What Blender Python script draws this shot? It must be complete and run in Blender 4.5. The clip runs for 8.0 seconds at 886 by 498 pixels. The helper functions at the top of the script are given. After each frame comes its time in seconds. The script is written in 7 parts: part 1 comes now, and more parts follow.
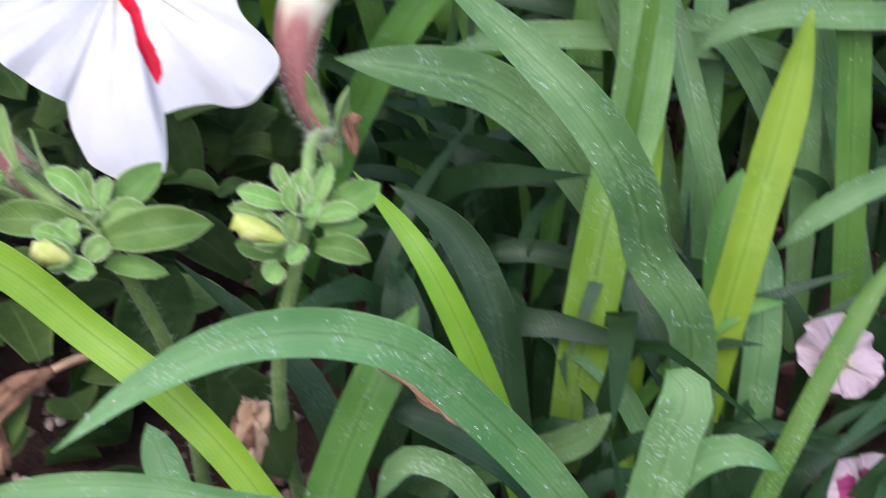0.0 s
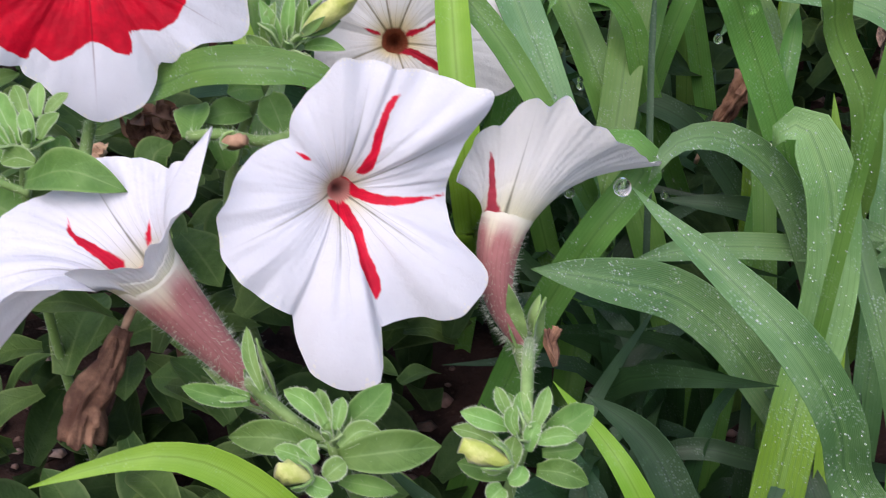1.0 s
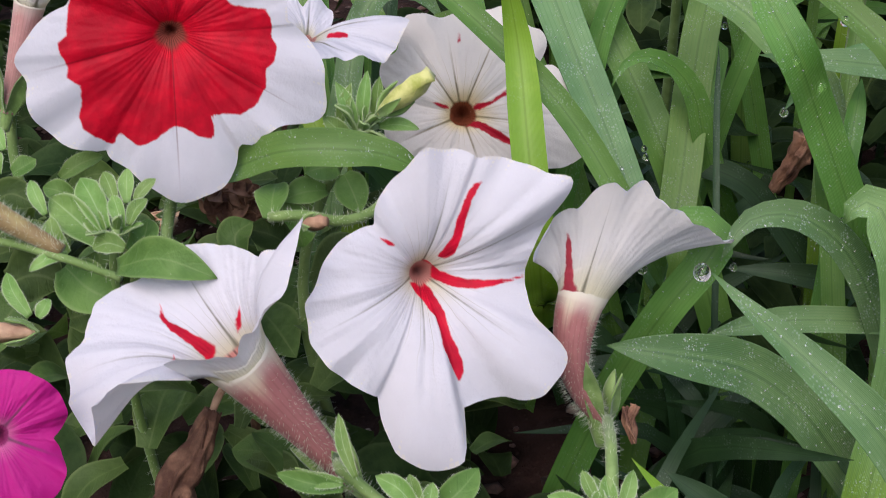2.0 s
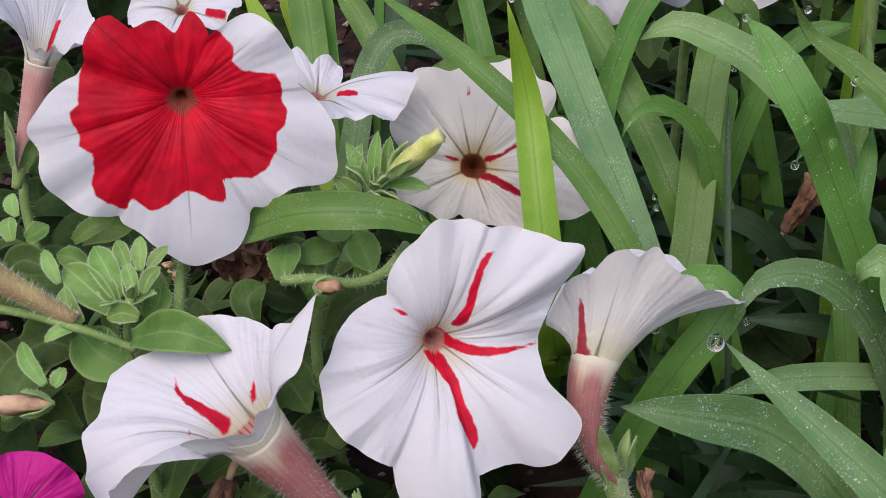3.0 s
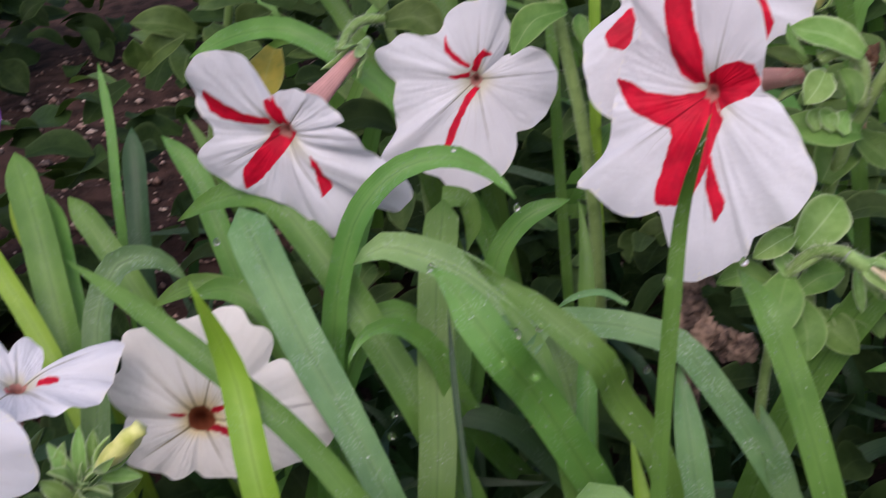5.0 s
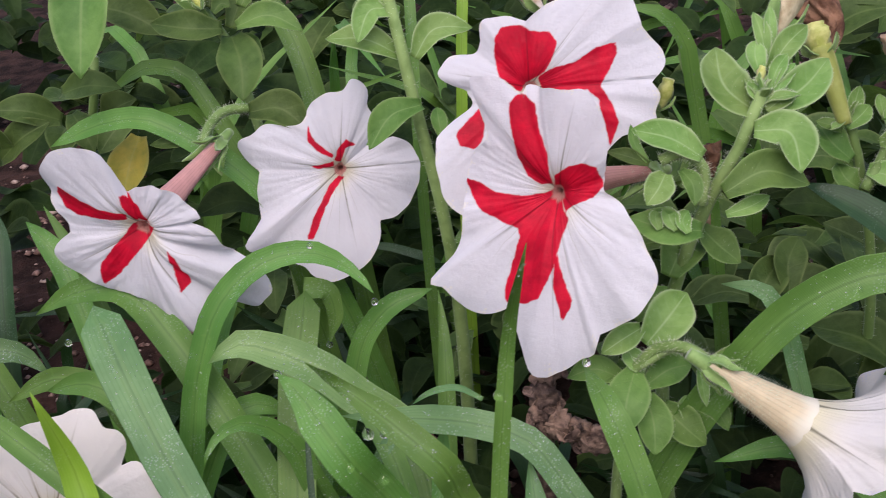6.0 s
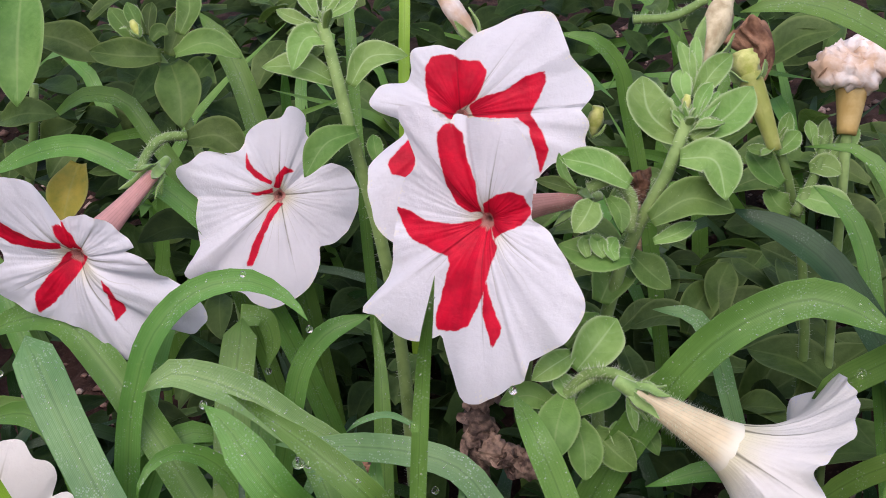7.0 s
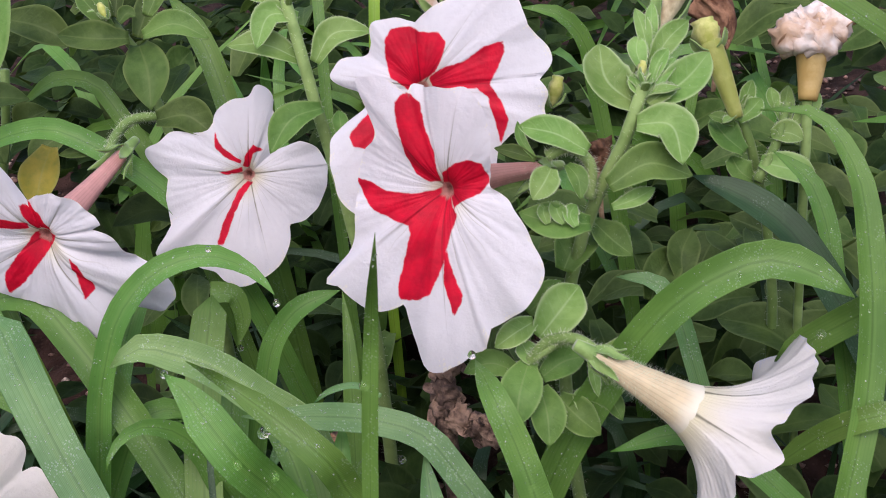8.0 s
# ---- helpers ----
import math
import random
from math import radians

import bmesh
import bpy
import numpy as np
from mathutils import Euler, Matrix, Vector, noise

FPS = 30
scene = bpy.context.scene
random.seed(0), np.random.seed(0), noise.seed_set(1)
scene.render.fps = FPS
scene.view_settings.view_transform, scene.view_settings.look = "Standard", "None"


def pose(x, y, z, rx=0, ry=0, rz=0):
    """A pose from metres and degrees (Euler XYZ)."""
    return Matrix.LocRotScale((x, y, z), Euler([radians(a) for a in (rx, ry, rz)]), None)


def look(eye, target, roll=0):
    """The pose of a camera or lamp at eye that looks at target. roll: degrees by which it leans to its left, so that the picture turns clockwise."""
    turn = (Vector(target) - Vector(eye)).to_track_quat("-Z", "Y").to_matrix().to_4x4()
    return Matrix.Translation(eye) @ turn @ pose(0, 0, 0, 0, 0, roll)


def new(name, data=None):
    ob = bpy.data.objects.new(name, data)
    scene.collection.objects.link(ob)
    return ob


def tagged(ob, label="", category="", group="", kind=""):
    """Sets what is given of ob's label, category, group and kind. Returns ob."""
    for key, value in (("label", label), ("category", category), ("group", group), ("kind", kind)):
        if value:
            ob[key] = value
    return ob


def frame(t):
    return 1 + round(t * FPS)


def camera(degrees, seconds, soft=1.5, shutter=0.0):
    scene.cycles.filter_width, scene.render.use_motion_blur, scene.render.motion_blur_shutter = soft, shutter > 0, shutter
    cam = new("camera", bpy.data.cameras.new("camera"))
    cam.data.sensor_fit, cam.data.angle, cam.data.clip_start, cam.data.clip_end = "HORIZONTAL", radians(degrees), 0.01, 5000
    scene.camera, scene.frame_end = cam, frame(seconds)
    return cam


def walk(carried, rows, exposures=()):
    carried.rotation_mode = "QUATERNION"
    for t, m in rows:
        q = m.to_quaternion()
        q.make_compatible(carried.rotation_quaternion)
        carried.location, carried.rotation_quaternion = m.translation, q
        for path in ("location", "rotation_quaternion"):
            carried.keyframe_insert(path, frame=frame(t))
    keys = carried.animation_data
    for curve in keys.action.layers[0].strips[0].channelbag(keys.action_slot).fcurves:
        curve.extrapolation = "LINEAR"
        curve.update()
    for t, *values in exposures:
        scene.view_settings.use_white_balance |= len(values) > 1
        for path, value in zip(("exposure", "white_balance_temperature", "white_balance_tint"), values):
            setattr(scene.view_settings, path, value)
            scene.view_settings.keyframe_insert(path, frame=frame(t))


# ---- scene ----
cam = camera(40.0, 8.0, soft=0.55, shutter=0.4)
CAM_ROWS = [
    (0.0, 0.0000, 0.0000, 0.2400, 54.00, -0.00, -0.00),
    (0.2, -0.0074, -0.0013, 0.2462, 55.63, -0.13, 1.36),
    (0.5, -0.0191, -0.0004, 0.2566, 57.64, 0.03, 2.45),
    (1.0, -0.0290, 0.0012, 0.2675, 58.98, 0.76, 3.56),
    (1.5, -0.0332, -0.0019, 0.2733, 59.73, 1.26, 4.29),
    (2.0, -0.0401, 0.0011, 0.2824, 60.23, 1.94, 4.56),
    (3.5, -0.0408, 0.0100, 0.2982, 60.27, 2.93, 4.53),
    (4.0, -0.0320, 0.0121, 0.2981, 59.92, 3.06, 4.29),
    (4.2, -0.0255, 0.0179, 0.3026, 59.76, 3.67, 3.21),
    (4.5, -0.0106, 0.0307, 0.3160, 59.64, 5.88, -0.11),
    (4.7, -0.0026, 0.0378, 0.3274, 59.97, 7.08, -2.43),
    (5.0, 0.0067, 0.0440, 0.3405, 61.14, 7.28, -4.90),
    (6.5, 0.0322, 0.0467, 0.3545, 63.04, 5.49, -9.59),
    (7.0, 0.0380, 0.0444, 0.3558, 63.44, 5.64, -10.14),
    (7.5, 0.0406, 0.0408, 0.3540, 63.50, 6.05, -10.58),
    (8.0, 0.0481, 0.0366, 0.3488, 63.24, 6.68, -10.50),
]
walk(cam, [(t, pose(x, y, z, rx, ry, rz)) for t, x, y, z, rx, ry, rz in CAM_ROWS],
     exposures=[(0.0, 0.84, 5500, 16), (0.5, 0.78, 5550, 17), (1.5, 0.43, 5750, 19), (4.0, 0.24, 5900, 19), (5.0, 0.26, 5900, 22), (6.5, 0.40, 5900, 22), (8.0, 0.45, 5900, 22)])

# ---- light: bright overcast sky with a very soft sun ----
world = bpy.data.worlds.new("overcast_sky")
scene.world = world
world.use_nodes = True
wn = world.node_tree
sky = wn.nodes.new("ShaderNodeTexSky")
sky.sky_type = "NISHITA"
sky.sun_disc = False
sky.sun_elevation, sky.sun_rotation = radians(58), radians(200)
sky.air_density, sky.dust_density, sky.ozone_density = 1.6, 6.0, 0.6
wn.links.new(sky.outputs[0], wn.nodes["Background"].inputs[0])
wn.nodes["Background"].inputs[1].default_value = 0.15
sun = new("sun", bpy.data.lights.new("sun", "SUN"))
sun.data.energy, sun.data.angle, sun.data.color = 1.0, radians(60), (1.0, 0.98, 0.96)
sun.matrix_world = look((0.12, -0.75, 1.0), (0, 0, 0))


# ---- materials ----
class Nodes:
    """Short hand for building a node material."""

    def __init__(self, name):
        self.mat = bpy.data.materials.new(name)
        self.mat.use_nodes = True
        self.tree = self.mat.node_tree
        self.bsdf = self.tree.nodes["Principled BSDF"]
        self.out = self.tree.nodes["Material Output"]

    def put(self, socket, value):
        if isinstance(value, bpy.types.NodeSocket):
            self.tree.links.new(value, socket)
        elif isinstance(value, tuple) and len(value) == 3 and socket.type == "RGBA":
            socket.default_value = (*value, 1)
        elif value is not None:
            socket.default_value = value

    def node(self, kind, *values, operation="", attribute_name="", interpolation_type="", data_type="", blend_type=""):
        n = self.tree.nodes.new(kind)
        if operation:
            n.operation = operation
        if attribute_name:
            n.attribute_name = attribute_name
        if interpolation_type:
            n.interpolation_type = interpolation_type
        if data_type:
            n.data_type = data_type
        if blend_type:
            n.blend_type = blend_type
        for s, v in zip(n.inputs, values):
            self.put(s, v)
        return n

    def math(self, op, a, b=0.0, c=None):
        return self.node("ShaderNodeMath", a, b, c, operation=op).outputs[0]

    def attr(self, name, out="Fac"):
        return self.node("ShaderNodeAttribute", attribute_name=name).outputs[out]

    def coords(self, out="Object"):
        return self.node("ShaderNodeTexCoord").outputs[out]

    def noise(self, vec, scale, detail=3.0, rough=0.55):
        n = self.node("ShaderNodeTexNoise")
        self.put(n.inputs["Vector"], vec)
        n.inputs["Scale"].default_value = scale
        n.inputs["Detail"].default_value = detail
        n.inputs["Roughness"].default_value = rough
        return n.outputs["Fac"]

    def voronoi(self, vec, scale):
        n = self.node("ShaderNodeTexVoronoi")
        self.put(n.inputs["Vector"], vec)
        n.inputs["Scale"].default_value = scale
        return n.outputs

    def ramp(self, fac, *stops):
        n = self.node("ShaderNodeValToRGB", fac)
        e = n.color_ramp.elements
        while len(e) < len(stops):
            e.new(0.5)
        for el, (p, c) in zip(e, stops):
            el.position, el.color = p, (*c, 1) if len(c) == 3 else c
        return n.outputs[0]

    def step(self, fac, lo, hi, a=0.0, b=1.0):
        n = self.node("ShaderNodeMapRange", fac, lo, hi, a, b, interpolation_type="SMOOTHSTEP")
        return n.outputs[0]

    def mix(self, fac, a, b, blend="MIX"):
        n = self.node("ShaderNodeMix", data_type="RGBA", blend_type=blend)
        self.put(n.inputs[0], fac)
        self.put(n.inputs[6], (*a, 1) if isinstance(a, tuple) else a)
        self.put(n.inputs[7], (*b, 1) if isinstance(b, tuple) else b)
        return n.outputs[2]

    def bump(self, height, strength, distance, normal=None):
        n = self.node("ShaderNodeBump")
        n.inputs["Strength"].default_value = strength
        n.inputs["Distance"].default_value = distance
        self.put(n.inputs["Height"], height)
        if normal:
            self.put(n.inputs["Normal"], normal)
        return n.outputs[0]

    def finish(self, color, rough, normal=None, translucent=0.0, trans_color=None, sheen=0.0, spec=0.5, metal=0.0):
        b = self.bsdf
        self.put(b.inputs["Base Color"], (*color, 1) if isinstance(color, tuple) else color)
        self.put(b.inputs["Roughness"], rough)
        b.inputs["Specular IOR Level"].default_value = spec
        b.inputs["Metallic"].default_value = metal
        b.inputs["Sheen Weight"].default_value = sheen
        b.inputs["Sheen Roughness"].default_value = 0.4
        if normal:
            self.put(b.inputs["Normal"], normal)
        if translucent:
            t = self.node("ShaderNodeBsdfTranslucent")
            self.put(t.inputs[0], trans_color if trans_color is not None else color)
            if normal:
                self.put(t.inputs["Normal"], normal)
            m = self.node("ShaderNodeMixShader", translucent, b.outputs[0], t.outputs[0])
            self.tree.links.new(m.outputs[0], self.out.inputs[0])
        return self.mat


def grass_material(name, dark, light, rib, glow, dew=0.5, foot=None):
    """A grass blade: parallel veins, pale midrib, blotches and fine dew with painted highlights. uv: across and along.
    """
    n = Nodes(name)
    u, v = n.attr("across"), n.attr("along")
    pos = n.coords()
    blotch = n.noise(pos, 45, 4)
    col = n.mix(n.step(blotch, 0.3, 0.7), dark, light)
    rnd = n.math("FRACT", n.math("ADD", n.node("ShaderNodeObjectInfo").outputs["Random"], n.node("ShaderNodeNewGeometry").outputs["Random Per Island"]))
    hsv = n.node("ShaderNodeHueSaturation")
    n.put(hsv.inputs["Hue"], n.math("MULTIPLY_ADD", rnd, 0.03, 0.485))
    n.put(hsv.inputs["Value"], n.math("MULTIPLY_ADD", rnd, 0.3, 0.85))
    n.put(hsv.inputs["Color"], col)
    col = hsv.outputs[0]
    if foot:
        col = n.mix(n.step(v, 0.42, 0.6, 1.0, 0.0), col, foot)
    lines = n.math("SINE", n.math("MULTIPLY_ADD", u, 95.0, n.math("MULTIPLY", n.noise(pos, 120, 1), 3.0)))
    col = n.mix(n.step(lines, 0.0, 1.0, 0.0, 0.14), col, light)
    col = n.mix(n.step(n.math("SINE", n.math("MULTIPLY_ADD", u, 31.0, n.noise(pos, 60, 2))), 0.2, 1.0, 0.0, 0.35), col, dark)
    mid = n.step(n.math("ABSOLUTE", u), 0.015, 0.1, 0.32, 0.0)
    col = n.mix(n.step(n.math("ABSOLUTE", n.math("SUBTRACT", n.math("ABSOLUTE", u), 0.16)), 0.03, 0.13, 0.4, 0.0), col, rib)
    col = n.mix(mid, col, tuple(0.45 * c for c in dark))
    base = n.step(v, 0.0, 0.25, 0.6, 0.0)
    col = n.mix(base, col, rib)
    spots = n.step(n.noise(pos, 260, 2), 0.66, 0.74, 0.0, 0.5)
    col = n.mix(spots, col, light)
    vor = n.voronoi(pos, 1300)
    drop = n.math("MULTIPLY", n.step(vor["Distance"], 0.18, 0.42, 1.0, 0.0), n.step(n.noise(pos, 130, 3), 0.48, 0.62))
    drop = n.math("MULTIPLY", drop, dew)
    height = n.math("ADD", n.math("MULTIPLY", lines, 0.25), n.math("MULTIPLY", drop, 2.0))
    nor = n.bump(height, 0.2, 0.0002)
    # pale dew highlights mixed into the blade colour
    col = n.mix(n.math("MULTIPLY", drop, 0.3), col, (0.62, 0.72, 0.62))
    rough = n.math("MULTIPLY_ADD", drop, -0.25, n.math("MULTIPLY_ADD", blotch, 0.25, 0.3))
    return n.finish(col, rough, nor, 0.3, n.mix(0.5, col, glow), spec=0.32)


def leaf_material(name, dark, light, rib, glow, fuzz=0.35, gloss=0.35):
    """A soft downy petunia leaf with a paler net of veins."""
    n = Nodes(name)
    u, v = n.attr("across"), n.attr("along")
    pos = n.coords()
    col = n.mix(n.step(n.math("ADD", n.math("MULTIPLY", n.noise(pos, 60, 4), 0.75), n.math("MULTIPLY", n.noise(pos, 420, 4), 0.25)), 0.34, 0.66), dark, light)
    rnd = n.math("FRACT", n.math("ADD", n.node("ShaderNodeObjectInfo").outputs["Random"], n.node("ShaderNodeNewGeometry").outputs["Random Per Island"]))
    hsv = n.node("ShaderNodeHueSaturation")
    n.put(hsv.inputs["Hue"], n.math("MULTIPLY_ADD", rnd, 0.02, 0.493))
    n.put(hsv.inputs["Value"], n.math("MULTIPLY_ADD", rnd, 0.36, 0.82))
    n.put(hsv.inputs["Color"], col)
    col = hsv.outputs[0]
    bent = n.math("MULTIPLY", n.noise(pos, 160, 2), 3.2)
    side = n.math("SINE", n.math("ADD", n.math("MULTIPLY", n.math("SUBTRACT", v, n.math("MULTIPLY", n.math("ABSOLUTE", u), 0.2)), 36.0), bent))
    vein = n.step(side, 0.7, 1.0, 0.0, 0.06)
    mid = n.step(n.math("ABSOLUTE", u), 0.01, 0.09, 0.45, 0.0)
    col = n.mix(n.math("MAXIMUM", vein, mid), col, rib)
    edge = n.step(n.math("ABSOLUTE", u), 0.8, 1.0, 0.0, 0.75)
    col = n.mix(edge, col, rib)
    fine = n.noise(pos, 1400, 2)
    nor = n.bump(n.math("ADD", n.math("MULTIPLY", fine, 0.5), n.math("ADD", n.math("MULTIPLY", vein, -3.0), n.math("MULTIPLY", n.noise(pos, 240, 3), 1.6))), 0.6, 0.0004)
    return n.finish(col, 0.5, nor, 0.3, n.mix(0.5, col, glow), sheen=fuzz * 0.4, spec=gloss * 0.7)


def petal_material(name, white, red, warm, throat, size=0.1, thin=0.5, lined=1.0, spread=0.34):
    """The face of a petunia: white with a sharp painted star, fine veins and a coloured throat."""
    n = Nodes(name)
    ang, s, mark = n.attr("angle"), n.attr("reach"), n.attr("mark")
    pos = n.coords()
    rag = n.math("MULTIPLY", n.math("SUBTRACT", n.noise(pos, 420, 4), 0.5), 1.1)
    star = n.step(n.math("ADD", mark, rag), -0.25, 0.3)
    cloud = n.noise(pos, 60, 4)
    paper = n.mix(n.step(cloud, 0.3, 0.75), white, tuple(c * 0.93 for c in white))
    inner = n.step(s, 0.0, spread, 0.75, 0.0)
    paper = n.mix(inner, paper, warm)
    wav = n.math("MULTIPLY_ADD", ang, 30.0, n.math("MULTIPLY", n.noise(pos, 90, 2), 4.0))
    vein = n.step(n.math("SINE", wav), 0.95, 1.0)
    vein = n.math("MULTIPLY", vein, n.step(s, 0.1, 0.7, 0.5 * lined, 0.0))
    seam = n.step(n.math("ADD", n.attr("seam"), n.math("MULTIPLY", n.noise(pos, 260, 2), 0.25)), 0.1, 0.55, 0.9, 0.0)
    paper = n.mix(vein, paper, tuple(0.5 * c for c in warm))
    paper = n.mix(n.math("MULTIPLY", seam, n.step(s, 0.3, 1.0, 1.0, 0.0)), paper, tuple(0.26 * c for c in warm))
    deep = n.mix(n.step(n.noise(pos, 160, 3), 0.3, 0.7), red, tuple(c * 0.72 for c in red))
    deep = n.mix(n.math("MULTIPLY", seam, 0.7), n.mix(n.math("MULTIPLY", vein, 0.3), deep, tuple(c * 0.5 for c in red)), tuple(c * 0.3 for c in red))
    col = n.mix(star, paper, deep)
    lines = n.step(n.math("SINE", n.math("MULTIPLY", ang, 30.0)), 0.2, 0.9)
    hole = n.mix(lines, throat, tuple(c * 0.45 for c in throat))
    col = n.mix(n.step(s, size * 0.45, size, 1.0, 0.0), col, hole)
    crinkle = n.noise(pos, 620, 5, 0.65)
    rib = n.math("SINE", n.math("MULTIPLY", ang, 60.0))
    nor = n.bump(n.math("ADD", crinkle, n.math("MULTIPLY", rib, 0.1)), 0.8, 0.00035)
    return n.finish(col, 0.5, nor, thin, col, sheen=0.0, spec=0.25)


def tube_material(name, low, high):
    """The downy outside of a flower tube: high at the mouth, low at the calyx, with lengthwise lines."""
    n = Nodes(name)
    ang, s = n.attr("angle"), n.attr("reach")
    pos = n.coords()
    t = n.math("ADD", s, n.math("MULTIPLY", n.math("SINE", n.math("MULTIPLY", ang, 5.0)), 0.1))
    col = n.mix(n.step(t, -0.16, 0.16), low, high)
    lines = n.step(n.math("SINE", n.math("MULTIPLY", ang, 25.0)), 0.3, 1.0, 0.0, n.step(s, -0.2, 0.1, 0.3, 0.06))
    col = n.mix(lines, col, tuple(c * 0.55 for c in low))
    col = n.mix(n.step(n.noise(pos, 300, 3), 0.4, 0.7, 0.0, 0.3), col, tuple(min(1, c * 1.3) for c in low))
    col = n.mix(n.step(s, -0.12, 0.12), col, (0.78, 0.75, 0.62))
    nor = n.bump(n.noise(pos, 900, 3), 0.4, 0.0002)
    return n.finish(col, 0.5, nor, 0.3, col, sheen=0.1, spec=0.25)


def plain_material(name, dark, light, scale, rough=0.7, bump=0.4, trans=0.0, sheen=0.0, spec=0.4):
    n = Nodes(name)
    pos = n.coords()
    rnd = n.node("ShaderNodeObjectInfo").outputs["Random"]
    fac = n.math("ADD", n.noise(pos, scale, 5), n.math("MULTIPLY_ADD", rnd, 0.2, -0.1))
    col = n.mix(n.step(fac, 0.35, 0.68), dark, light)
    nor = n.bump(n.noise(pos, scale * 6, 4), bump, 0.0006)
    return n.finish(col, rough, nor, trans, col, sheen=sheen, spec=spec)


def soil_material():
    n = Nodes("damp_soil")
    pos = n.coords()
    col = n.mix(n.step(n.noise(pos, 55, 6), 0.35, 0.65), (0.018, 0.010, 0.008), (0.058, 0.031, 0.024))
    grit = n.voronoi(pos, 320)
    col = n.mix(n.step(grit["Distance"], 0.1, 0.3, 0.35, 0.0), col, (0.10, 0.062, 0.045))
    nor = n.bump(n.noise(pos, 240, 6, 0.7), 0.9, 0.004)
    return n.finish(col, 0.95, nor, spec=0.12)


def pebble_material():
    n = Nodes("pale_grit")
    pos = n.coords()
    rnd = n.node("ShaderNodeNewGeometry").outputs["Random Per Island"]
    col = n.ramp(rnd, (0.0, (0.05, 0.03, 0.025)), (0.4, (0.13, 0.07, 0.05)), (0.75, (0.24, 0.14, 0.11)), (1.0, (0.42, 0.33, 0.27)))
    col = n.mix(n.step(n.noise(pos, 500, 3), 0.4, 0.7, 0.0, 0.5), col, (0.03, 0.02, 0.015))
    return n.finish(col, 0.75, n.bump(n.noise(pos, 900, 3), 0.5, 0.0005))


def water_material():
    n = Nodes("clear_water")
    b = n.bsdf
    b.inputs["Base Color"].default_value = (1, 1, 1, 1)
    b.inputs["Roughness"].default_value = 0.0
    b.inputs["IOR"].default_value = 1.33
    b.inputs["Transmission Weight"].default_value = 1.0
    return n.mat


def dew_material():
    """Fine dew, its body whitened to stand in for bright glints."""
    n = Nodes("whitened_dew")
    b = n.bsdf
    b.inputs["Base Color"].default_value = (0.9, 0.95, 0.92, 1)
    b.inputs["Roughness"].default_value = 0.08
    b.inputs["IOR"].default_value = 1.33
    b.inputs["Transmission Weight"].default_value = 0.78
    return n.mat


def hair_material():
    n = Nodes("pale_down")
    return n.finish((0.62, 0.66, 0.5), 0.5, None, 0.3, (0.7, 0.75, 0.5))


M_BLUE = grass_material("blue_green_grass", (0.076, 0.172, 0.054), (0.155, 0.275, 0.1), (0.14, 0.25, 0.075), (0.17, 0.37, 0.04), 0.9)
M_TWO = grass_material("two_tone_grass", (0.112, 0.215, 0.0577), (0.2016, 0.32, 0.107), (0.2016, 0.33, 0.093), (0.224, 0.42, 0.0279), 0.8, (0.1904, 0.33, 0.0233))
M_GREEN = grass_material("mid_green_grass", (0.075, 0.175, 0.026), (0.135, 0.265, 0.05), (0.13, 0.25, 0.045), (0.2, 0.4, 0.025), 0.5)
# backlight through the blade is painted in as lime
M_LIME = grass_material("backlit_lime_grass", (0.168, 0.30, 0.0167), (0.2576, 0.40, 0.0372), (0.2352, 0.38, 0.0465), (0.3136, 0.48, 0.0186), 0.25)
# near-black green: shade among the blades painted as grass colour
M_GRASS_SHADE = grass_material("shaded_grass", (0.0157, 0.040, 0.014), (0.0381, 0.082, 0.0298), (0.0336, 0.08, 0.0233), (0.0896, 0.2, 0.0186), 0.3)
M_LEAF = leaf_material("downy_leaf", (0.078, 0.16, 0.028), (0.15, 0.255, 0.058), (0.23, 0.34, 0.11), (0.19, 0.36, 0.03), 0.1)
M_LEAF_PALE = leaf_material("young_downy_leaf", (0.135, 0.255, 0.05), (0.24, 0.37, 0.105), (0.42, 0.53, 0.26), (0.28, 0.46, 0.05), 0.2)
# the shade under dense foliage is put into this leaf colour
M_LEAF_DEEP_SHADE = leaf_material("deep_shaded_leaf", (0.0134, 0.027, 0.0074), (0.0325, 0.056, 0.0149), (0.0448, 0.07, 0.0233), (0.056, 0.10, 0.0112), 0.0, 0.08)
# darker copy of the downy leaf, with shade in its base colour
M_LEAF_SHADE = leaf_material("shaded_leaf", (0.0403, 0.075, 0.0149), (0.0896, 0.142, 0.0335), (0.1456, 0.2, 0.0605), (0.1344, 0.22, 0.0233), 0.05, 0.25)
M_LEAF_YELLOW = leaf_material("yellowing_leaf", (0.16, 0.2, 0.03), (0.38, 0.3, 0.04), (0.3, 0.3, 0.08), (0.3, 0.3, 0.03), 0.2)
M_STEM = plain_material("downy_stem", (0.13, 0.215, 0.05), (0.24, 0.35, 0.11), 90, 0.65, 0.6, 0.15, 0.15)
M_SEPAL = plain_material("downy_sepal", (0.15, 0.26, 0.06), (0.26, 0.39, 0.12), 150, 0.6, 0.3, 0.2, 0.4)
M_DRY = plain_material("withered_brown", (0.09, 0.04, 0.022), (0.28, 0.15, 0.085), 160, 0.8, 0.8, 0.1)
M_BARK = plain_material("crusty_bark", (0.05, 0.03, 0.023), (0.27, 0.18, 0.13), 240, 0.85, 1.0)
M_DRY_PALE = plain_material("withered_cream", (0.60, 0.42, 0.28), (0.86, 0.80, 0.76), 110, 0.6, 0.6, 0.3)
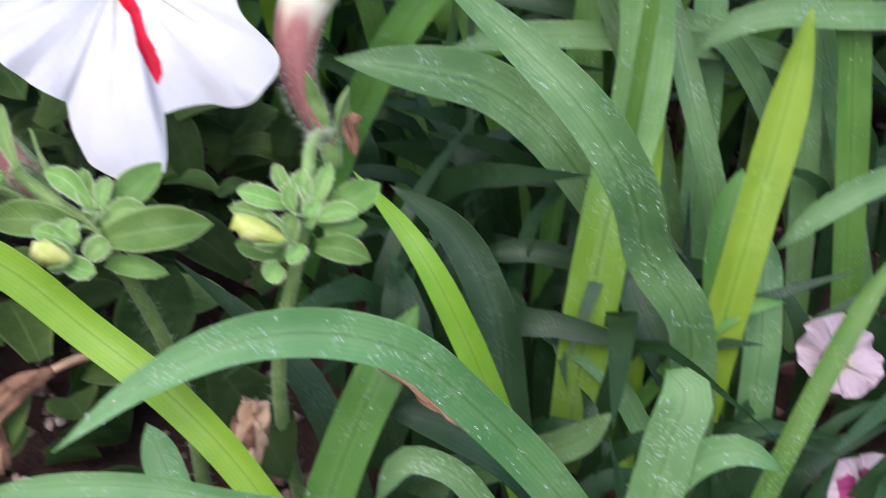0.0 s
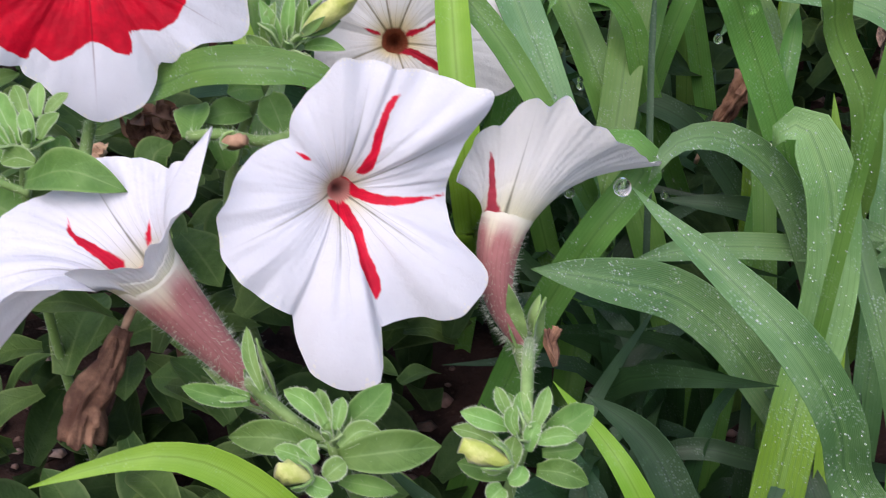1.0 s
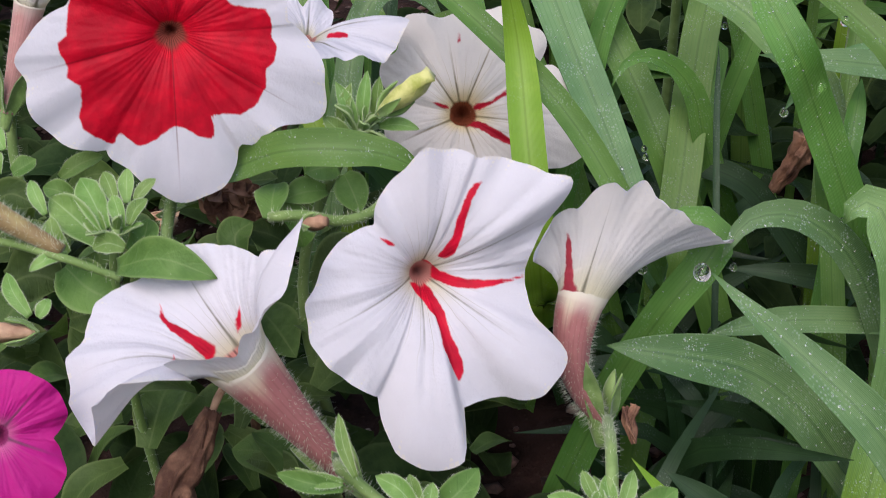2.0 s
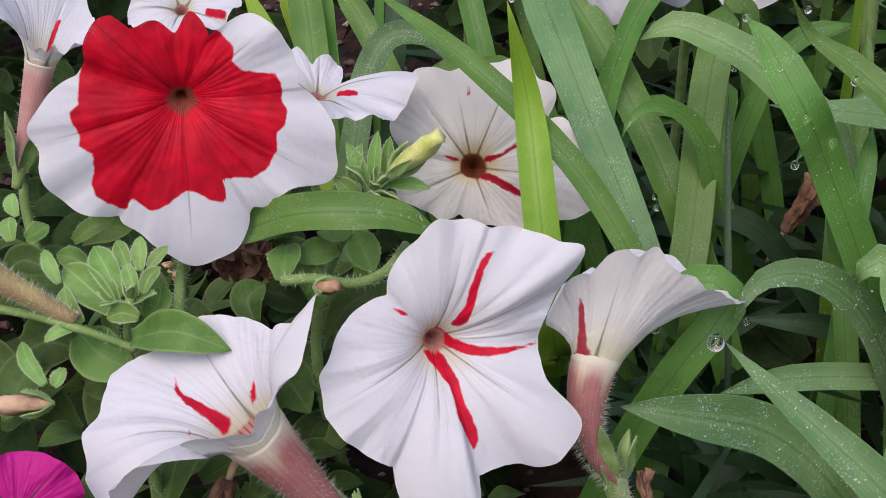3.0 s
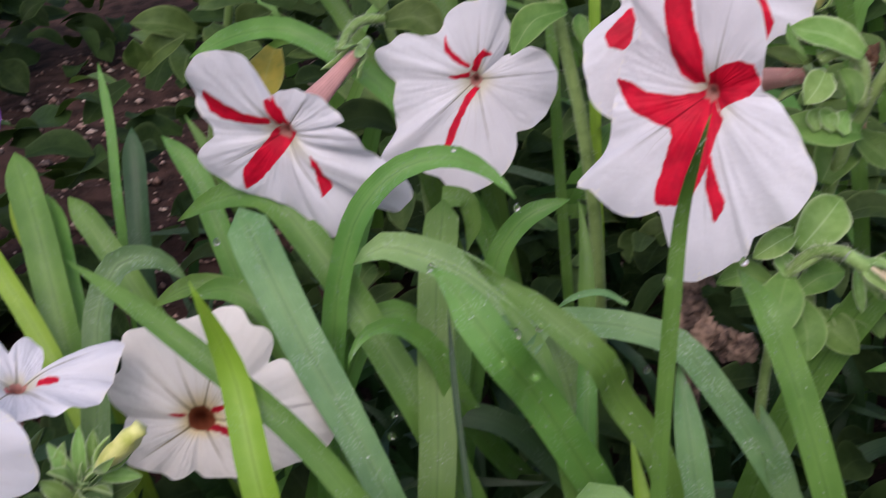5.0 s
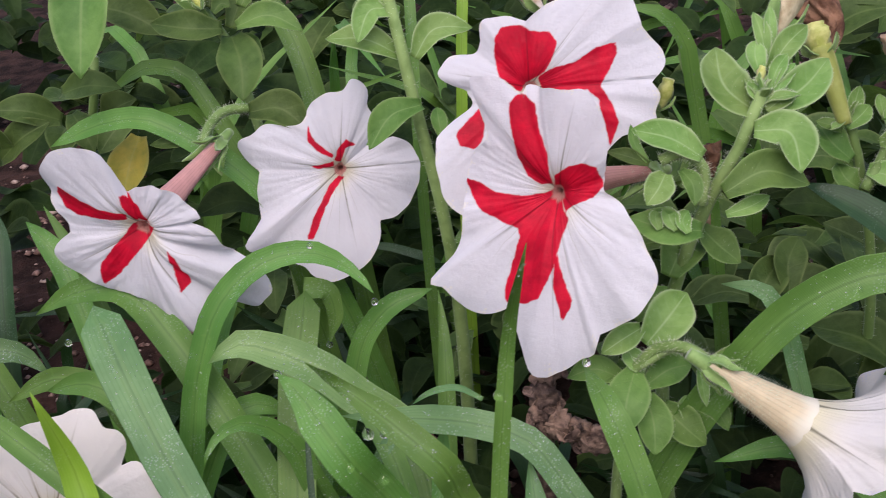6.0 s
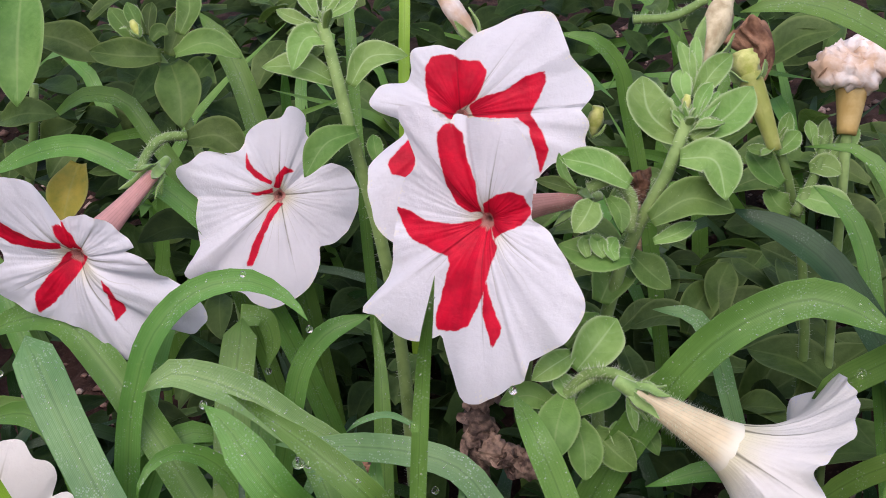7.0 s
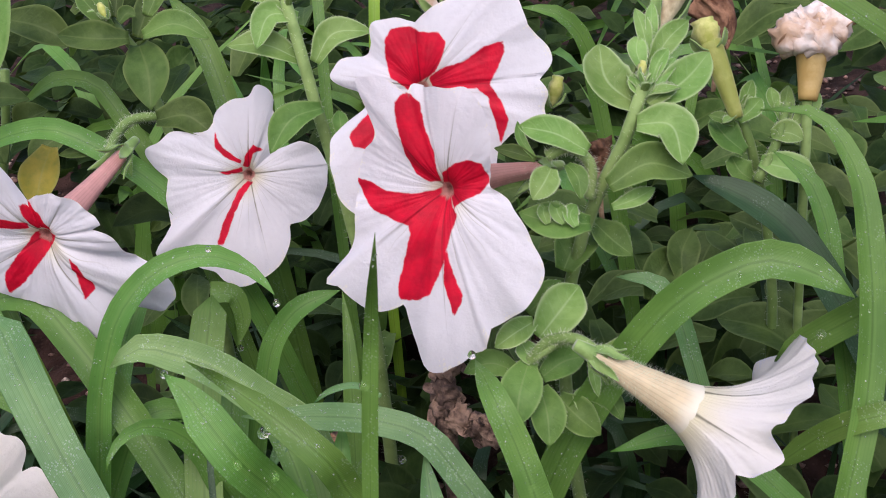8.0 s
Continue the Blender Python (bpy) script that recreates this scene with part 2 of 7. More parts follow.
M_BUD = plain_material("pale_yellow_bud", (0.42, 0.47, 0.09), (0.66, 0.66, 0.24), 260, 0.55, 0.4, 0.25, 0.3)
M_STRAW = plain_material("dry_straw", (0.3, 0.17, 0.1), (0.5, 0.33, 0.2), 130, 0.7, 0.5)
M_STRAW_PALE = plain_material("pale_streaked_straw", (0.34, 0.27, 0.15), (0.62, 0.55, 0.36), 170, 0.7, 0.5, 0.2)
M_TUBE_GREEN = plain_material("yellow_green_tube", (0.30, 0.34, 0.07), (0.46, 0.47, 0.15), 150, 0.55, 0.3, 0.2, 0.3)
M_TUBE_STALE = plain_material("yellowed_tube", (0.52, 0.36, 0.12), (0.70, 0.55, 0.26), 120, 0.6, 0.3, 0.25)
M_TUBE_OCHRE = plain_material("ochre_tube", (0.24, 0.17, 0.07), (0.38, 0.32, 0.12), 140, 0.6, 0.3, 0.2, 0.3)
M_SOIL, M_GRIT, M_WATER, M_DEW, M_HAIR = soil_material(), pebble_material(), water_material(), dew_material(), hair_material()
WHITE, CREAM = (0.795, 0.785, 0.825), (0.72, 0.68, 0.44)
RED = (0.80, 0.009, 0.045)
M_PETAL = petal_material("white_petal_red_star", WHITE, RED, CREAM, (0.72, 0.34, 0.29), 0.07)
M_PETAL_BROWN = petal_material("ivory_petal_red_star", (0.80, 0.77, 0.73), (0.52, 0.012, 0.035), (0.76, 0.62, 0.24), (0.26, 0.07, 0.03), 0.085)
M_PETAL_RED = petal_material("red_petal_white_rim", WHITE, (0.78, 0.004, 0.03), (0.6, 0.1, 0.1), (0.36, 0.09, 0.06), 0.12)
M_PETAL_PINK = petal_material("magenta_petal", (0.62, 0.02, 0.30), (0.62, 0.02, 0.30), (0.7, 0.25, 0.45), (0.4, 0.05, 0.2))
M_PETAL_BACK = petal_material("petal_back", (0.85, 0.825, 0.78), (0.56, 0.08, 0.11), CREAM, CREAM, 0.05, 0.5, 0.35, 0.55)
M_PETAL_VIOLET = petal_material("violet_petal", (0.22, 0.08, 0.36), (0.2, 0.05, 0.3), (0.4, 0.25, 0.4), (0.3, 0.1, 0.3))
M_PETAL_ROSE = petal_material("rose_and_white_petal", (0.74, 0.6, 0.66), (0.5, 0.08, 0.25), CREAM, (0.5, 0.3, 0.3))
M_TUBE_PINK = tube_material("dusty_pink_tube", (0.38, 0.16, 0.15), (0.70, 0.64, 0.44))
M_TUBE_CREAM = tube_material("cream_tube", (0.65, 0.55, 0.36), (0.77, 0.74, 0.57))
M_TUBE_ROSE = tube_material("pale_rose_tube", (0.56, 0.30, 0.27), (0.66, 0.45, 0.42))


# ---- mesh helpers ----
def mesh_object(name, verts, faces, material, parent=None, label="", attrs=None, slots=None, mats=()):
    me = bpy.data.meshes.new(name)
    me.from_pydata([tuple(p) for p in verts], [], faces)
    me.materials.append(material)
    for m in mats:
        me.materials.append(m)
    me.polygons.foreach_set("use_smooth", [True] * len(me.polygons))
    if slots is not None:
        me.polygons.foreach_set("material_index", slots)
    for key, values in (attrs or {}).items():
        a = me.attributes.new(key, "FLOAT", "POINT")
        a.data.foreach_set("value", [float(q) for q in values])
    me.update()
    ob = new(name, me)
    if parent:
        ob.parent = parent
    if label:
        tagged(ob, label)
    return ob


def thing(name, label, category, group="", kind="", place=(0, 0, 0)):
    ob = new(name)
    ob.empty_display_size = 0.01
    return tagged(ob, label, category, group, kind)


def spline(pts, n):
    """n + 1 points, evenly spread, of a smooth line through pts."""
    p = [Vector(q) for q in pts]
    d = [max(1e-6, (p[i + 1] - p[i]).length) for i in range(len(p) - 1)]
    slope = []
    for i in range(len(p)):
        if i == 0:
            slope.append((p[1] - p[0]) / d[0])
        elif i == len(p) - 1:
            slope.append((p[-1] - p[-2]) / d[-1])
        else:
            slope.append(((p[i + 1] - p[i]) / d[i] * d[i - 1] + (p[i] - p[i - 1]) / d[i - 1] * d[i]) / (d[i] + d[i - 1]))
    fine = []
    for i in range(len(d)):
        for k in range(12):
            t = k / 12
            t2, t3 = t * t, t * t * t
            fine.append(p[i] * (2 * t3 - 3 * t2 + 1) + slope[i] * d[i] * (t3 - 2 * t2 + t) + p[i + 1] * (3 * t2 - 2 * t3) + slope[i + 1] * d[i] * (t3 - t2))
    fine.append(p[-1])
    run = [0.0]
    for i in range(1, len(fine)):
        run.append(run[-1] + (fine[i] - fine[i - 1]).length)
    out, j = [], 0
    for k in range(n + 1):
        want = run[-1] * k / n
        while j < len(fine) - 2 and run[j + 1] < want:
            j += 1
        f = (want - run[j]) / max(1e-9, run[j + 1] - run[j])
        out.append(fine[j].lerp(fine[j + 1], min(1.0, f)))
    return out


def tangents(line):
    return [(line[min(i + 1, len(line) - 1)] - line[max(i - 1, 0)]).normalized() for i in range(len(line))]


VIEW = Vector((0.0, -0.72, 0.69))


def strap(name, pts, profile, material, parent, fold=0.2, twist=(0, 0), steps=26, thick=0.00025, wave=0.0, facing=None, label="", seed=0, cols=(-1, -0.95, -0.5, 0, 0.5, 0.95, 1), fuzz=0):
    """A thin leaf along pts. profile(t): half width; fold: depth of its channel; twist: degrees of turn from base to tip."""
    line = spline(pts, steps)
    tan = tangents(line)
    face = Vector(facing) if facing else VIEW
    nc = len(cols)
    verts, across, along = [], [], []
    prev = None
    for i, (p, t) in enumerate(zip(line, tan)):
        f = i / steps
        nrm = face - t * face.dot(t)
        if nrm.length < 0.2 and prev is not None:
            nrm = prev - t * prev.dot(t)
        nrm.normalize()
        if prev is not None:
            nrm = (nrm * 0.6 + (prev - t * prev.dot(t)) * 0.4).normalized()
        prev = nrm.copy()
        a = radians(twist[0] + (twist[1] - twist[0]) * f)
        side = t.cross(nrm)
        side, nr = side * math.cos(a) + nrm * math.sin(a), nrm * math.cos(a) - side * math.sin(a)
        w = profile(f)
        for layer in (0, 1):
            for c in (cols if layer == 0 else cols[-2:0:-1]):
                lift = fold * w * (abs(c) ** 1.5) - (thick if layer else 0)
                wob = wave * w * math.sin(f * (23 if nc < 8 else 9) + seed * 1.7 + (2.1 if c > 0 else 0)) * abs(c) ** 2
                verts.append(p + side * (c * w) + nr * (lift + wob))
                across.append(c), along.append(f)
    ring = 2 * nc - 2
    faces = []
    for i in range(steps):
        for k in range(ring):
            a, b = i * ring + k, i * ring + (k + 1) % ring
            faces.append((a, b, b + ring, a + ring))
    faces.append(tuple(range(ring - 1, -1, -1)))
    faces.append(tuple(range(steps * ring, steps * ring + ring)))
    rng = random.Random(seed + int(1e5 * abs(line[0].x)))
    solid = len(faces)
    for _ in range(fuzz):
        i, c, e = rng.randrange(1, steps - 1), rng.choice((0, 0, nc - 1, nc - 1, rng.randrange(nc))), rng.random()
        root = verts[i * ring + c].lerp(verts[(i + 1) * ring + c], e)
        out = root - line[i].lerp(line[i + 1], e)
        if out.length < 1e-5:
            continue
        d = (out.normalized() + face * rng.uniform(0.0, 0.8) + Vector((rng.gauss(0, 0.4), rng.gauss(0, 0.4), rng.gauss(0, 0.4)))).normalized()
        k = len(verts)
        w = tan[i] * 0.00002
        verts += [root - w, root + w, root + d * rng.uniform(0.00025, 0.0007)]
        across += [1.0, 1.0, 1.0]
        along += [i / steps] * 3
        faces.append((k, k + 1, k + 2))
    return mesh_object(name, verts, faces, material, parent, label, {"across": across, "along": along}, [0] * solid + [1] * (len(faces) - solid), (M_HAIR,) if fuzz else ())


def rod(name, pts, r0, r1, material, parent, sides=8, steps=14, label="", knobs=0.0):
    """A round tapering stem along pts."""
    line = spline(pts, steps)
    tan = tangents(line)
    verts, ang, reach = [], [], []
    ref = Vector((0.3, -0.9, 0.25))
    for i, (p, t) in enumerate(zip(line, tan)):
        a = t.cross(ref).normalized()
        b = t.cross(a)
        r = r0 + (r1 - r0) * i / steps
        r *= 1 + knobs * noise.noise(Vector((i * 1.7, r0 * 900, 0)))
        for k in range(sides):
            th = 2 * math.pi * k / sides
            verts.append(p + (a * math.cos(th) + b * math.sin(th)) * r)
            ang.append(th), reach.append(i / steps - 1)
    faces = [(i * sides + k, i * sides + (k + 1) % sides, (i + 1) * sides + (k + 1) % sides, (i + 1) * sides + k) for i in range(steps) for k in range(sides)]
    faces += [tuple(range(sides - 1, -1, -1)), tuple(range(steps * sides, steps * sides + sides))]
    return mesh_object(name, verts, faces, material, parent, label, {"angle": ang, "reach": reach})


def down(pts, radii, parent, count, length, seed):
    """Fine pale hairs standing out from a stem."""
    rng = random.Random(seed)
    line = spline(pts, 30)
    tan = tangents(line)
    verts, faces = [], []
    for _ in range(2 * count):
        f = rng.random()
        i = int(f * 30)
        p, t = line[i].lerp(line[min(i + 1, 30)], f * 30 - i), tan[i]
        d = Vector((rng.gauss(0, 1), rng.gauss(0, 1), rng.gauss(0, 1)))
        d = (d - t * d.dot(t)).normalized()
        r = radii[0] + (radii[1] - radii[0]) * f
        s = t.cross(d) * 0.00004
        root = p + d * r * 0.95
        tip = root + (d + t * rng.uniform(-0.3, 0.5)) * length * rng.uniform(0.5, 1.1)
        k = len(verts)
        verts += [root - s, root + s, root + t * 0.00008, tip]
        faces += [(k, k + 1, k + 3), (k + 1, k + 2, k + 3), (k + 2, k, k + 3)]
    return tagged(mesh_object("down_hairs", verts, faces, M_HAIR, parent, "fine pale down hairs"), kind="stuff")


def grass_profile(w, base=0.7, tip=0.42):
    def half(f):
        grow = base + (1 - base) * min(1.0, f / 0.3)
        fade = 1.0 if f < 1 - tip else max(0.02, 1 - max(0.0, (f - 1 + tip) / tip) ** 2.1)
        return 0.5 * w * grow * fade
    return half


def width_profile(pairs):
    """Half width along a blade from (fraction of its length, width) pairs, with a rounded end."""
    def half(f):
        w = pairs[0][1]
        for (f0, w0), (f1, w1) in zip(pairs, pairs[1:]):
            if f >= f0:
                e = min(1.0, (f - f0) / max(1e-6, f1 - f0))
                w = w0 + (w1 - w0) * e * e * (3 - 2 * e)
        return max(0.00012, 0.5 * w * math.sqrt(max(0.0, 1 - max(0.0, (f - 0.955) / 0.045) ** 3)))
    return half


def dew(blade, count, seed):
    """Small beads of dew sitting on the upper side of a blade."""
    rng = random.Random(seed)
    src = blade.data.vertices
    rows = len(src) // 12
    verts, faces = [], []
    for _ in range(count):
        i, k = rng.randrange(rows // 3, rows - 2), rng.choice((1, 2, 3, 4))
        a, b, c, d = (src[j].co for j in (i * 12 + k, i * 12 + k + 1, i * 12 + 13 + k, i * 12 + 12 + k))
        u, v = rng.random(), rng.random()
        p = a.lerp(b, u).lerp(d.lerp(c, u), v)
        nrm = (b - a).cross(d - a)
        if nrm.length < 1e-12:
            continue
        nrm.normalize()
        if nrm.dot(VIEW) < 0:
            nrm = -nrm
        s = (b - a).normalized()
        t = nrm.cross(s)
        r = 0.0001 + 0.00026 * rng.random() ** 4
        k0 = len(verts)
        for h, q in ((-0.15, 1.0), (0.55, 0.8)):
            for m in range(6):
                th = math.pi * m / 3
                verts.append(p + (s * math.cos(th) + t * math.sin(th)) * r * q + nrm * r * h)
        verts.append(p + nrm * r * 0.9)
        for m in range(6):
            n = (m + 1) % 6
            faces += [(k0 + m, k0 + n, k0 + 6 + n, k0 + 6 + m), (k0 + 6 + m, k0 + 6 + n, k0 + 12)]
        faces.append(tuple(k0 + 5 - m for m in range(6)))
    ob = mesh_object("dew", verts, faces, M_DEW, blade, "fine clear dew beads")
    ob.visible_shadow = False
    return tagged(ob, kind="stuff")


def grass_blade(tuft, pts, w, material, twist=(0, 0), fold=0.34, tip=0.45, base=0.7, facing=None, label="", beads=None):
    """One long blade of a tuft, from its foot to its tip. w: its width, or (fraction of length, width) pairs."""
    seed = len(tuft.children)
    half = width_profile(w) if isinstance(w, (list, tuple)) else grass_profile(w, base, tip)
    blade = strap("blade", pts, half, material, tuft, fold, twist, 40, 0.0003, 0.06, facing, label, seed)
    if beads is None:
        size = sum((Vector(a) - Vector(b)).length for a, b in zip(pts, pts[1:])) * 2 * half(0.6)
        beads = int(size * (2.6e5 if material is M_BLUE or material is M_TWO else 1.3e5 if material is M_GREEN else 0))
    if beads:
        dew(blade, beads, seed + int(1e4 * abs(pts[-1][0])))
    return blade


def leaf_profile(w, wide=0.56, point=1.0):
    """Half width of an oval, blunt-tipped leaf that sits on its stem with a broad foot."""
    def half(f):
        x = min(1.0, max(0.0, f))
        if x < wide:
            return 0.5 * w * (0.42 + 0.58 * math.sin(x / wide * math.pi / 2) ** 1.3)
        return 0.5 * w * max(0.02, math.cos((x - wide) / (1 - wide) * math.pi / 2) ** (0.85 * point))
    return half


def leaf(parent, pts, w, material, twist=(0, 0), fold=0.42, wide=0.5, facing=None, label="", wave=0.12, name="leaf"):
    """An oval downy leaf, from its foot to its tip."""
    seed = len(parent.children)
    return strap(name, pts, leaf_profile(w, wide), material, parent, fold, twist, 18, 0.0005, wave, facing, label, seed, (-1, -0.95, -0.66, -0.33, 0, 0.33, 0.66, 0.95, 1), 260 if material is M_LEAF_PALE else 110 if material is M_LEAF or material is M_SEPAL else 0)


# ---- flowers ----
def rim_reach(theta, rim):
    """How far the corolla reaches at an angle. rim: (degrees, millimetres, 1 for a rounded lobe or 0 for a notch), in turn."""
    n = len(rim)
    d = math.degrees(theta)
    for i in range(n):
        p, q = rim[i], rim[(i + 1) % n]
        gap = (q[0] - p[0]) % 360
        f = ((d - p[0]) % 360) / gap
        if f <= 1.0:
            o, r = rim[i - 1], rim[(i + 2) % n]
            m0 = (q[1] - p[1]) if p[2] == 0 else (q[1] - o[1]) / ((q[0] - o[0]) % 360) * gap
            m1 = (q[1] - p[1]) if q[2] == 0 else (r[1] - p[1]) / ((r[0] - p[0]) % 360) * gap
            f2, f3 = f * f, f * f * f
            return (p[1] * (2 * f3 - 3 * f2 + 1) + m0 * (f3 - 2 * f2 + f) + q[1] * (3 * f2 - 2 * f3) + m1 * (f3 - f2)) / 1000
    return rim[0][1] / 1000


def flare_at(theta, flare):
    """Degrees by which the limb opens at an angle: one number, or (degrees, flare) in turn."""
    if not isinstance(flare, (list, tuple)):
        return flare
    d = math.degrees(theta)
    for i in range(len(flare)):
        p, q = flare[i], flare[(i + 1) % len(flare)]
        f = ((d - p[0]) % 360) / (((q[0] - p[0]) % 360) or 360)
        if f <= 1.0:
            return p[1] + (q[1] - p[1]) * f * f * (3 - 2 * f)
    return flare[0][1]


LIMB_ROWS = 34


def limb_column(th, reach, flare, mouth, opening, curl, ruffle, folds, seed):
    """Radius and height of the corolla's face from the mouth to the rim at one angle."""
    out, r, h = [], mouth, 0.0
    step = reach / LIMB_ROWS
    c, sn = math.cos(th), math.sin(th)
    bow = 0.6 + 0.5 * noise.noise(Vector((c * 1.6, sn * 1.6, seed * 3.1)))
    ragged = noise.noise(Vector((c * 4, sn * 4 + seed, 0.7)))
    soft = noise.noise(Vector((c * 1.9 + seed, sn * 1.9, 2.2)))
    lift = 0.0
    for deg, span, mm in folds:
        d = (math.degrees(th) - deg) % 360 if span > 0 else (deg - math.degrees(th)) % 360
        if d < abs(span):
            lift += mm / 1000 * (1 - d / abs(span)) ** 2
    for j in range(1, LIMB_ROWS + 1):
        s = j / LIMB_ROWS
        bend = min(1.0, s / (0.5 if opening > 30 else 0.8))
        psi = opening + (flare - opening) * bend * bend * (3 - 2 * bend) + curl * max(0.0, (s - 0.6) / 0.4) ** 1.5 * bow
        r += math.sin(math.radians(psi)) * step
        h += math.cos(math.radians(psi)) * step
        wave = ruffle * (s ** 4 * (math.sin(13 * th + seed * 2.3) * 0.3 + 1.3 * ragged) + s * s * 1.6 * soft)
        out.append((r, h + wave + lift * s ** 1.3))
    return out


def edge_distance(u, v, poly):
    """Signed distance in millimetres from (u, v) to a closed outline, positive inside."""
    best, inside, n = 1e9, False, len(poly)
    for i in range(n):
        (ax, ay), (bx, by) = poly[i], poly[(i + 1) % n]
        dx, dy = bx - ax, by - ay
        f = max(0.0, min(1.0, ((u - ax) * dx + (v - ay) * dy) / (dx * dx + dy * dy + 1e-9)))
        best = min(best, math.hypot(u - ax - f * dx, v - ay - f * dy))
        if (ay > v) != (by > v) and u < ax + (v - ay) / (by - ay) * dx:
            inside = not inside
    return best if inside else -best


def petunia(label, centre, axis, up, rim, patches, face, back, tube, flare=86, tube_len=0.034, mouth=0.0024, foot=0.0022, bow=(0, 0, 0), ruffle=0.0022,
            curl=25, opening=42, folds=(), veins=(), seed=1, swell=0.0, name="petunia_flower", stamens=False, hairs=160, calyx=True, sepal=1.0, group="striped petunia flowers"):
    """A petunia: flared five-lobed corolla on a long tube in a downy calyx. centre: the mouth of the tube; axis: where it faces;
    patches: outlines of the painted marks, millimetres from the mouth along the limb; folds: (degrees, span, lift) where one lobe overlaps the next."""
    rng = random.Random(seed)
    z = Vector(axis).normalized()
    y = Vector(up) - z * Vector(up).dot(z)
    y.normalize()
    x = y.cross(z)
    at = Vector(centre)
    flower = thing(name, label, "flower", group)
    na = 216
    rows = [-0.16, -0.1, -0.06, -0.03, 0.0] + [(k + 1) / LIMB_ROWS for k in range(LIMB_ROWS)]
    verts, ang, reach_at, mark, seam = [], [], [], [], []
    columns = []
    veins = [v + rng.uniform(-1, 1) for v in (veins or [36 + 72 * k for k in range(5)])]
    for k in range(na):
        th = 2 * math.pi * k / na
        reach = rim_reach(th, rim) * (1 + 0.005 * math.sin(23 * th + seed) + 0.012 * noise.noise(Vector((math.cos(th) * 6 + seed, math.sin(th) * 6, seed))))
        col = [(mouth * (1 + s * 6), s * tube_len) for s in rows if s <= 0]
        col += limb_column(th, reach, flare_at(th, flare), mouth, opening, curl, ruffle, folds, seed)
        off = min((abs((math.degrees(th) - v + 180) % 360 - 180) for v in veins))
        for j, s in enumerate(rows):
            if s > 0:
                r, h = col[j]
                run = math.radians(off) * s * reach * 1000
                h += -0.00045 * math.exp(-(run / 0.9) ** 2) * math.sin(min(1, s * 1.2) * math.pi) + 0.0003 * noise.noise(Vector((math.cos(th) * 15, math.sin(th) * 15, s * 7 + seed))) * s
                h += 0.0004 * noise.noise(Vector((math.cos(th) * 5.5 + seed, math.sin(th) * 5.5, s * 1.6))) * math.sin(s * math.pi)
                col[j] = (r, h)
        columns.append((th, reach, off, col))
    # two sheets, face and back, joined at the rim
    count = len(rows)
    bowv = Vector(bow)
    boxes = [(min(p[0] for p in q) - 3, max(p[0] for p in q) + 3, min(p[1] for p in q) - 3, max(p[1] for p in q) + 3, q) for q in patches]
    for layer in (0, 1):
        for th, reach, off, col in columns:
            for s, (r, h) in zip(rows, col):
                gap = -0.00035 * layer * (1 - s if s > 0.5 else 1)
                rad = r - (gap if s <= 0.3 else 0)
                depth = min(0.0, h)
                verts.append(at + x * (math.cos(th) * rad) + y * (math.sin(th) * rad) + z * (h + gap * (s > 0.3)) + bowv * (depth / tube_len) ** 2)
                ang.append(th), reach_at.append(s), seam.append(min(9.0, math.radians(off) * max(0.0, s) * reach * 1000))
                u, v = (max(0.0, s) * reach * 1000 * q for q in (math.cos(th), math.sin(th)))
                mark.append(max([-9.0] + [edge_distance(u, v, q) for x0, x1, y0, y1, q in boxes if x0 < u < x1 and y0 < v < y1]))
    faces, slots = [], []
    per = na * count
    for layer in (0, 1):
        for k in range(na):
            for j in range(count - 1):
                if layer and rows[j + 1] < 0.1:
                    continue
                a, b = layer * per + k * count + j, layer * per + ((k + 1) % na) * count + j
                quad = (a, b, b + 1, a + 1)
                faces.append(quad if layer else quad[::-1])
                slots.append(layer)
    mesh_object("corolla", verts, faces, face, flower, "", {"angle": ang, "reach": reach_at, "mark": mark, "seam": seam}, slots, (back,))
    # outside of the tube
    rings, sides, flared = 18, 72, 5
    verts, ang, reach_at = [], [], []
    for i in range(rings + 1 + flared):
        f = min(1.0, i / rings)
        for k in range(sides):
            th, reach, off, col = columns[k * na // sides]
            rr, hh = foot + (mouth + 0.0006 + swell - foot) * (f ** 1.25), -tube_len * (1 - f)
            if i > rings:
                rr, hh = col[4 + (i - rings)]
                (ra, ha), (rb, hb) = col[3 + (i - rings)], col[5 + (i - rings)]
                run = max(1e-6, math.hypot(rb - ra, hb - ha))
                ease = 0.0001 + 0.0006 * (1 - (i - rings) / flared)
                rr += (hb - ha) / run * ease + swell * max(0.0, 1 - (i - rings) / 4.5)
                hh -= (rb - ra) / run * ease
            else:
                rr *= 1 + 0.06 * math.cos(5 * th) * (1 - f)
            verts.append(at + x * (math.cos(th) * rr) + y * (math.sin(th) * rr) + z * hh + bowv * (1 - f) ** 2)
            ang.append(th), reach_at.append(f - 1 + max(0, i - rings) / LIMB_ROWS)
    rings += flared
    faces = [(i * sides + k, i * sides + (k + 1) % sides, (i + 1) * sides + (k + 1) % sides, (i + 1) * sides + k) for i in range(rings) for k in range(sides)]
    faces.append(tuple(range(sides - 1, -1, -1)))
    mesh_object("tube", verts, faces, tube, flower, "", {"angle": ang, "reach": reach_at})
    root = at - z * tube_len + bowv
    if hairs:
        down([root, at - z * tube_len * 0.5 + bowv * 0.25, at], (foot, mouth), flower, hairs, 0.0022, seed)
    if stamens:
        for k in range(5):
            th = 2 * math.pi * (k + 0.3) / 5
            o = x * math.cos(th) + y * math.sin(th)
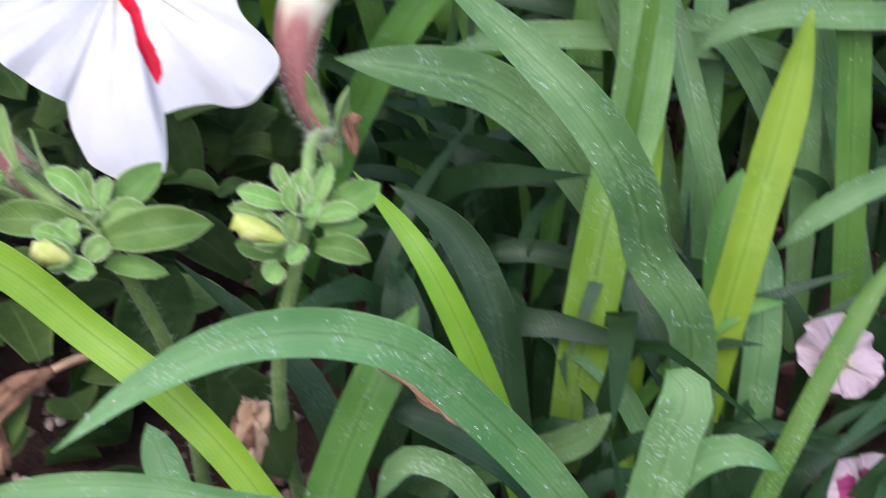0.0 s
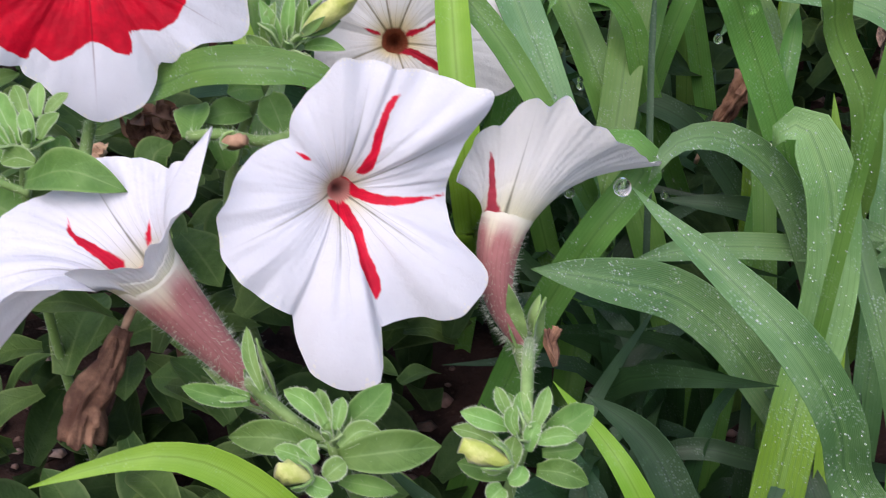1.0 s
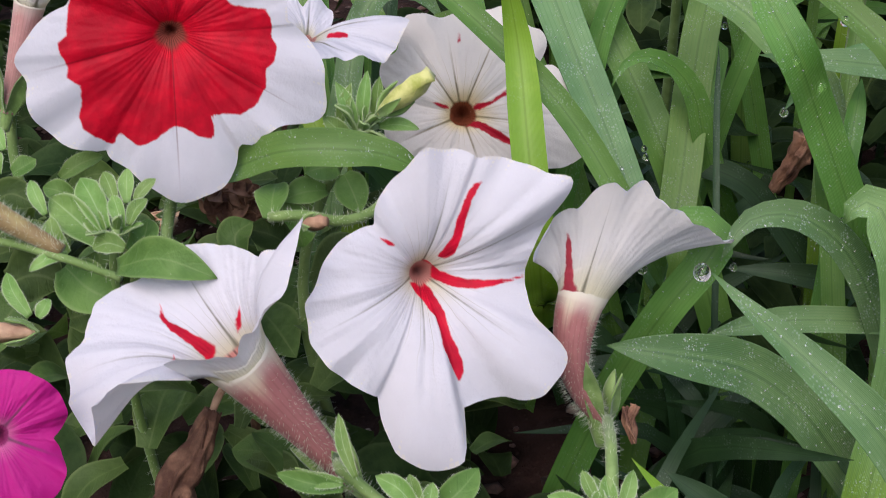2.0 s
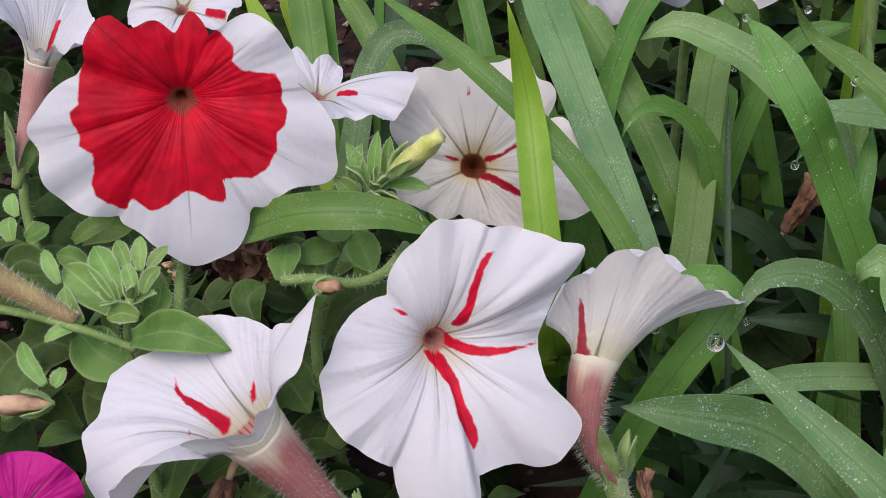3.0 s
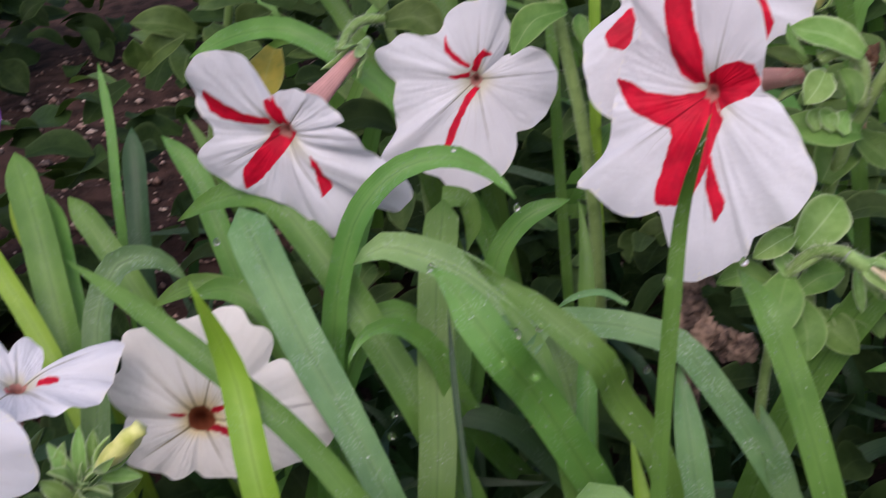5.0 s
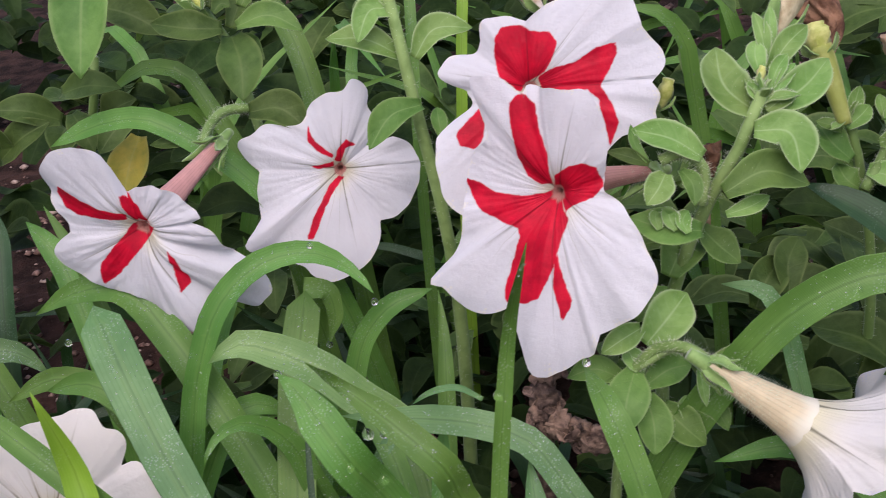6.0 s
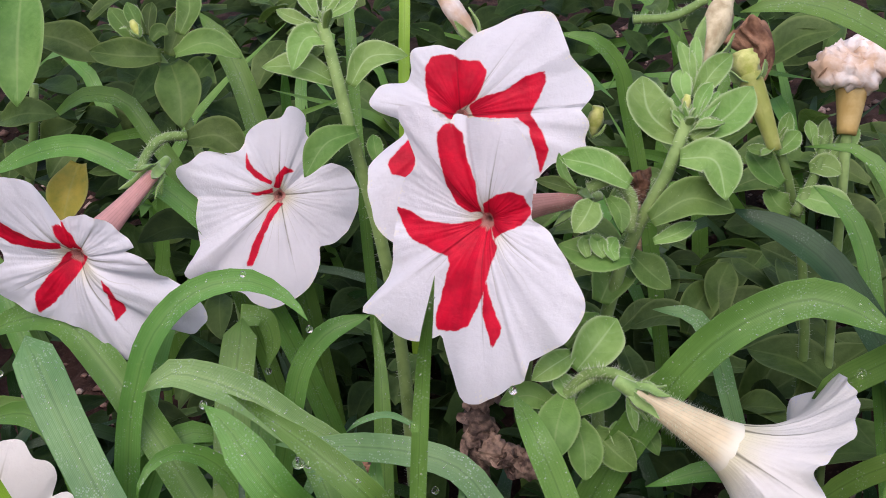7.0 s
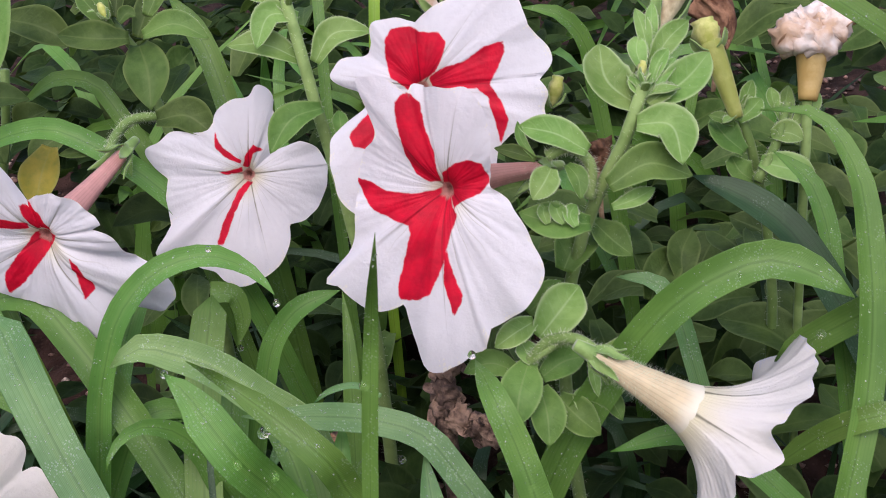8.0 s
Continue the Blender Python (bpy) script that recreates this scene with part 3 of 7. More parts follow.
            rod("stamen", [at - z * 0.012 + o * 0.002, at - z * 0.004 + o * 0.0022], 0.0004, 0.0008, M_BUD, flower, 6, 4)
    if calyx:
        way = (-z * tube_len + bowv * 1.0).normalized()
        cup = rod("calyx", [root + way * 0.006, root + way * 0.002, root - way * 0.003], foot * 0.7, foot * 1.15, M_SEPAL, flower, 10, 6)
        for k in range(5):
            th = 2 * math.pi * (k + 0.5) / 5
            o = x * math.cos(th) + y * math.sin(th)
            p0 = root + way * 0.003
            leaf(cup, [p0, root - way * 0.004 * sepal + o * (foot + 0.0012), root - way * 0.010 * sepal + o * (foot + 0.003 * sepal), root - way * 0.016 * sepal + o * (foot + (0.0065 + rng.uniform(-0.001, 0.002)) * sepal)],
                 0.0044 * (0.3 + 0.7 * sepal), M_SEPAL, (0, 0), 0.3, 0.5, tuple(o), "", 0.1, "sepal")
    return flower, root


def stalk(owner, pts, r0=0.0014, r1=0.0016, hairs=90, seed=3, name="stalk"):
    rod(name, pts, r0, r1, M_STEM, owner)
    if hairs:
        down(pts, (r0, r1), owner, hairs, 0.0018, seed)


def shoot(label, pts, r=0.0017, leaves=(), rosette=0, seed=1, size=0.016, mat=None, stem_hairs=140, bud=0):
    """A downy petunia shoot: a stem with pairs of leaves and a tuft of young leaves at its end."""
    rng = random.Random(seed)
    plant = thing("petunia_shoot", label, "plant", "petunia shoots")
    rod("stem", pts, r * 1.15, r * 0.8, M_STEM, plant)
    if stem_hairs:
        down(pts, (r * 1.15, r * 0.8), plant, stem_hairs, 0.002, seed)
    line = spline(pts, 40)
    tan = tangents(line)
    for f, turn, length, width, rise in leaves:
        i = int(f * 40)
        p, t = line[i], tan[i]
        o = Vector((math.cos(radians(turn)), math.sin(radians(turn)), 0))
        o = (o - t * o.dot(t)).normalized()
        tip = p + o * length * math.cos(radians(rise)) + Vector((0, 0, 1)) * length * math.sin(radians(rise))
        mid = p.lerp(tip, 0.5) + Vector((0, 0, 1)) * length * 0.12
        leaf(plant, [p, p.lerp(mid, 0.4) + Vector((0, 0, 0.001)), mid, tip], width, mat or M_LEAF, (rng.uniform(-12, 12), rng.uniform(-25, 25)), 0.16, 0.52, (o.x * -0.35, o.y * -0.35 - 0.25, 0.9))
    end, t = line[-1], tan[-1]
    for k in range(rosette):
        th = k * 2.4 + seed
        out = Vector((math.cos(th), math.sin(th), 0))
        out = (out - t * out.dot(t)).normalized()
        g = k / max(1, rosette - 1)
        ln = size * (1.0 - 0.55 * g) * rng.uniform(0.85, 1.15)
        spread = 1.15 - 0.95 * g
        p = end - t * size * 0.5 * (1 - g)
        mid = p + (out * spread * 0.6 + t * 0.65) * ln * 0.55
        tip = p + (out * spread + t * (0.55 + 0.4 * g)) * ln
        leaf(plant, [p, mid, tip + t * ln * rng.uniform(-0.1, 0.22)], ln * rng.uniform(0.36, 0.46), M_LEAF_PALE, (rng.uniform(-15, 15), rng.uniform(-35, 35)), 0.4, 0.62, tuple(t * 0.8 - out * 0.5), "", 0.2)
    for k in range(bud):
        th = seed + k * 2
        o = Vector((math.cos(th), math.sin(th), 0.2)) * size * 0.35
        flower_bud(plant, end + o * 0.3, end + o + t * size * 0.55, 0.0022)
    return plant


def flower_bud(owner, a, b, r, mat=None):
    """A closed spindle-shaped bud with a wrinkled tip."""
    a, b = Vector(a), Vector(b)
    t = (b - a).normalized()
    u = t.cross(Vector((0.2, 0.3, 0.9))).normalized()
    v = t.cross(u)
    verts = []
    for i in range(9):
        f = i / 8
        rr = r * (0.35 + 0.65 * math.sin(min(1, f * 1.25) * math.pi * 0.62)) * (1 if f < 0.85 else 0.75)
        for k in range(10):
            th = 2 * math.pi * k / 10 + f * 0.9
            q = rr * (1 + 0.16 * math.cos(5 * th - f * 3) + (0.5 * f if mat is None else 0.2) * noise.noise(Vector((math.cos(th) * 2.3, math.sin(th) * 2.3, f * 5 + a.x * 300))))
            verts.append(a.lerp(b, f) + (u * math.cos(th) + v * math.sin(th)) * q)
    faces = [(i * 10 + k, i * 10 + (k + 1) % 10, i * 10 + 10 + (k + 1) % 10, i * 10 + 10 + k) for i in range(8) for k in range(10)]
    faces += [tuple(range(9, -1, -1)), tuple(range(80, 90))]
    ob = mesh_object("bud", verts, faces, mat or M_BUD, owner, "closed pale yellow bud" if mat is None else "")
    for k in range(3):
        th = 2 * math.pi * k / 3 + 0.4
        o = u * math.cos(th) + v * math.sin(th)
        ln = (b - a).length * 0.5
        leaf(ob, [a - t * 0.001, a + o * r * 1.1 + t * ln * 0.4, a + o * r * 1.5 + t * ln], r * 0.9, M_SEPAL, (0, 0), 0.3, 0.5, tuple(o), "", 0.1, "sepal")
    return ob


def crumple(name, label, pts, radius, material, seed, category, group="withered flowers", twist=3.0, straw=0.012):
    """A withered flower: a shrivelled, creased sack along pts, with a torn end."""
    ob = thing(name, label, category, group)
    line = spline(pts, 26)
    tan = tangents(line)
    verts, n = [], 40
    for i, (p, t) in enumerate(zip(line, tan)):
        f = i / 26
        a = t.cross(Vector((0.3, -0.8, 0.4))).normalized()
        b = t.cross(a)
        rr = radius(f)
        for k in range(n):
            th = 2 * math.pi * k / n
            crease = (0.28 * math.sin(6 * th + f * twist + seed) + 0.2 * math.sin(11 * th - f * 5)) * (twist > 0) + 0.45 * (twist == 0) * noise.noise(Vector((math.cos(th) * 5, math.sin(th) * 5 + seed, f * 26))) + 0.7 * noise.noise(Vector((math.cos(th) * 1.6, math.sin(th) * 1.6 + seed, f * 5)))
            verts.append(p + (a * math.cos(th) + b * math.sin(th)) * rr * (1 + crease * min(1.0, 0.35 + f)) + t * rr * 0.5 * noise.noise(Vector((th * 2, f * 6, seed))))
    faces = [(i * n + k, i * n + (k + 1) % n, i * n + n + (k + 1) % n, i * n + n + k) for i in range(26) for k in range(n)]
    faces += [tuple(range(n - 1, -1, -1)), tuple(range(26 * n, 27 * n))]
    mesh_object("husk", verts, faces, material, ob)
    t0, r0 = tan[0], radius(0.0)
    if straw:
        rod("dry_stalk", [line[0] - t0 * straw + Vector((0.001, 0.002, -0.004)), line[0] - t0 * 0.005, line[0] + t0 * 0.002], 0.0009, max(0.0008, r0 * 0.45), M_STRAW, ob, 8, 6, "", 0.3)
    for k in range(3):
        o = Vector((math.cos(k * 2.1 + seed), math.sin(k * 2.1 + seed), 0.2))
        o = (o - t0 * o.dot(t0)).normalized()
        leaf(ob, [line[0], line[0] + o * r0 * 0.9 + t0 * 0.004, line[0] + o * r0 * 1.5 + t0 * 0.009], 0.003, M_DRY, (0, 30), 0.4, 0.5, tuple(o), "", 0.2, "dry_sepal")
    return ob


def seed_head(label, stem, heads):
    """A dried stem with several crumpled, curling brown calyces."""
    ob = thing("withered_flower", label, "withered flower", "withered flowers")
    rng = random.Random(77)
    rod("dry_stem", stem, 0.0016, 0.0014, M_DRY, ob, 8, 10, "", 0.3)
    for h in heads:
        h = Vector(h)
        rod("dry_stem", [Vector(stem[-1]) + Vector((0, 0.001, -0.006)), Vector(stem[-1]).lerp(h, 0.5) + Vector((0, -0.001, -0.002)), h], 0.0013, 0.0010, M_DRY, ob, 6, 5)
        for k in range(9):
            o = Vector((rng.gauss(0, 1), rng.gauss(-0.4, 0.7), rng.gauss(0.4, 0.8))).normalized()
            q = Vector((rng.gauss(0, 1), rng.gauss(0, 1), rng.gauss(0, 1))) * 0.0018
            ln = rng.uniform(0.005, 0.0085)
            leaf(ob, [h, h + o * ln * 0.6 + q, h + o * ln - q * 0.6], rng.uniform(0.003, 0.0048), M_DRY, (rng.uniform(-40, 40), rng.uniform(-90, 90)), 0.5, 0.5, None, "", 0.35, "dry_sepal")
    return ob


def lump(name, centre, size, material, parent, seed, n=22, m=12):
    """A crumpled, creased knot."""
    verts = []
    for i in range(m + 1):
        ph = math.pi * i / m
        for j in range(n):
            a = 2 * math.pi * j / n
            d = Vector((math.sin(ph) * math.cos(a), math.sin(ph) * math.sin(a), math.cos(ph)))
            w = 1 + 0.5 * noise.noise(d * 2.1 + Vector((seed, 0, 0))) + 0.3 * abs(noise.noise(d * 5.3 + Vector((0, seed, 0)))) - 0.12 * abs(noise.noise(d * 11 + Vector((0, 0, seed))))
            verts.append(centre + d * size * w)
    faces = [(i * n + j, i * n + (j + 1) % n, i * n + n + (j + 1) % n, i * n + n + j) for i in range(m) for j in range(n)]
    return mesh_object(name, verts, faces, material, parent)


def stem_stub(label, pts):
    """A knotted dead stem of crusty lumps with torn scales."""
    ob = thing("withered_flower", label, "dried stem", "withered flowers")
    rng = random.Random(12)
    rod("dry_stem", [(pts[0][0], pts[0][1] + 0.01, 0.0), (pts[1][0], pts[1][1] + 0.006, 0.08), pts[2]], 0.0030, 0.0036, M_BARK, ob, 10, 10, "", 0.4)
    for k, p in enumerate(pts):
        lump("knot", Vector(p), 0.0036 + 0.0008 * (k % 2), M_BARK, ob, k + 5.3, 26, 16)
        for _ in range(4):
            o = Vector((rng.gauss(0, 1), rng.gauss(-0.8, 0.5), rng.gauss(0, 0.8))).normalized()
            q = Vector((rng.gauss(0, 1), rng.gauss(0, 1), rng.gauss(0, 1))) * 0.0012
            leaf(ob, [Vector(p) + o * 0.002, Vector(p) + o * 0.0046 + q, Vector(p) + o * 0.0058 - q], 0.0028, M_BARK, (rng.uniform(-60, 60), rng.uniform(-60, 60)), 0.5, 0.5, None, "", 0.3, "scale")
    return ob


def papery_bloom(label, low, mouth, mid):
    """A collapsed bloom: wrinkled tissue folds in a ball over a yellowed tube."""
    ob = thing("withered_flower", label, "withered flower", "withered flowers")
    low, mouth, mid = Vector(low), Vector(mouth), Vector(mid)
    rod("dry_stalk", [(low.x - 0.004, low.y, 0.01), low.lerp(Vector((low.x - 0.003, low.y, 0.1)), 0.5), low], 0.0013, 0.0018, M_STEM, ob, 8, 8)
    rod("tube", [low, low.lerp(mouth, 0.5), mouth + Vector((0, 0, 0.004))], 0.0030, 0.0052, M_TUBE_STALE, ob, 16, 10, "yellowed flower tube")
    rng = random.Random(41)
    for k in range(9):
        th = k * 2.4
        o = Vector((math.cos(th), math.sin(th) * 0.8, rng.uniform(-0.5, 0.8)))
        c = mid + Vector((o.x * 0.0072, o.y * 0.005, o.z * 0.0045))
        lump("petal_fold", c, 0.0056, M_DRY_PALE, ob, k)
    for p, q in (((-0.012, -0.002, -0.002), (-0.006, -0.003, 0.0)), ((0.013, -0.001, 0.001), (0.007, -0.003, 0.0))):
        leaf(ob, [mid + Vector(q), mid + Vector(q).lerp(Vector(p), 0.5) + Vector((0, -0.002, 0.002)), mid + Vector(p)], 0.006, M_STRAW, (20, 60), 0.5, 0.5, None, "browned petal tip", 0.3, "petal_tip")
    return ob


def water_drop(centre, r, stretch=1.0):
    """A clear round dew drop hanging from or lying on a blade."""
    bm = bmesh.new()
    bmesh.ops.create_uvsphere(bm, u_segments=16, v_segments=10, radius=r)
    for v in bm.verts:
        v.co.z *= stretch
        if v.co.z > 0:
            k = 1 - 0.25 * v.co.z / (r * stretch)
            v.co.x *= k
            v.co.y *= k
        v.co += Vector(centre)
    me = bpy.data.meshes.new("water_drop")
    bm.to_mesh(me)
    bm.free()
    me.materials.append(M_WATER)
    me.polygons.foreach_set("use_smooth", [True] * len(me.polygons))
    ob = new("water_drop", me)
    ob.visible_shadow = False
    return tagged(ob, "clear round water drop clinging to a grass blade", "water drop", "dew drops on the grass")


# ---- ground ----
def ground_height(x, y):
    near = math.exp(-((x * x + (y - 0.3) ** 2) / 1.2))
    return near * (0.011 * noise.noise(Vector((x * 14, y * 14, 1))) + 0.006 * noise.noise(Vector((x * 45, y * 45, 3))) + 0.003 * noise.noise(Vector((x * 130, y * 130, 5)))) + 0.012 * near - 0.004


def build_ground():
    def axis(mid):
        near = [mid + (-0.6 + 0.008 * k) for k in range(151)]
        far = [0.75, 1.0, 1.5, 2.5, 5, 10, 25, 60, 200, 800]
        return [mid - d for d in far[::-1]] + near + [mid + d for d in far]
    xs, ys = axis(0.02), axis(0.42)
    verts = [(x, y, ground_height(x, y)) for y in ys for x in xs]
    nx = len(xs)
    faces = [(j * nx + i, j * nx + i + 1, (j + 1) * nx + i + 1, (j + 1) * nx + i) for j in range(len(ys) - 1) for i in range(nx - 1)]
    ob = mesh_object("ground", verts, faces, M_SOIL)
    tagged(ob, "damp dark brown garden soil", "soil", kind="structure")
    # grit and crumbs
    rng = random.Random(5)
    verts, faces = [], []
    for _ in range(6000):
        x, y = rng.uniform(-0.42, 0.5), rng.uniform(0.1, 1.15)
        r = 0.0012 + 0.0032 * rng.random() ** 2.5
        c = Vector((x, y, ground_height(x, y) + r * 0.4))
        k = len(verts)
        sx, sy, sz = rng.uniform(0.7, 1.5), rng.uniform(0.7, 1.3), rng.uniform(0.5, 0.9)
        for p in ((1, 0, 0), (0.3, 0.9, 0.1), (-0.8, 0.5, 0), (-0.8, -0.6, 0.1), (0.4, -0.9, 0), (0.1, 0.1, 1), (0.2, -0.2, -1)):
            verts.append(c + Vector((p[0] * sx, p[1] * sy, p[2] * sz)) * r * rng.uniform(0.8, 1.2))
        for i in range(5):
            faces += [(k + i, k + (i + 1) % 5, k + 5), (k + (i + 1) % 5, k + i, k + 6)]
    ob = mesh_object("soil_grit", verts, faces, M_GRIT)
    tagged(ob, "pale brown grit and wood crumbs on the soil", "grit", kind="stuff")


build_ground()


# ---- the flowers ----
petunia("white petunia with three thin red stripes facing the viewer", (-0.0704, 0.247, 0.135), (0.3103, -0.879, 0.362), (0, 0, 1),
        [(2.2, 26.7, 1), (14.9, 32.6, 1), (27, 44, 1), (35.1, 40.1, 1), (58, 33.8, 1), (60.4, 32.5, 0), (68.5, 33.1, 1), (77.7, 32.8, 1), (85.8, 32.5, 1), (95.6, 27.9, 1), (106.3, 24.7, 1), (116.9, 22.3, 1), (127.4, 17.9, 0), (154.8, 24.9, 1), (175.7, 28.9, 1), (182.3, 31.9, 1), (192.3, 32.7, 1), (200, 34, 1), (225.3, 32.5, 1), (238.7, 32.7, 0), (242, 36.9, 1), (246.8, 41.9, 1), (251.4, 46.4, 1), (271.4, 47.3, 1), (276.5, 34, 0), (283.8, 34.3, 1), (293.6, 36.6, 1), (299.6, 40.9, 1), (307.5, 42.7, 1), (323, 41.4, 1), (331.2, 30.1, 1), (341.2, 26.3, 1)],
        [[(16.8, 23.3), (14.2, 23.1), (11.5, 19.5), (9.7, 15.4), (8.9, 11.7), (7.2, 8.4), (4.4, 4.4), (6.6, 3.9), (9.5, 5.4), (10.8, 9.4), (12.1, 15.1), (13.5, 19.3)], [(0.6, 2.8), (4.7, -0.1), (10.5, -2.4), (15.8, -3.3), (21.4, -4.1), (25.3, -3.6), (25.2, -4.4), (18.4, -5), (13.7, -5.4), (8.5, -4.8), (4.6, -3.1), (0.1, -0.2)], [(-3.3, -1.8), (-1.2, -9.1), (1, -13.4), (0.5, -20.4), (2.6, -24.9), (3.7, -27.9), (5.5, -25.2), (5.4, -21.7), (3.7, -16.1), (3.9, -11.5), (2.1, -5.9), (0.2, -0.9)], [(-10.3, 11.3), (-8.1, 10.1), (-6.6, 8.7), (-8.4, 9.3)]],
        M_PETAL, M_PETAL_BACK, M_TUBE_PINK, tube_len=0.034, mouth=0.0019, curl=16, seed=11, veins=(20, 72, 196, 256, 316), folds=[(62, 50, 1.5), (238, -60, 1.5)], opening=30, ruffle=0.0016)
petunia("white petunia seen from the side, dusty pink tube", (-0.0321, 0.2559, 0.1212), (0.3006, 0.501, 0.8116), (0, 1, 0),
        [(29.9, 41.5, 1), (47.1, 41.3, 1), (65.8, 41.3, 1), (90.5, 29.7, 1), (136.2, 19.1, 1), (181.4, 11.8, 1), (213, 22.1, 1), (235.8, 25.2, 1), (254, 32.8, 1), (264.8, 31, 0), (272.7, 34.2, 1), (285.3, 32.9, 0), (299.3, 32, 1)],
        [[(-1, -0.2), (-6, -3.4), (-11.5, -8.2), (-13.6, -11), (-11, -10), (-6, -6.2), (-1, -2.6)]],
        M_PETAL, M_PETAL_BACK, M_TUBE_PINK, tube_len=0.038, mouth=0.0052, foot=0.003, curl=15, opening=18, seed=12, bow=(0.0168, 0.0102, 0.001), hairs=600, ruffle=0.0012, veins=(40, 256), flare=[(0, 62), (40, 50), (90, 34), (140, 40), (180, 78), (205, 40), (230, 30), (270, 30), (320, 46)])
petunia("white red-striped petunia seen from the side, dusty pink tube", (-0.1071, 0.2187, 0.1274), (-0.5323, -0.0397, 0.8456), (0, 0, 1),
        [(16.7, 11.5, 1), (54.3, 12.8, 1), (78.9, 19.4, 1), (90, 27, 1), (98, 33, 1), (104, 33.5, 1), (109, 28, 1), (118.2, 23.5, 1), (133.1, 19.5, 0), (153.5, 22.3, 1), (188.2, 28.9, 1), (208.6, 30.5, 1), (220, 32.4, 0), (242.5, 36.4, 1), (260.8, 33.7, 1), (272.4, 37.1, 1), (284.6, 36.1, 1), (295.9, 35.5, 1), (327.1, 35.7, 1), (341.2, 34.4, 1), (345.2, 12.6, 1), (348.3, 21.8, 1)],
        [[(-15.9, -15.3), (-11.3, -14.6), (-9.6, -13.4), (-6.8, -8.4), (-4.4, -4.5), (-3.6, -3.4), (-1.2, -2.8), (-1, -4.1), (-3.4, -8.2), (-7, -13.6), (-10.9, -15.7)], [(-8.7, 3.7), (-6.5, 2.3), (-4, -0.2), (-6.9, 0.8)], [(0.9, -12.6), (-0.4, -12.1), (2, -11.6), (2.4, -12.5)]],
        M_PETAL, M_PETAL_BACK, M_TUBE_PINK, tube_len=0.042, mouth=0.0068, curl=12, opening=14, seed=13, hairs=600, ruffle=0.0014, veins=(108, 196, 276), flare=[(0, 40), (50, 38), (80, 66), (105, 74), (140, 52), (180, 50), (240, 58), (270, 64), (286, 80), (300, 102), (316, 100), (335, 68), (350, 42)])
petunia("deep red petunia with a broad white rim", (-0.1381, 0.2962, 0.1773), (0.3018, -0.9457, 0.1207), (0, 0, 1),
        [(1.8, 30, 0), (13.8, 31.4, 1), (38.2, 30.4, 1), (46.2, 28, 1), (59.7, 18, 0), (75.8, 22.6, 1), (86.6, 16.8, 1), (99.7, 21, 1), (116.9, 22.4, 1), (119.5, 27.4, 1), (134.7, 29, 1), (149.3, 25.8, 1), (157.7, 26.2, 0), (163.9, 30.7, 1), (174.1, 35.5, 1), (182.6, 39.9, 1), (191, 38.3, 1), (198.3, 40.7, 1), (211.8, 41, 1), (229.6, 37, 1), (233.1, 35, 0), (236.2, 36.7, 1), (246.6, 38.6, 1), (262.9, 44.8, 1), (278.2, 43.3, 1), (288.5, 38.6, 1), (294, 33.7, 1), (298.8, 35.5, 1), (313, 36.4, 1), (323.3, 45.1, 1), (337.3, 41.7, 1), (346.6, 38.9, 1)],
        [[(-22.5, 17.9), (-20.8, 21.8), (-17.1, 24.4), (-13.7, 25.2), (-6, 23.1), (0.3, 20.1), (6, 24.4), (9.7, 18.7), (13.6, 14.5), (15.2, 12.6), (14.4, 9.2), (16.5, 6.4), (21.3, 5.2), (25, 4.3), (26, 1.1), (25.7, -2.9), (27, -5.1), (26.2, -9), (23.9, -10.9), (23.2, -16.2), (19.7, -20.3), (14.8, -22.4), (11.2, -21.8), (7.3, -22.1), (7.9, -24.8), (7.4, -28.4), (3.5, -27.4), (-0.2, -24.7), (-3.3, -24.4), (-7.8, -26.8), (-12.6, -28.2), (-16.8, -23.7), (-18.8, -26.9), (-21.6, -25), (-25.9, -21.4), (-26.6, -18.3), (-25.2, -14.1), (-24.8, -9.9), (-27.7, -7.4), (-26.8, -5.1), (-28.5, -1.1), (-28.3, 1.7), (-25.9, 3.4), (-24.1, 9), (-22.8, 13)]],
        M_PETAL_RED, M_PETAL_BACK, M_TUBE_PINK, tube_len=0.034, mouth=0.0016, curl=16, seed=14, group="red petunia flowers", veins=(36, 128, 188, 264, 324), folds=[(292, 50, 2.5)], ruffle=0.0016)
petunia("ivory petunia with a brown throat and thin red stripes behind grass", (-0.0666, 0.3423, 0.1336), (0.0505, -0.8892, 0.4547), (0, 0, 1),
        [(11, 33.7, 1), (27.2, 29.5, 1), (30.2, 24.8, 0), (36.9, 31.5, 1), (43.6, 32.9, 1), (51.1, 32, 1), (60, 34.8, 1), (68.3, 33.5, 1), (74, 31, 1), (82.8, 30, 1), (101, 28.5, 1), (110.1, 31.1, 1), (118.6, 32.9, 1), (125.4, 29.8, 1), (135, 26, 1), (146.3, 27.7, 1), (157.4, 24.4, 1), (166.3, 19.6, 0), (186.5, 21.9, 1), (200.8, 23, 1), (213.8, 19.2, 1), (227.6, 17.2, 1), (239.1, 16.8, 1), (253, 12.9, 0), (264.8, 14.7, 1), (291, 17.8, 1), (325.7, 29.2, 1), (331.3, 34.1, 1), (338.7, 37.6, 1), (347.6, 39.5, 1), (353.1, 38.5, 1), (359.6, 35.9, 1)],
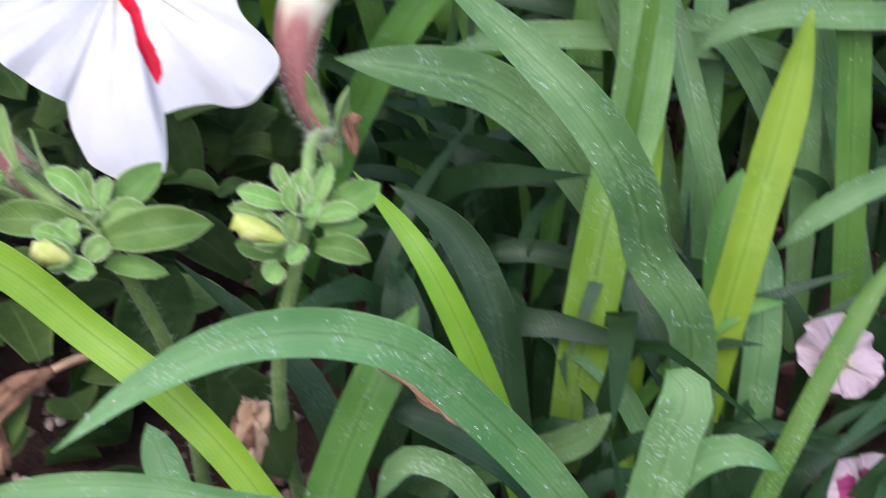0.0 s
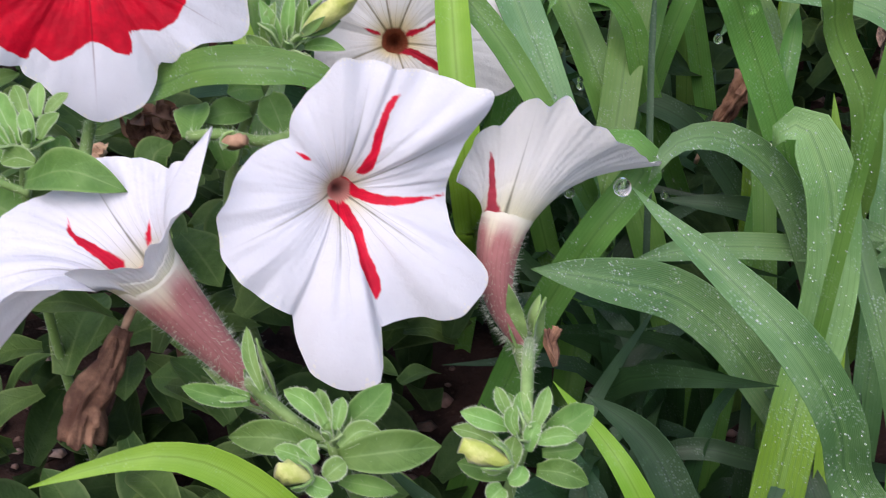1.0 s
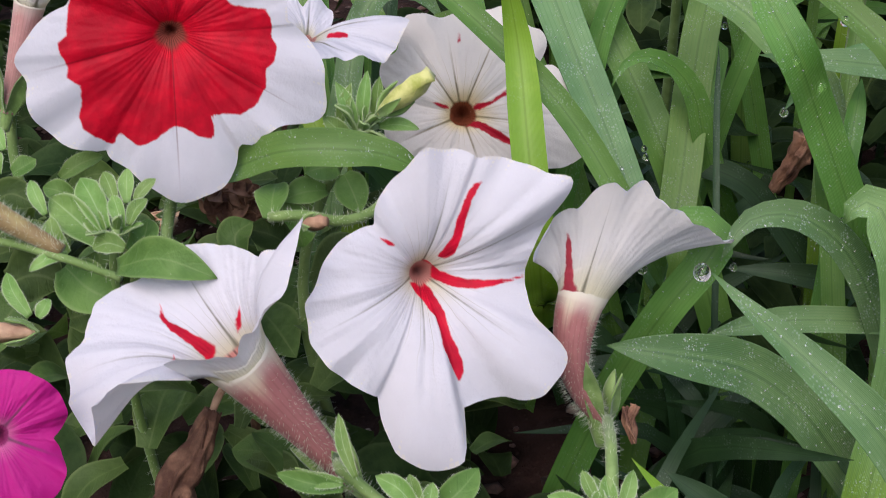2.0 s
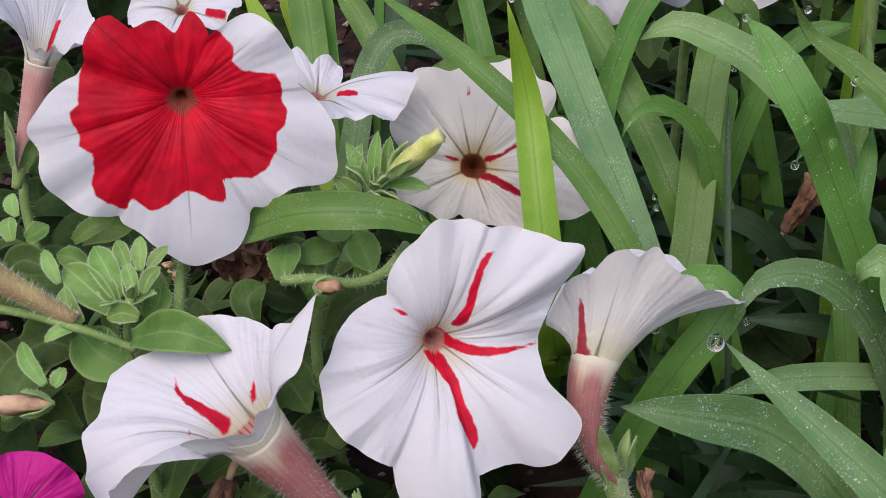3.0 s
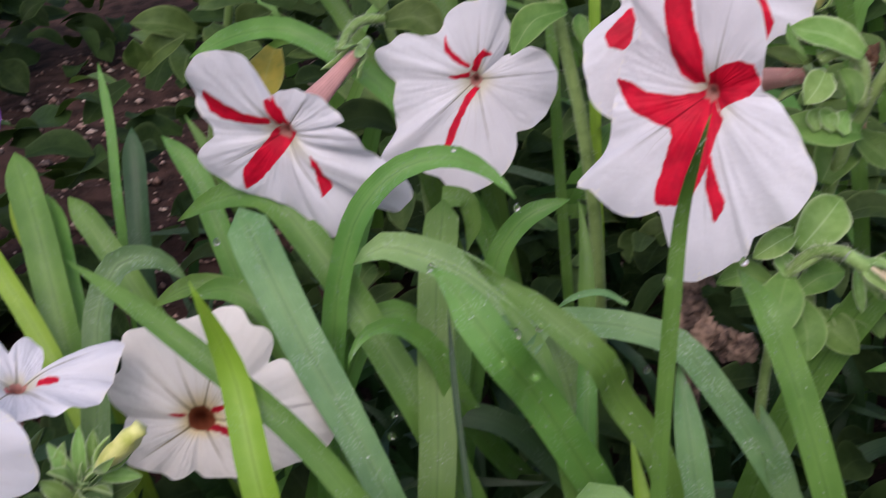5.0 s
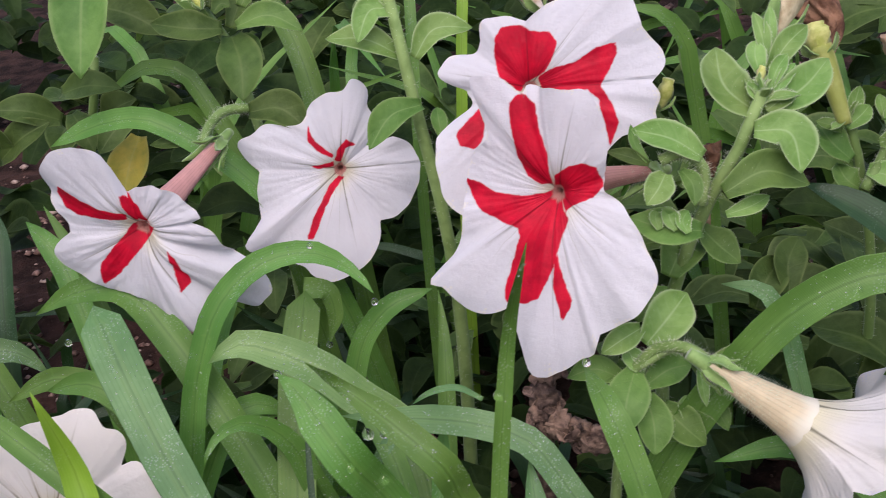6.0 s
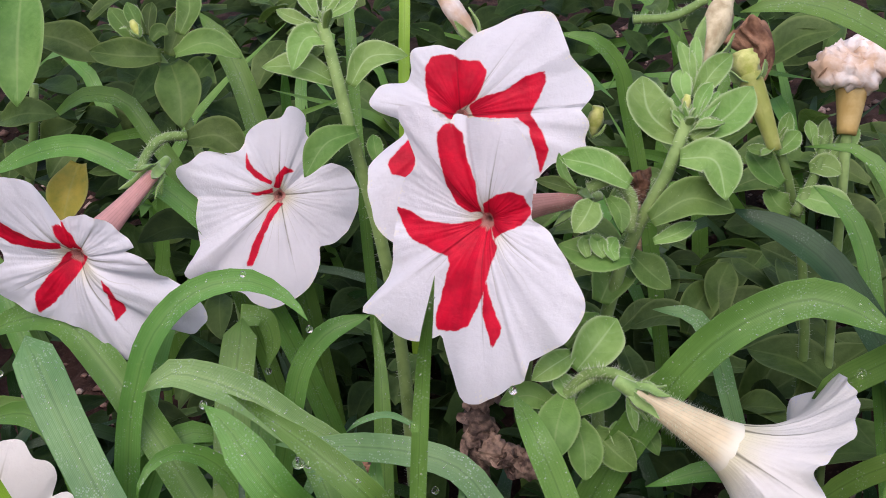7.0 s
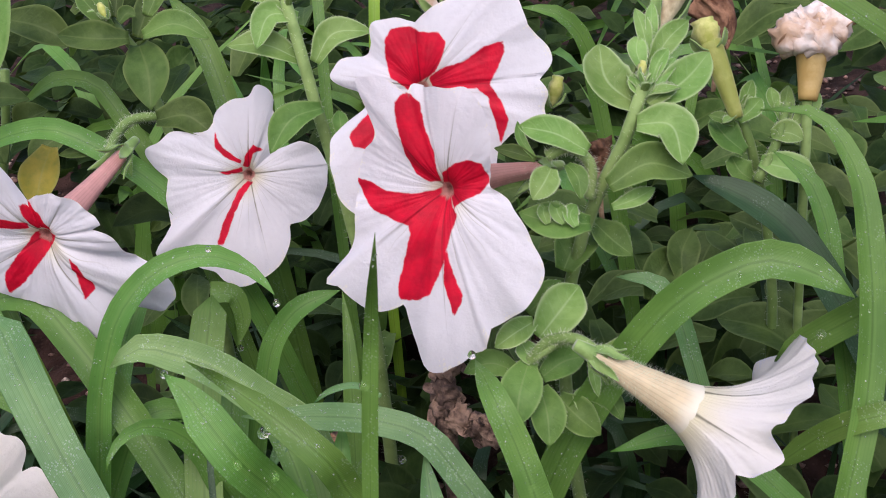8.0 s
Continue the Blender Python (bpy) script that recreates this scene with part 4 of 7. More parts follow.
        [[(13.2, 6.9), (8.2, 3.3), (3.3, 2.4), (0.1, 0.1), (0.2, 0), (6.8, 1.8), (13.2, 5)], [(0.1, -0.1), (5.5, -2.3), (11.5, -5.6), (15, -8.4), (14.8, -9.8), (9, -6.9), (3.8, -3.5), (0.4, -1.6)], [(-9.3, 3.9), (-3, 2), (-1.9, 0.9), (-4.5, 1.7)], [(-0.5, 23.4), (0.1, 22.9), (0, 20.1), (-0.8, 20)]],
        M_PETAL_BROWN, M_PETAL_BACK, M_TUBE_PINK, tube_len=0.034, mouth=0.0028, curl=16, seed=15, stamens=True, veins=(64, 100, 124, 204, 288, 352), ruffle=0.0016)
petunia("white petunia with red marks, side-on behind the red flower", (-0.1087, 0.3252, 0.164), (0.3515, -0.1506, 0.924), (0, 0, 1),
        [(22, 15.7, 1), (46.6, 9.2, 0), (61.5, 16, 1), (210.2, 14.5, 1), (273.6, 22.5, 1), (304.8, 25.9, 0), (329.4, 28.8, 1), (343.1, 6.9, 0)],
        [[(3, -4), (4.8, -6.7), (5.6, -9.3), (3.9, -10.1), (2.3, -7.9), (1.3, -4.8)], [(-1.4, -0.2), (-2, -0.2), (-2.5, 0.3), (-2.1, 1.4), (-1.4, 1.5), (-0.9, 1.1)]],
        M_PETAL, M_PETAL_BACK, M_TUBE_PINK, tube_len=0.034, mouth=0.0016, curl=25, seed=16, flare=80)
petunia("ruffled white petunia behind the red flower", (-0.1515, 0.3486, 0.1827), (0.1054, -0.527, 0.8433), (0, 0, 1),
        [(64.4, 13.2, 1), (146.5, 10.3, 1), (189.6, 15.4, 1), (279.6, 9.9, 1), (351.3, 17.8, 1)],
        [[(7.6, -2.8), (11.2, -4.4), (13.7, -6.3), (12.9, -7.9), (9.9, -6.8), (6.6, -4.7)]],
        M_PETAL, M_PETAL_BACK, M_TUBE_PINK, tube_len=0.034, mouth=0.0016, curl=25, seed=17, ruffle=0.003, flare=80)
petunia("cream petunia seen from the side, pale rose tube", (-0.1974, 0.3465, 0.1675), (0.2992, 0.2547, 0.9196), (0, 0, 1),
        [(16.1, 37.8, 1), (78.3, 20, 1), (141.8, 7.8, 1), (296.5, 21.6, 1), (338.1, 40.6, 1)],
        [[(0.8, -0.5), (6.8, -4.5), (11.7, -8.7), (10.6, -10.1), (5.6, -5.9), (0.7, -0.7)]],
        M_PETAL, M_PETAL_BACK, M_TUBE_ROSE, tube_len=0.034, mouth=0.004, curl=12, opening=14, seed=18, hairs=200, flare=50)
petunia("bright magenta petunia at the edge of the bed", (-0.1524, 0.1908, 0.1283), (0.4467, -0.7444, 0.4963), (0, 0, 1),
        [(2.5, 13.6, 1), (87.7, 12.4, 1), (178.5, 10.6, 1), (257, 16.2, 1), (304.7, 16, 1), (340.4, 10, 0)],
        [],
        M_PETAL_PINK, M_PETAL_PINK, M_TUBE_PINK, tube_len=0.034, mouth=0.0016, curl=25, seed=19, hairs=0, group="magenta petunia flowers", flare=86)
petunia("white petunia with four red stripes facing sideways", (-0.0313, 0.4076, 0.1937), (-0.408, -0.9127, -0.0215), (0, 0, 1),
        [(3.9, 25.9, 1), (10.5, 19.2, 0), (13.5, 24.1, 1), (28.1, 21.8, 1), (39, 21.3, 1), (54.9, 19.2, 1), (75.9, 15.8, 1), (98.2, 12.4, 0), (101.4, 27.8, 1), (112.5, 33.5, 1), (125, 36.7, 1), (142.2, 35.8, 1), (152.6, 31.6, 0), (157.9, 30.5, 1), (172.3, 24.1, 1), (180.2, 24, 0), (191.6, 32.4, 1), (201.4, 33.3, 1), (223.8, 27.7, 1), (235.3, 26.6, 1), (253.6, 24.4, 1), (282.2, 31.4, 1), (287.6, 38.1, 1), (294.5, 38.6, 1), (304.6, 39.4, 0), (311, 38, 1), (317, 46, 1), (324, 48, 1), (330, 48, 1), (336, 42, 1), (341, 31, 0)],
        [[(-23.3, 17.9), (-17.4, 13), (-11.6, 9.7), (-3.1, 6.9), (-3.5, 4.3), (-12.1, 5.1), (-19.7, 6.5), (-23.2, 9), (-25.4, 14.4)], [(-3.1, 13.9), (-1.8, 12.7), (1.4, 7.8), (3.6, 1.9), (-1.6, 2.8), (-3, 9.9)], [(-2.5, 1.7), (5.1, 0.7), (-1, -6.9), (-10.5, -15.8), (-17.2, -20), (-16.3, -12), (-8.4, -3.8)], [(10.9, -6.1), (13.2, -8.5), (15, -18.6), (11.7, -21.7), (10.4, -12.9)]],
        M_PETAL, M_PETAL_BACK, M_TUBE_ROSE, tube_len=0.034, mouth=0.0011, curl=16, seed=20, swell=0.005, bow=(0.012, 0.004, 0.01), veins=(0, 48, 120, 204, 300), flare=[(0, 86), (290, 86), (316, 106), (338, 106), (354, 86)], ruffle=0.0016, sepal=0.7)
petunia("white petunia with a thin red line and frayed lower edge", (0.0337, 0.4522, 0.184), (-0.0816, -0.9485, 0.306), (0, 0, 1),
        [(1.2, 29, 1), (24.8, 22.7, 1), (28.1, 17.5, 1), (34.2, 11.7, 0), (51.3, 22.6, 1), (59.9, 25.4, 1), (62.3, 29.7, 1), (68.6, 33, 1), (75.8, 32.8, 1), (79.5, 28.8, 1), (96.3, 27.6, 1), (110.1, 24.5, 1), (115.1, 22.5, 0), (123.7, 21.5, 1), (133.9, 25.1, 1), (140.6, 31, 1), (151.3, 34.3, 1), (156.6, 37.6, 1), (162, 37, 1), (174.3, 28.9, 0), (204.7, 33.5, 0), (208.3, 38.5, 1), (211.5, 44.8, 1), (216.9, 44.1, 1), (223.9, 39.3, 1), (242.4, 38.4, 1), (249.9, 40.7, 1), (258.1, 41.7, 1), (283.1, 34.3, 1), (293.4, 28.9, 1), (300.8, 23.6, 0), (316.3, 26.9, 1)],
        [[(-9.2, 16.9), (-8.5, 12.8), (-5.6, 9), (-1.5, 5.5), (-2.3, 4.1), (-7.4, 7.7), (-10.4, 11.7)], [(-1.8, 3.3), (0.3, 7.9), (4, 11.3), (7.1, 8.1), (3.5, 8.1), (0.2, 1.9)], [(-10.6, 2.6), (-1.8, 2.8), (-1.7, 1), (-8, 1.1)], [(-0.6, -1.7), (-4.9, -5.6), (-9.1, -12.1), (-12.4, -17.2), (-15.2, -24.1), (-13, -24.5), (-10.5, -20.4), (-7.2, -13.8), (-3.2, -8.1), (1.1, -3)]],
        M_PETAL, M_PETAL_BACK, M_TUBE_ROSE, tube_len=0.034, mouth=0.0011, curl=16, seed=21, swell=0.004, veins=(0, 80, 164, 216, 276), ruffle=0.0016, sepal=0.7)
petunia("white petunia with broad red bands in front of another", (0.0918, 0.3528, 0.2083), (-0.5075, -0.8322, 0.2233), (0, 0, 1),
        [(5.9, 14.5, 1), (24.9, 14.9, 0), (49.5, 23.2, 1), (70.1, 31.5, 1), (82.2, 31.3, 1), (96, 31, 0), (104.2, 32.3, 1), (108.8, 30.6, 1), (113.6, 36.7, 1), (122.2, 40.2, 1), (126.9, 41.1, 1), (131.7, 33.4, 1), (138.9, 26.1, 1), (157.6, 26.8, 1), (172.9, 26.8, 0), (194.9, 28.6, 1), (205.3, 31.3, 1), (213.2, 37, 1), (217.1, 47.6, 1), (222.2, 45.2, 1), (238, 44.6, 1), (250.6, 36.5, 0), (259.4, 46.7, 1), (264.4, 55, 1), (269.5, 55.7, 1), (273.2, 53.1, 1), (281.4, 49.5, 0), (286.8, 48.5, 1), (291.5, 42.6, 0), (314.7, 41.1, 1), (327, 37.4, 1), (334.7, 30.4, 1)],
        [[(-12.9, 26.8), (-9.9, 29.6), (-5.5, 26.6), (-4.3, 19.4), (-2.1, 13.1), (-1.6, 2.8), (-4.5, 2.2), (-8.5, 5.2), (-11, 11.1), (-12.5, 19.5)], [(-0.6, 5.8), (3.7, 8.9), (7.9, 9.8), (12, 8.6), (13.4, 2.9), (10.7, -0.5), (7, -2.5), (3.6, -5.5), (-1.2, 1)], [(-27.5, 3.3), (-22.9, 2.4), (-17.7, -0.5), (-8.8, -0.9), (-0.2, 0.6), (2.6, -4.9), (5.5, -7.5), (3.3, -15.1), (1.9, -21.6), (-0.1, -26.2), (-2.5, -31.4), (-7.8, -33), (-13.5, -33.3), (-13.9, -29.4), (-11.5, -20.2), (-10.1, -13.3), (-10.9, -11.1), (-15.1, -9.6), (-22, -5.8), (-25.5, -1.8)], [(1.9, -19.6), (3, -18.3), (4.8, -24.7), (7.6, -30.9), (7.2, -33), (4.6, -37.4), (3.8, -33.5), (1.5, -27.2)]],
        M_PETAL, M_PETAL_BACK, M_TUBE_ROSE, tube_len=0.034, mouth=0.0009, curl=16, seed=22, swell=0.005, hairs=300, bow=(0.017, -0.0074, -0.001), veins=(76, 128, 220, 272, 328), folds=[(287, 60, 2.5), (97, -60, 2)], ruffle=0.0016, sepal=0.7)
petunia("white petunia with broad red bands behind another bloom", (0.092, 0.3879, 0.2273), (-0.1535, -0.921, 0.3582), (0, 0, 1),
        [(5.2, 41.9, 1), (22.9, 37.8, 0), (41.8, 41.6, 1), (47.7, 39.8, 1), (54.9, 34.6, 1), (64, 29.1, 1), (88.2, 19.5, 0), (100.1, 21.9, 1), (112.5, 23.5, 1), (123.3, 24.4, 1), (133.1, 20, 1), (144.7, 19.9, 1), (153.9, 26.1, 1), (161, 27.6, 1), (169.6, 27.3, 1), (177.6, 18.9, 0), (193.6, 18.7, 1), (199.9, 27.5, 0), (203.3, 32.5, 1), (209.8, 35.2, 1), (220.9, 40.5, 0), (225.8, 42.8, 1), (237, 44.9, 1), (260.7, 42.3, 1), (287.7, 41.7, 1), (313.6, 31.5, 1), (325.9, 31.8, 1), (332.7, 36.4, 1), (337.5, 40.3, 1), (344, 39.2, 1), (350.8, 39.5, 1), (356.7, 37, 0)],
        [[(-9.6, 15.5), (-7.1, 18.7), (-0.7, 18.8), (1.6, 16.6), (7.3, 16.4), (9.9, 13.2), (8.5, 8.9), (5.8, 4.8), (1.3, 2.3), (-2.9, -1.3), (-4.6, 0), (-9.3, 4), (-9.7, 9.7)], [(2.8, 2.9), (7.8, 5.5), (15.4, 6.6), (21.1, 10.1), (27.3, 11.2), (27.6, 7.6), (25.4, 3.2), (22.1, -1.8), (25.5, -8.6), (26.4, -13.3), (22.7, -20.5), (21.2, -6), (18.2, -2.7), (9.1, -1.9), (3.8, -0.8)], [(-24.2, -12.5), (-19.7, -8.2), (-15.1, -4.5), (-14.7, -8.9), (-16.5, -15.9), (-19, -18), (-23.4, -16.1)]],
        M_PETAL, M_PETAL_BACK, M_TUBE_ROSE, tube_len=0.034, mouth=0.0009, curl=16, seed=23, swell=0.004, veins=(48, 88, 164, 220, 356), ruffle=0.0016, sepal=0.7)
petunia("white petunia seen from the side on a long cream tube", (0.1416, 0.3044, 0.1531), (0.7654, -0.2392, -0.5974), (0, 0, 1),
        [(61.4, 37.5, 1), (72.6, 35.5, 1), (99.9, 32.9, 1), (109.8, 32.6, 1), (131.3, 23.1, 0), (146, 27.3, 1), (158.2, 30, 1), (167, 27.7, 1), (174.8, 22.9, 0), (183.4, 28.5, 1), (276.2, 43.7, 1), (305.8, 65, 1)],
        [],
        M_PETAL, M_PETAL_BACK, M_TUBE_CREAM, tube_len=0.0285, mouth=0.006, curl=20, opening=20, seed=24, hairs=500, foot=0.0025, ruffle=0.0026, veins=(72, 96, 156), flare=[(0, 66), (90, 60), (140, 62), (180, 66), (270, 62)], sepal=0.5)
petunia("pale pink mottled petunia low between leaves", (0.0972, 0.225, 0.0421), (0.1005, -0.7035, 0.7035), (0, 0, 1),
        [(42.9, 9.2, 1), (106.8, 11.6, 1), (145.8, 11.3, 1), (224.6, 7, 1), (302.9, 8.5, 1)],
        [[(-2.2, -0.4), (-3.7, -0.2), (-4.8, 1.3), (-2.7, 4.1), (-0.9, 3.6), (-0.3, 2.3)]],
        M_PETAL_ROSE, M_PETAL_ROSE, M_TUBE_PINK, tube_len=0.034, mouth=0.0016, curl=25, seed=25, hairs=0, calyx=False, group="small mottled flowers", flare=86)
petunia("deep pink mottled petunia low between leaves", (0.1004, 0.2015, 0.0239), (0.1005, -0.7035, 0.7035), (0, 0, 1),
        [(28.1, 8.5, 1), (108.4, 6.1, 1), (167.6, 11.2, 1), (212.8, 7.1, 1), (323, 9.1, 1)],
        [[(-1.3, -1.6), (-3.4, -3.3), (-6.3, -2.9), (-6.6, 2), (-3.8, 2.8), (-1.5, 1.4)], [(-0.9, 1.2), (-1.1, 2.2), (0.1, 3.2), (3, 1.3), (2.5, -0.2), (1.4, -0.4)]],
        M_PETAL_ROSE, M_PETAL_ROSE, M_TUBE_PINK, tube_len=0.034, mouth=0.0016, curl=25, seed=26, hairs=0, calyx=False, group="small mottled flowers", flare=86)
petunia("violet petunia far back in the bed", (-0.2159, 0.6355, 0.1338), (0.1054, -0.8433, 0.527), (0, 0, 1),
        [(81.4, 17.6, 1), (149.4, 18, 1), (231.9, 18.4, 1), (292.8, 19.5, 1), (351.5, 20.3, 1)],
        [],
        M_PETAL_VIOLET, M_PETAL_VIOLET, M_TUBE_PINK, tube_len=0.034, mouth=0.0016, curl=25, seed=27, hairs=0, calyx=False, group="violet petunia flowers", flare=86)


# ---- the grass ----
tuft_a = thing("grass_tuft", "broad blue-green grass blades arching beside the white petunias", "grass", "grass tufts")
grass_blade(tuft_a, [(0.0610, 0.2083, 0.0030), (0.0559, 0.2038, 0.0526), (0.0524, 0.2035, 0.0743), (0.0421, 0.2024, 0.0910), (0.0373, 0.2004, 0.1081), (0.0279, 0.2019, 0.1240), (0.0128, 0.2114, 0.1365), (0.0020, 0.2219, 0.1422), (-0.0048, 0.2303, 0.1456)], 0.0106, M_BLUE, tip=0.36)
grass_blade(tuft_a, [(0.0694, 0.2596, 0.0030), (0.0464, 0.2566, 0.0579), (0.0356, 0.2571, 0.0742), (0.0223, 0.2578, 0.0913), (0.0100, 0.2567, 0.1012), (-0.0074, 0.2540, 0.1071), (-0.0252, 0.2541, 0.1099)], 0.0135, M_BLUE, tip=0.21)
grass_blade(tuft_a, [(0.0300, 0.2245, 0.0030), (0.0313, 0.2231, 0.0163), (0.0375, 0.2361, 0.0639), (0.0406, 0.2426, 0.0804), (0.0456, 0.2512, 0.0984), (0.0472, 0.2595, 0.1162), (0.0439, 0.2669, 0.1334), (0.0382, 0.2722, 0.1412), (0.0343, 0.2719, 0.1394), (0.0327, 0.2717, 0.1353)], 0.0131, M_TWO, tip=0.13)
grass_blade(tuft_a, [(0.0457, 0.2134, 0.0030), (0.0506, 0.2556, 0.0909), (0.0518, 0.2671, 0.1045), (0.0524, 0.2816, 0.1207), (0.0527, 0.2990, 0.1377)], 0.0054, M_LIME, tip=0.2)
grass_blade(tuft_a, [(0.0706, 0.2628, 0.0030), (0.0461, 0.2710, 0.1023), (0.0395, 0.2743, 0.1188), (0.0306, 0.2755, 0.1302), (0.0186, 0.2746, 0.1363), (0.0094, 0.2721, 0.1355), (0.0026, 0.2666, 0.1272)], 0.0087, M_BLUE, tip=0.2)
grass_blade(tuft_a, [(0.1274, 0.3108, 0.0030), (0.1135, 0.3026, 0.0421), (0.0902, 0.2915, 0.0898), (0.0577, 0.2776, 0.1020), (0.0416, 0.2727, 0.1060), (0.0178, 0.2685, 0.1083), (0.0003, 0.2639, 0.1070)], 0.0072, M_BLUE, tip=0.12)
grass_blade(tuft_a, [(0.0760, 0.2143, 0.0030), (0.0663, 0.2150, 0.0255), (0.0570, 0.2194, 0.0401), (0.0474, 0.2307, 0.0556), (0.0429, 0.2444, 0.0660)], 0.0096, M_GRASS_SHADE, tip=0.32)
grass_blade(tuft_a, [(0.0784, 0.2298, 0.0030), (0.0652, 0.2480, 0.0788), (0.0617, 0.2539, 0.0914), (0.0565, 0.2653, 0.1087), (0.0538, 0.2770, 0.1228)], 0.0066, M_BLUE, tip=0.18)
grass_blade(tuft_a, [(0.1125, 0.2974, 0.0030), (0.0871, 0.2835, 0.0770), (0.0795, 0.2805, 0.0909), (0.0706, 0.2816, 0.1019), (0.0629, 0.2883, 0.1032), (0.0594, 0.2960, 0.1060)], 0.0073, M_BLUE, tip=0.12)
grass_blade(tuft_a, [(0.1694, 0.2834, 0.0030), (0.1544, 0.2794, 0.0594), (0.1294, 0.2753, 0.1070), (0.0944, 0.2713, 0.1124), (0.0805, 0.2712, 0.1130), (0.0699, 0.2712, 0.1097), (0.0603, 0.2696, 0.1024)], 0.0073, M_BLUE, tip=0.12)
grass_blade(tuft_a, [(0.1779, 0.2663, 0.0030), (0.1641, 0.2589, 0.0496), (0.1410, 0.2492, 0.0862), (0.1087, 0.2373, 0.0902), (0.0931, 0.2335, 0.0850), (0.0846, 0.2317, 0.0791), (0.0775, 0.2303, 0.0721)], 0.0060, M_BLUE, tip=0.11)
grass_blade(tuft_a, [(0.0365, 0.2249, 0.0030), (0.0603, 0.2182, 0.0555), (0.0636, 0.2178, 0.0601), (0.0697, 0.2186, 0.0645), (0.0788, 0.2193, 0.0655)], 0.0039, M_GREEN, tip=0.14)
grass_blade(tuft_a, [(0.0672, 0.2219, 0.0030), (0.0671, 0.2326, 0.0556), (0.0671, 0.2372, 0.0661), (0.0696, 0.2434, 0.0753), (0.0728, 0.2505, 0.0823)], 0.0086, M_GREEN, tip=0.15)
grass_blade(tuft_a, [(0.0739, 0.2128, 0.0030), (0.0759, 0.2189, 0.0348), (0.0771, 0.2252, 0.0477), (0.0775, 0.2344, 0.0615), (0.0786, 0.2422, 0.0695)], 0.0090, M_BLUE, tip=0.17)
grass_blade(tuft_a, [(0.1063, 0.2590, 0.0030), (0.0916, 0.2563, 0.0185), (0.0671, 0.2545, 0.0425), (0.0328, 0.2535, 0.0525), (0.0223, 0.2545, 0.0544), (0.0121, 0.2553, 0.0525), (0.0086, 0.2568, 0.0494)], 0.0060, M_GRASS_SHADE, tip=0.1)
grass_blade(tuft_a, [(0.0614, 0.2085, 0.0030), (0.0489, 0.2166, 0.0277), (0.0412, 0.2240, 0.0379), (0.0317, 0.2304, 0.0433), (0.0232, 0.2386, 0.0410)], 0.0059, M_BLUE, tip=0.23)
tuft_b = thing("grass_tuft", "long lime-green grass blades rising between the flowers", "grass", "grass tufts")
grass_blade(tuft_b, [(0.0558, 0.2065, 0.0030), (0.0691, 0.2244, 0.0810), (0.0727, 0.2305, 0.0945), (0.0760, 0.2359, 0.1087), (0.0798, 0.2428, 0.1284)], 0.0097, M_LIME, tip=0.23)
grass_blade(tuft_b, [(0.0449, 0.3337, 0.0030), (0.0428, 0.3267, 0.0772), (0.0415, 0.3248, 0.1057), (0.0425, 0.3359, 0.1282), (0.0374, 0.3443, 0.1451), (0.0272, 0.3494, 0.1528), (0.0171, 0.3550, 0.1614), (0.0048, 0.3606, 0.1671), (-0.0065, 0.3644, 0.1695), (-0.0156, 0.3637, 0.1655)], [(0.0, 0.0077), (0.694, 0.011), (0.759, 0.0114), (0.827, 0.0114), (0.896, 0.0107), (0.953, 0.0084), (1.0, 0.001)], M_TWO)
grass_blade(tuft_b, [(0.0521, 0.2718, 0.0030), (0.0530, 0.2842, 0.0697), (0.0534, 0.2914, 0.0882), (0.0586, 0.2834, 0.1157), (0.0564, 0.2856, 0.1416), (0.0476, 0.2884, 0.1590), (0.0444, 0.2854, 0.1710), (0.0381, 0.2896, 0.1777), (0.0310, 0.2964, 0.1828), (0.0226, 0.3052, 0.1870), (0.0153, 0.2971, 0.2005)], [(0.0, 0.0058), (0.773, 0.0083), (0.818, 0.0077), (0.867, 0.0064), (0.924, 0.0034), (1.0, 0.0004)], M_GREEN)
grass_blade(tuft_b, [(-0.0427, 0.4198, 0.0030), (-0.0441, 0.2907, 0.1320), (-0.0456, 0.2973, 0.1439), (-0.0486, 0.3153, 0.1656), (-0.0536, 0.3146, 0.1947)], 0.0094, M_LIME, tip=0.2, base=0.95)
grass_blade(tuft_b, [(-0.0081, 0.4577, 0.0030), (-0.0213, 0.2976, 0.1296), (-0.0296, 0.3038, 0.1420), (-0.0387, 0.3092, 0.1531), (-0.0541, 0.3202, 0.1652), (-0.0735, 0.3363, 0.1768), (-0.0957, 0.3564, 0.1856)], 0.0072, M_GREEN, tip=0.18)
grass_blade(tuft_b, [(0.0007, 0.4629, 0.0030), (-0.0143, 0.3148, 0.1138), (-0.0193, 0.3243, 0.1254), (-0.0326, 0.3462, 0.1519), (-0.0443, 0.3719, 0.1747), (-0.0480, 0.3822, 0.1812)], [(0.0, 0.0074), (0.646, 0.0092), (0.701, 0.0102), (0.829, 0.0128), (0.956, 0.0142), (1.0, 0.0127)], M_BLUE, fold=0.12, base=0.8)
grass_blade(tuft_b, [(0.0061, 0.4487, 0.0030), (-0.0020, 0.3365, 0.0933), (0.0009, 0.3463, 0.1050), (0.0043, 0.3637, 0.1246), (0.0084, 0.3833, 0.1438), (0.0152, 0.4047, 0.1624)], [(0.0, 0.0092), (0.593, 0.0115), (0.657, 0.0119), (0.766, 0.0121), (0.88, 0.012), (1.0, 0.0116)], M_GREEN, fold=0.1, base=0.8)
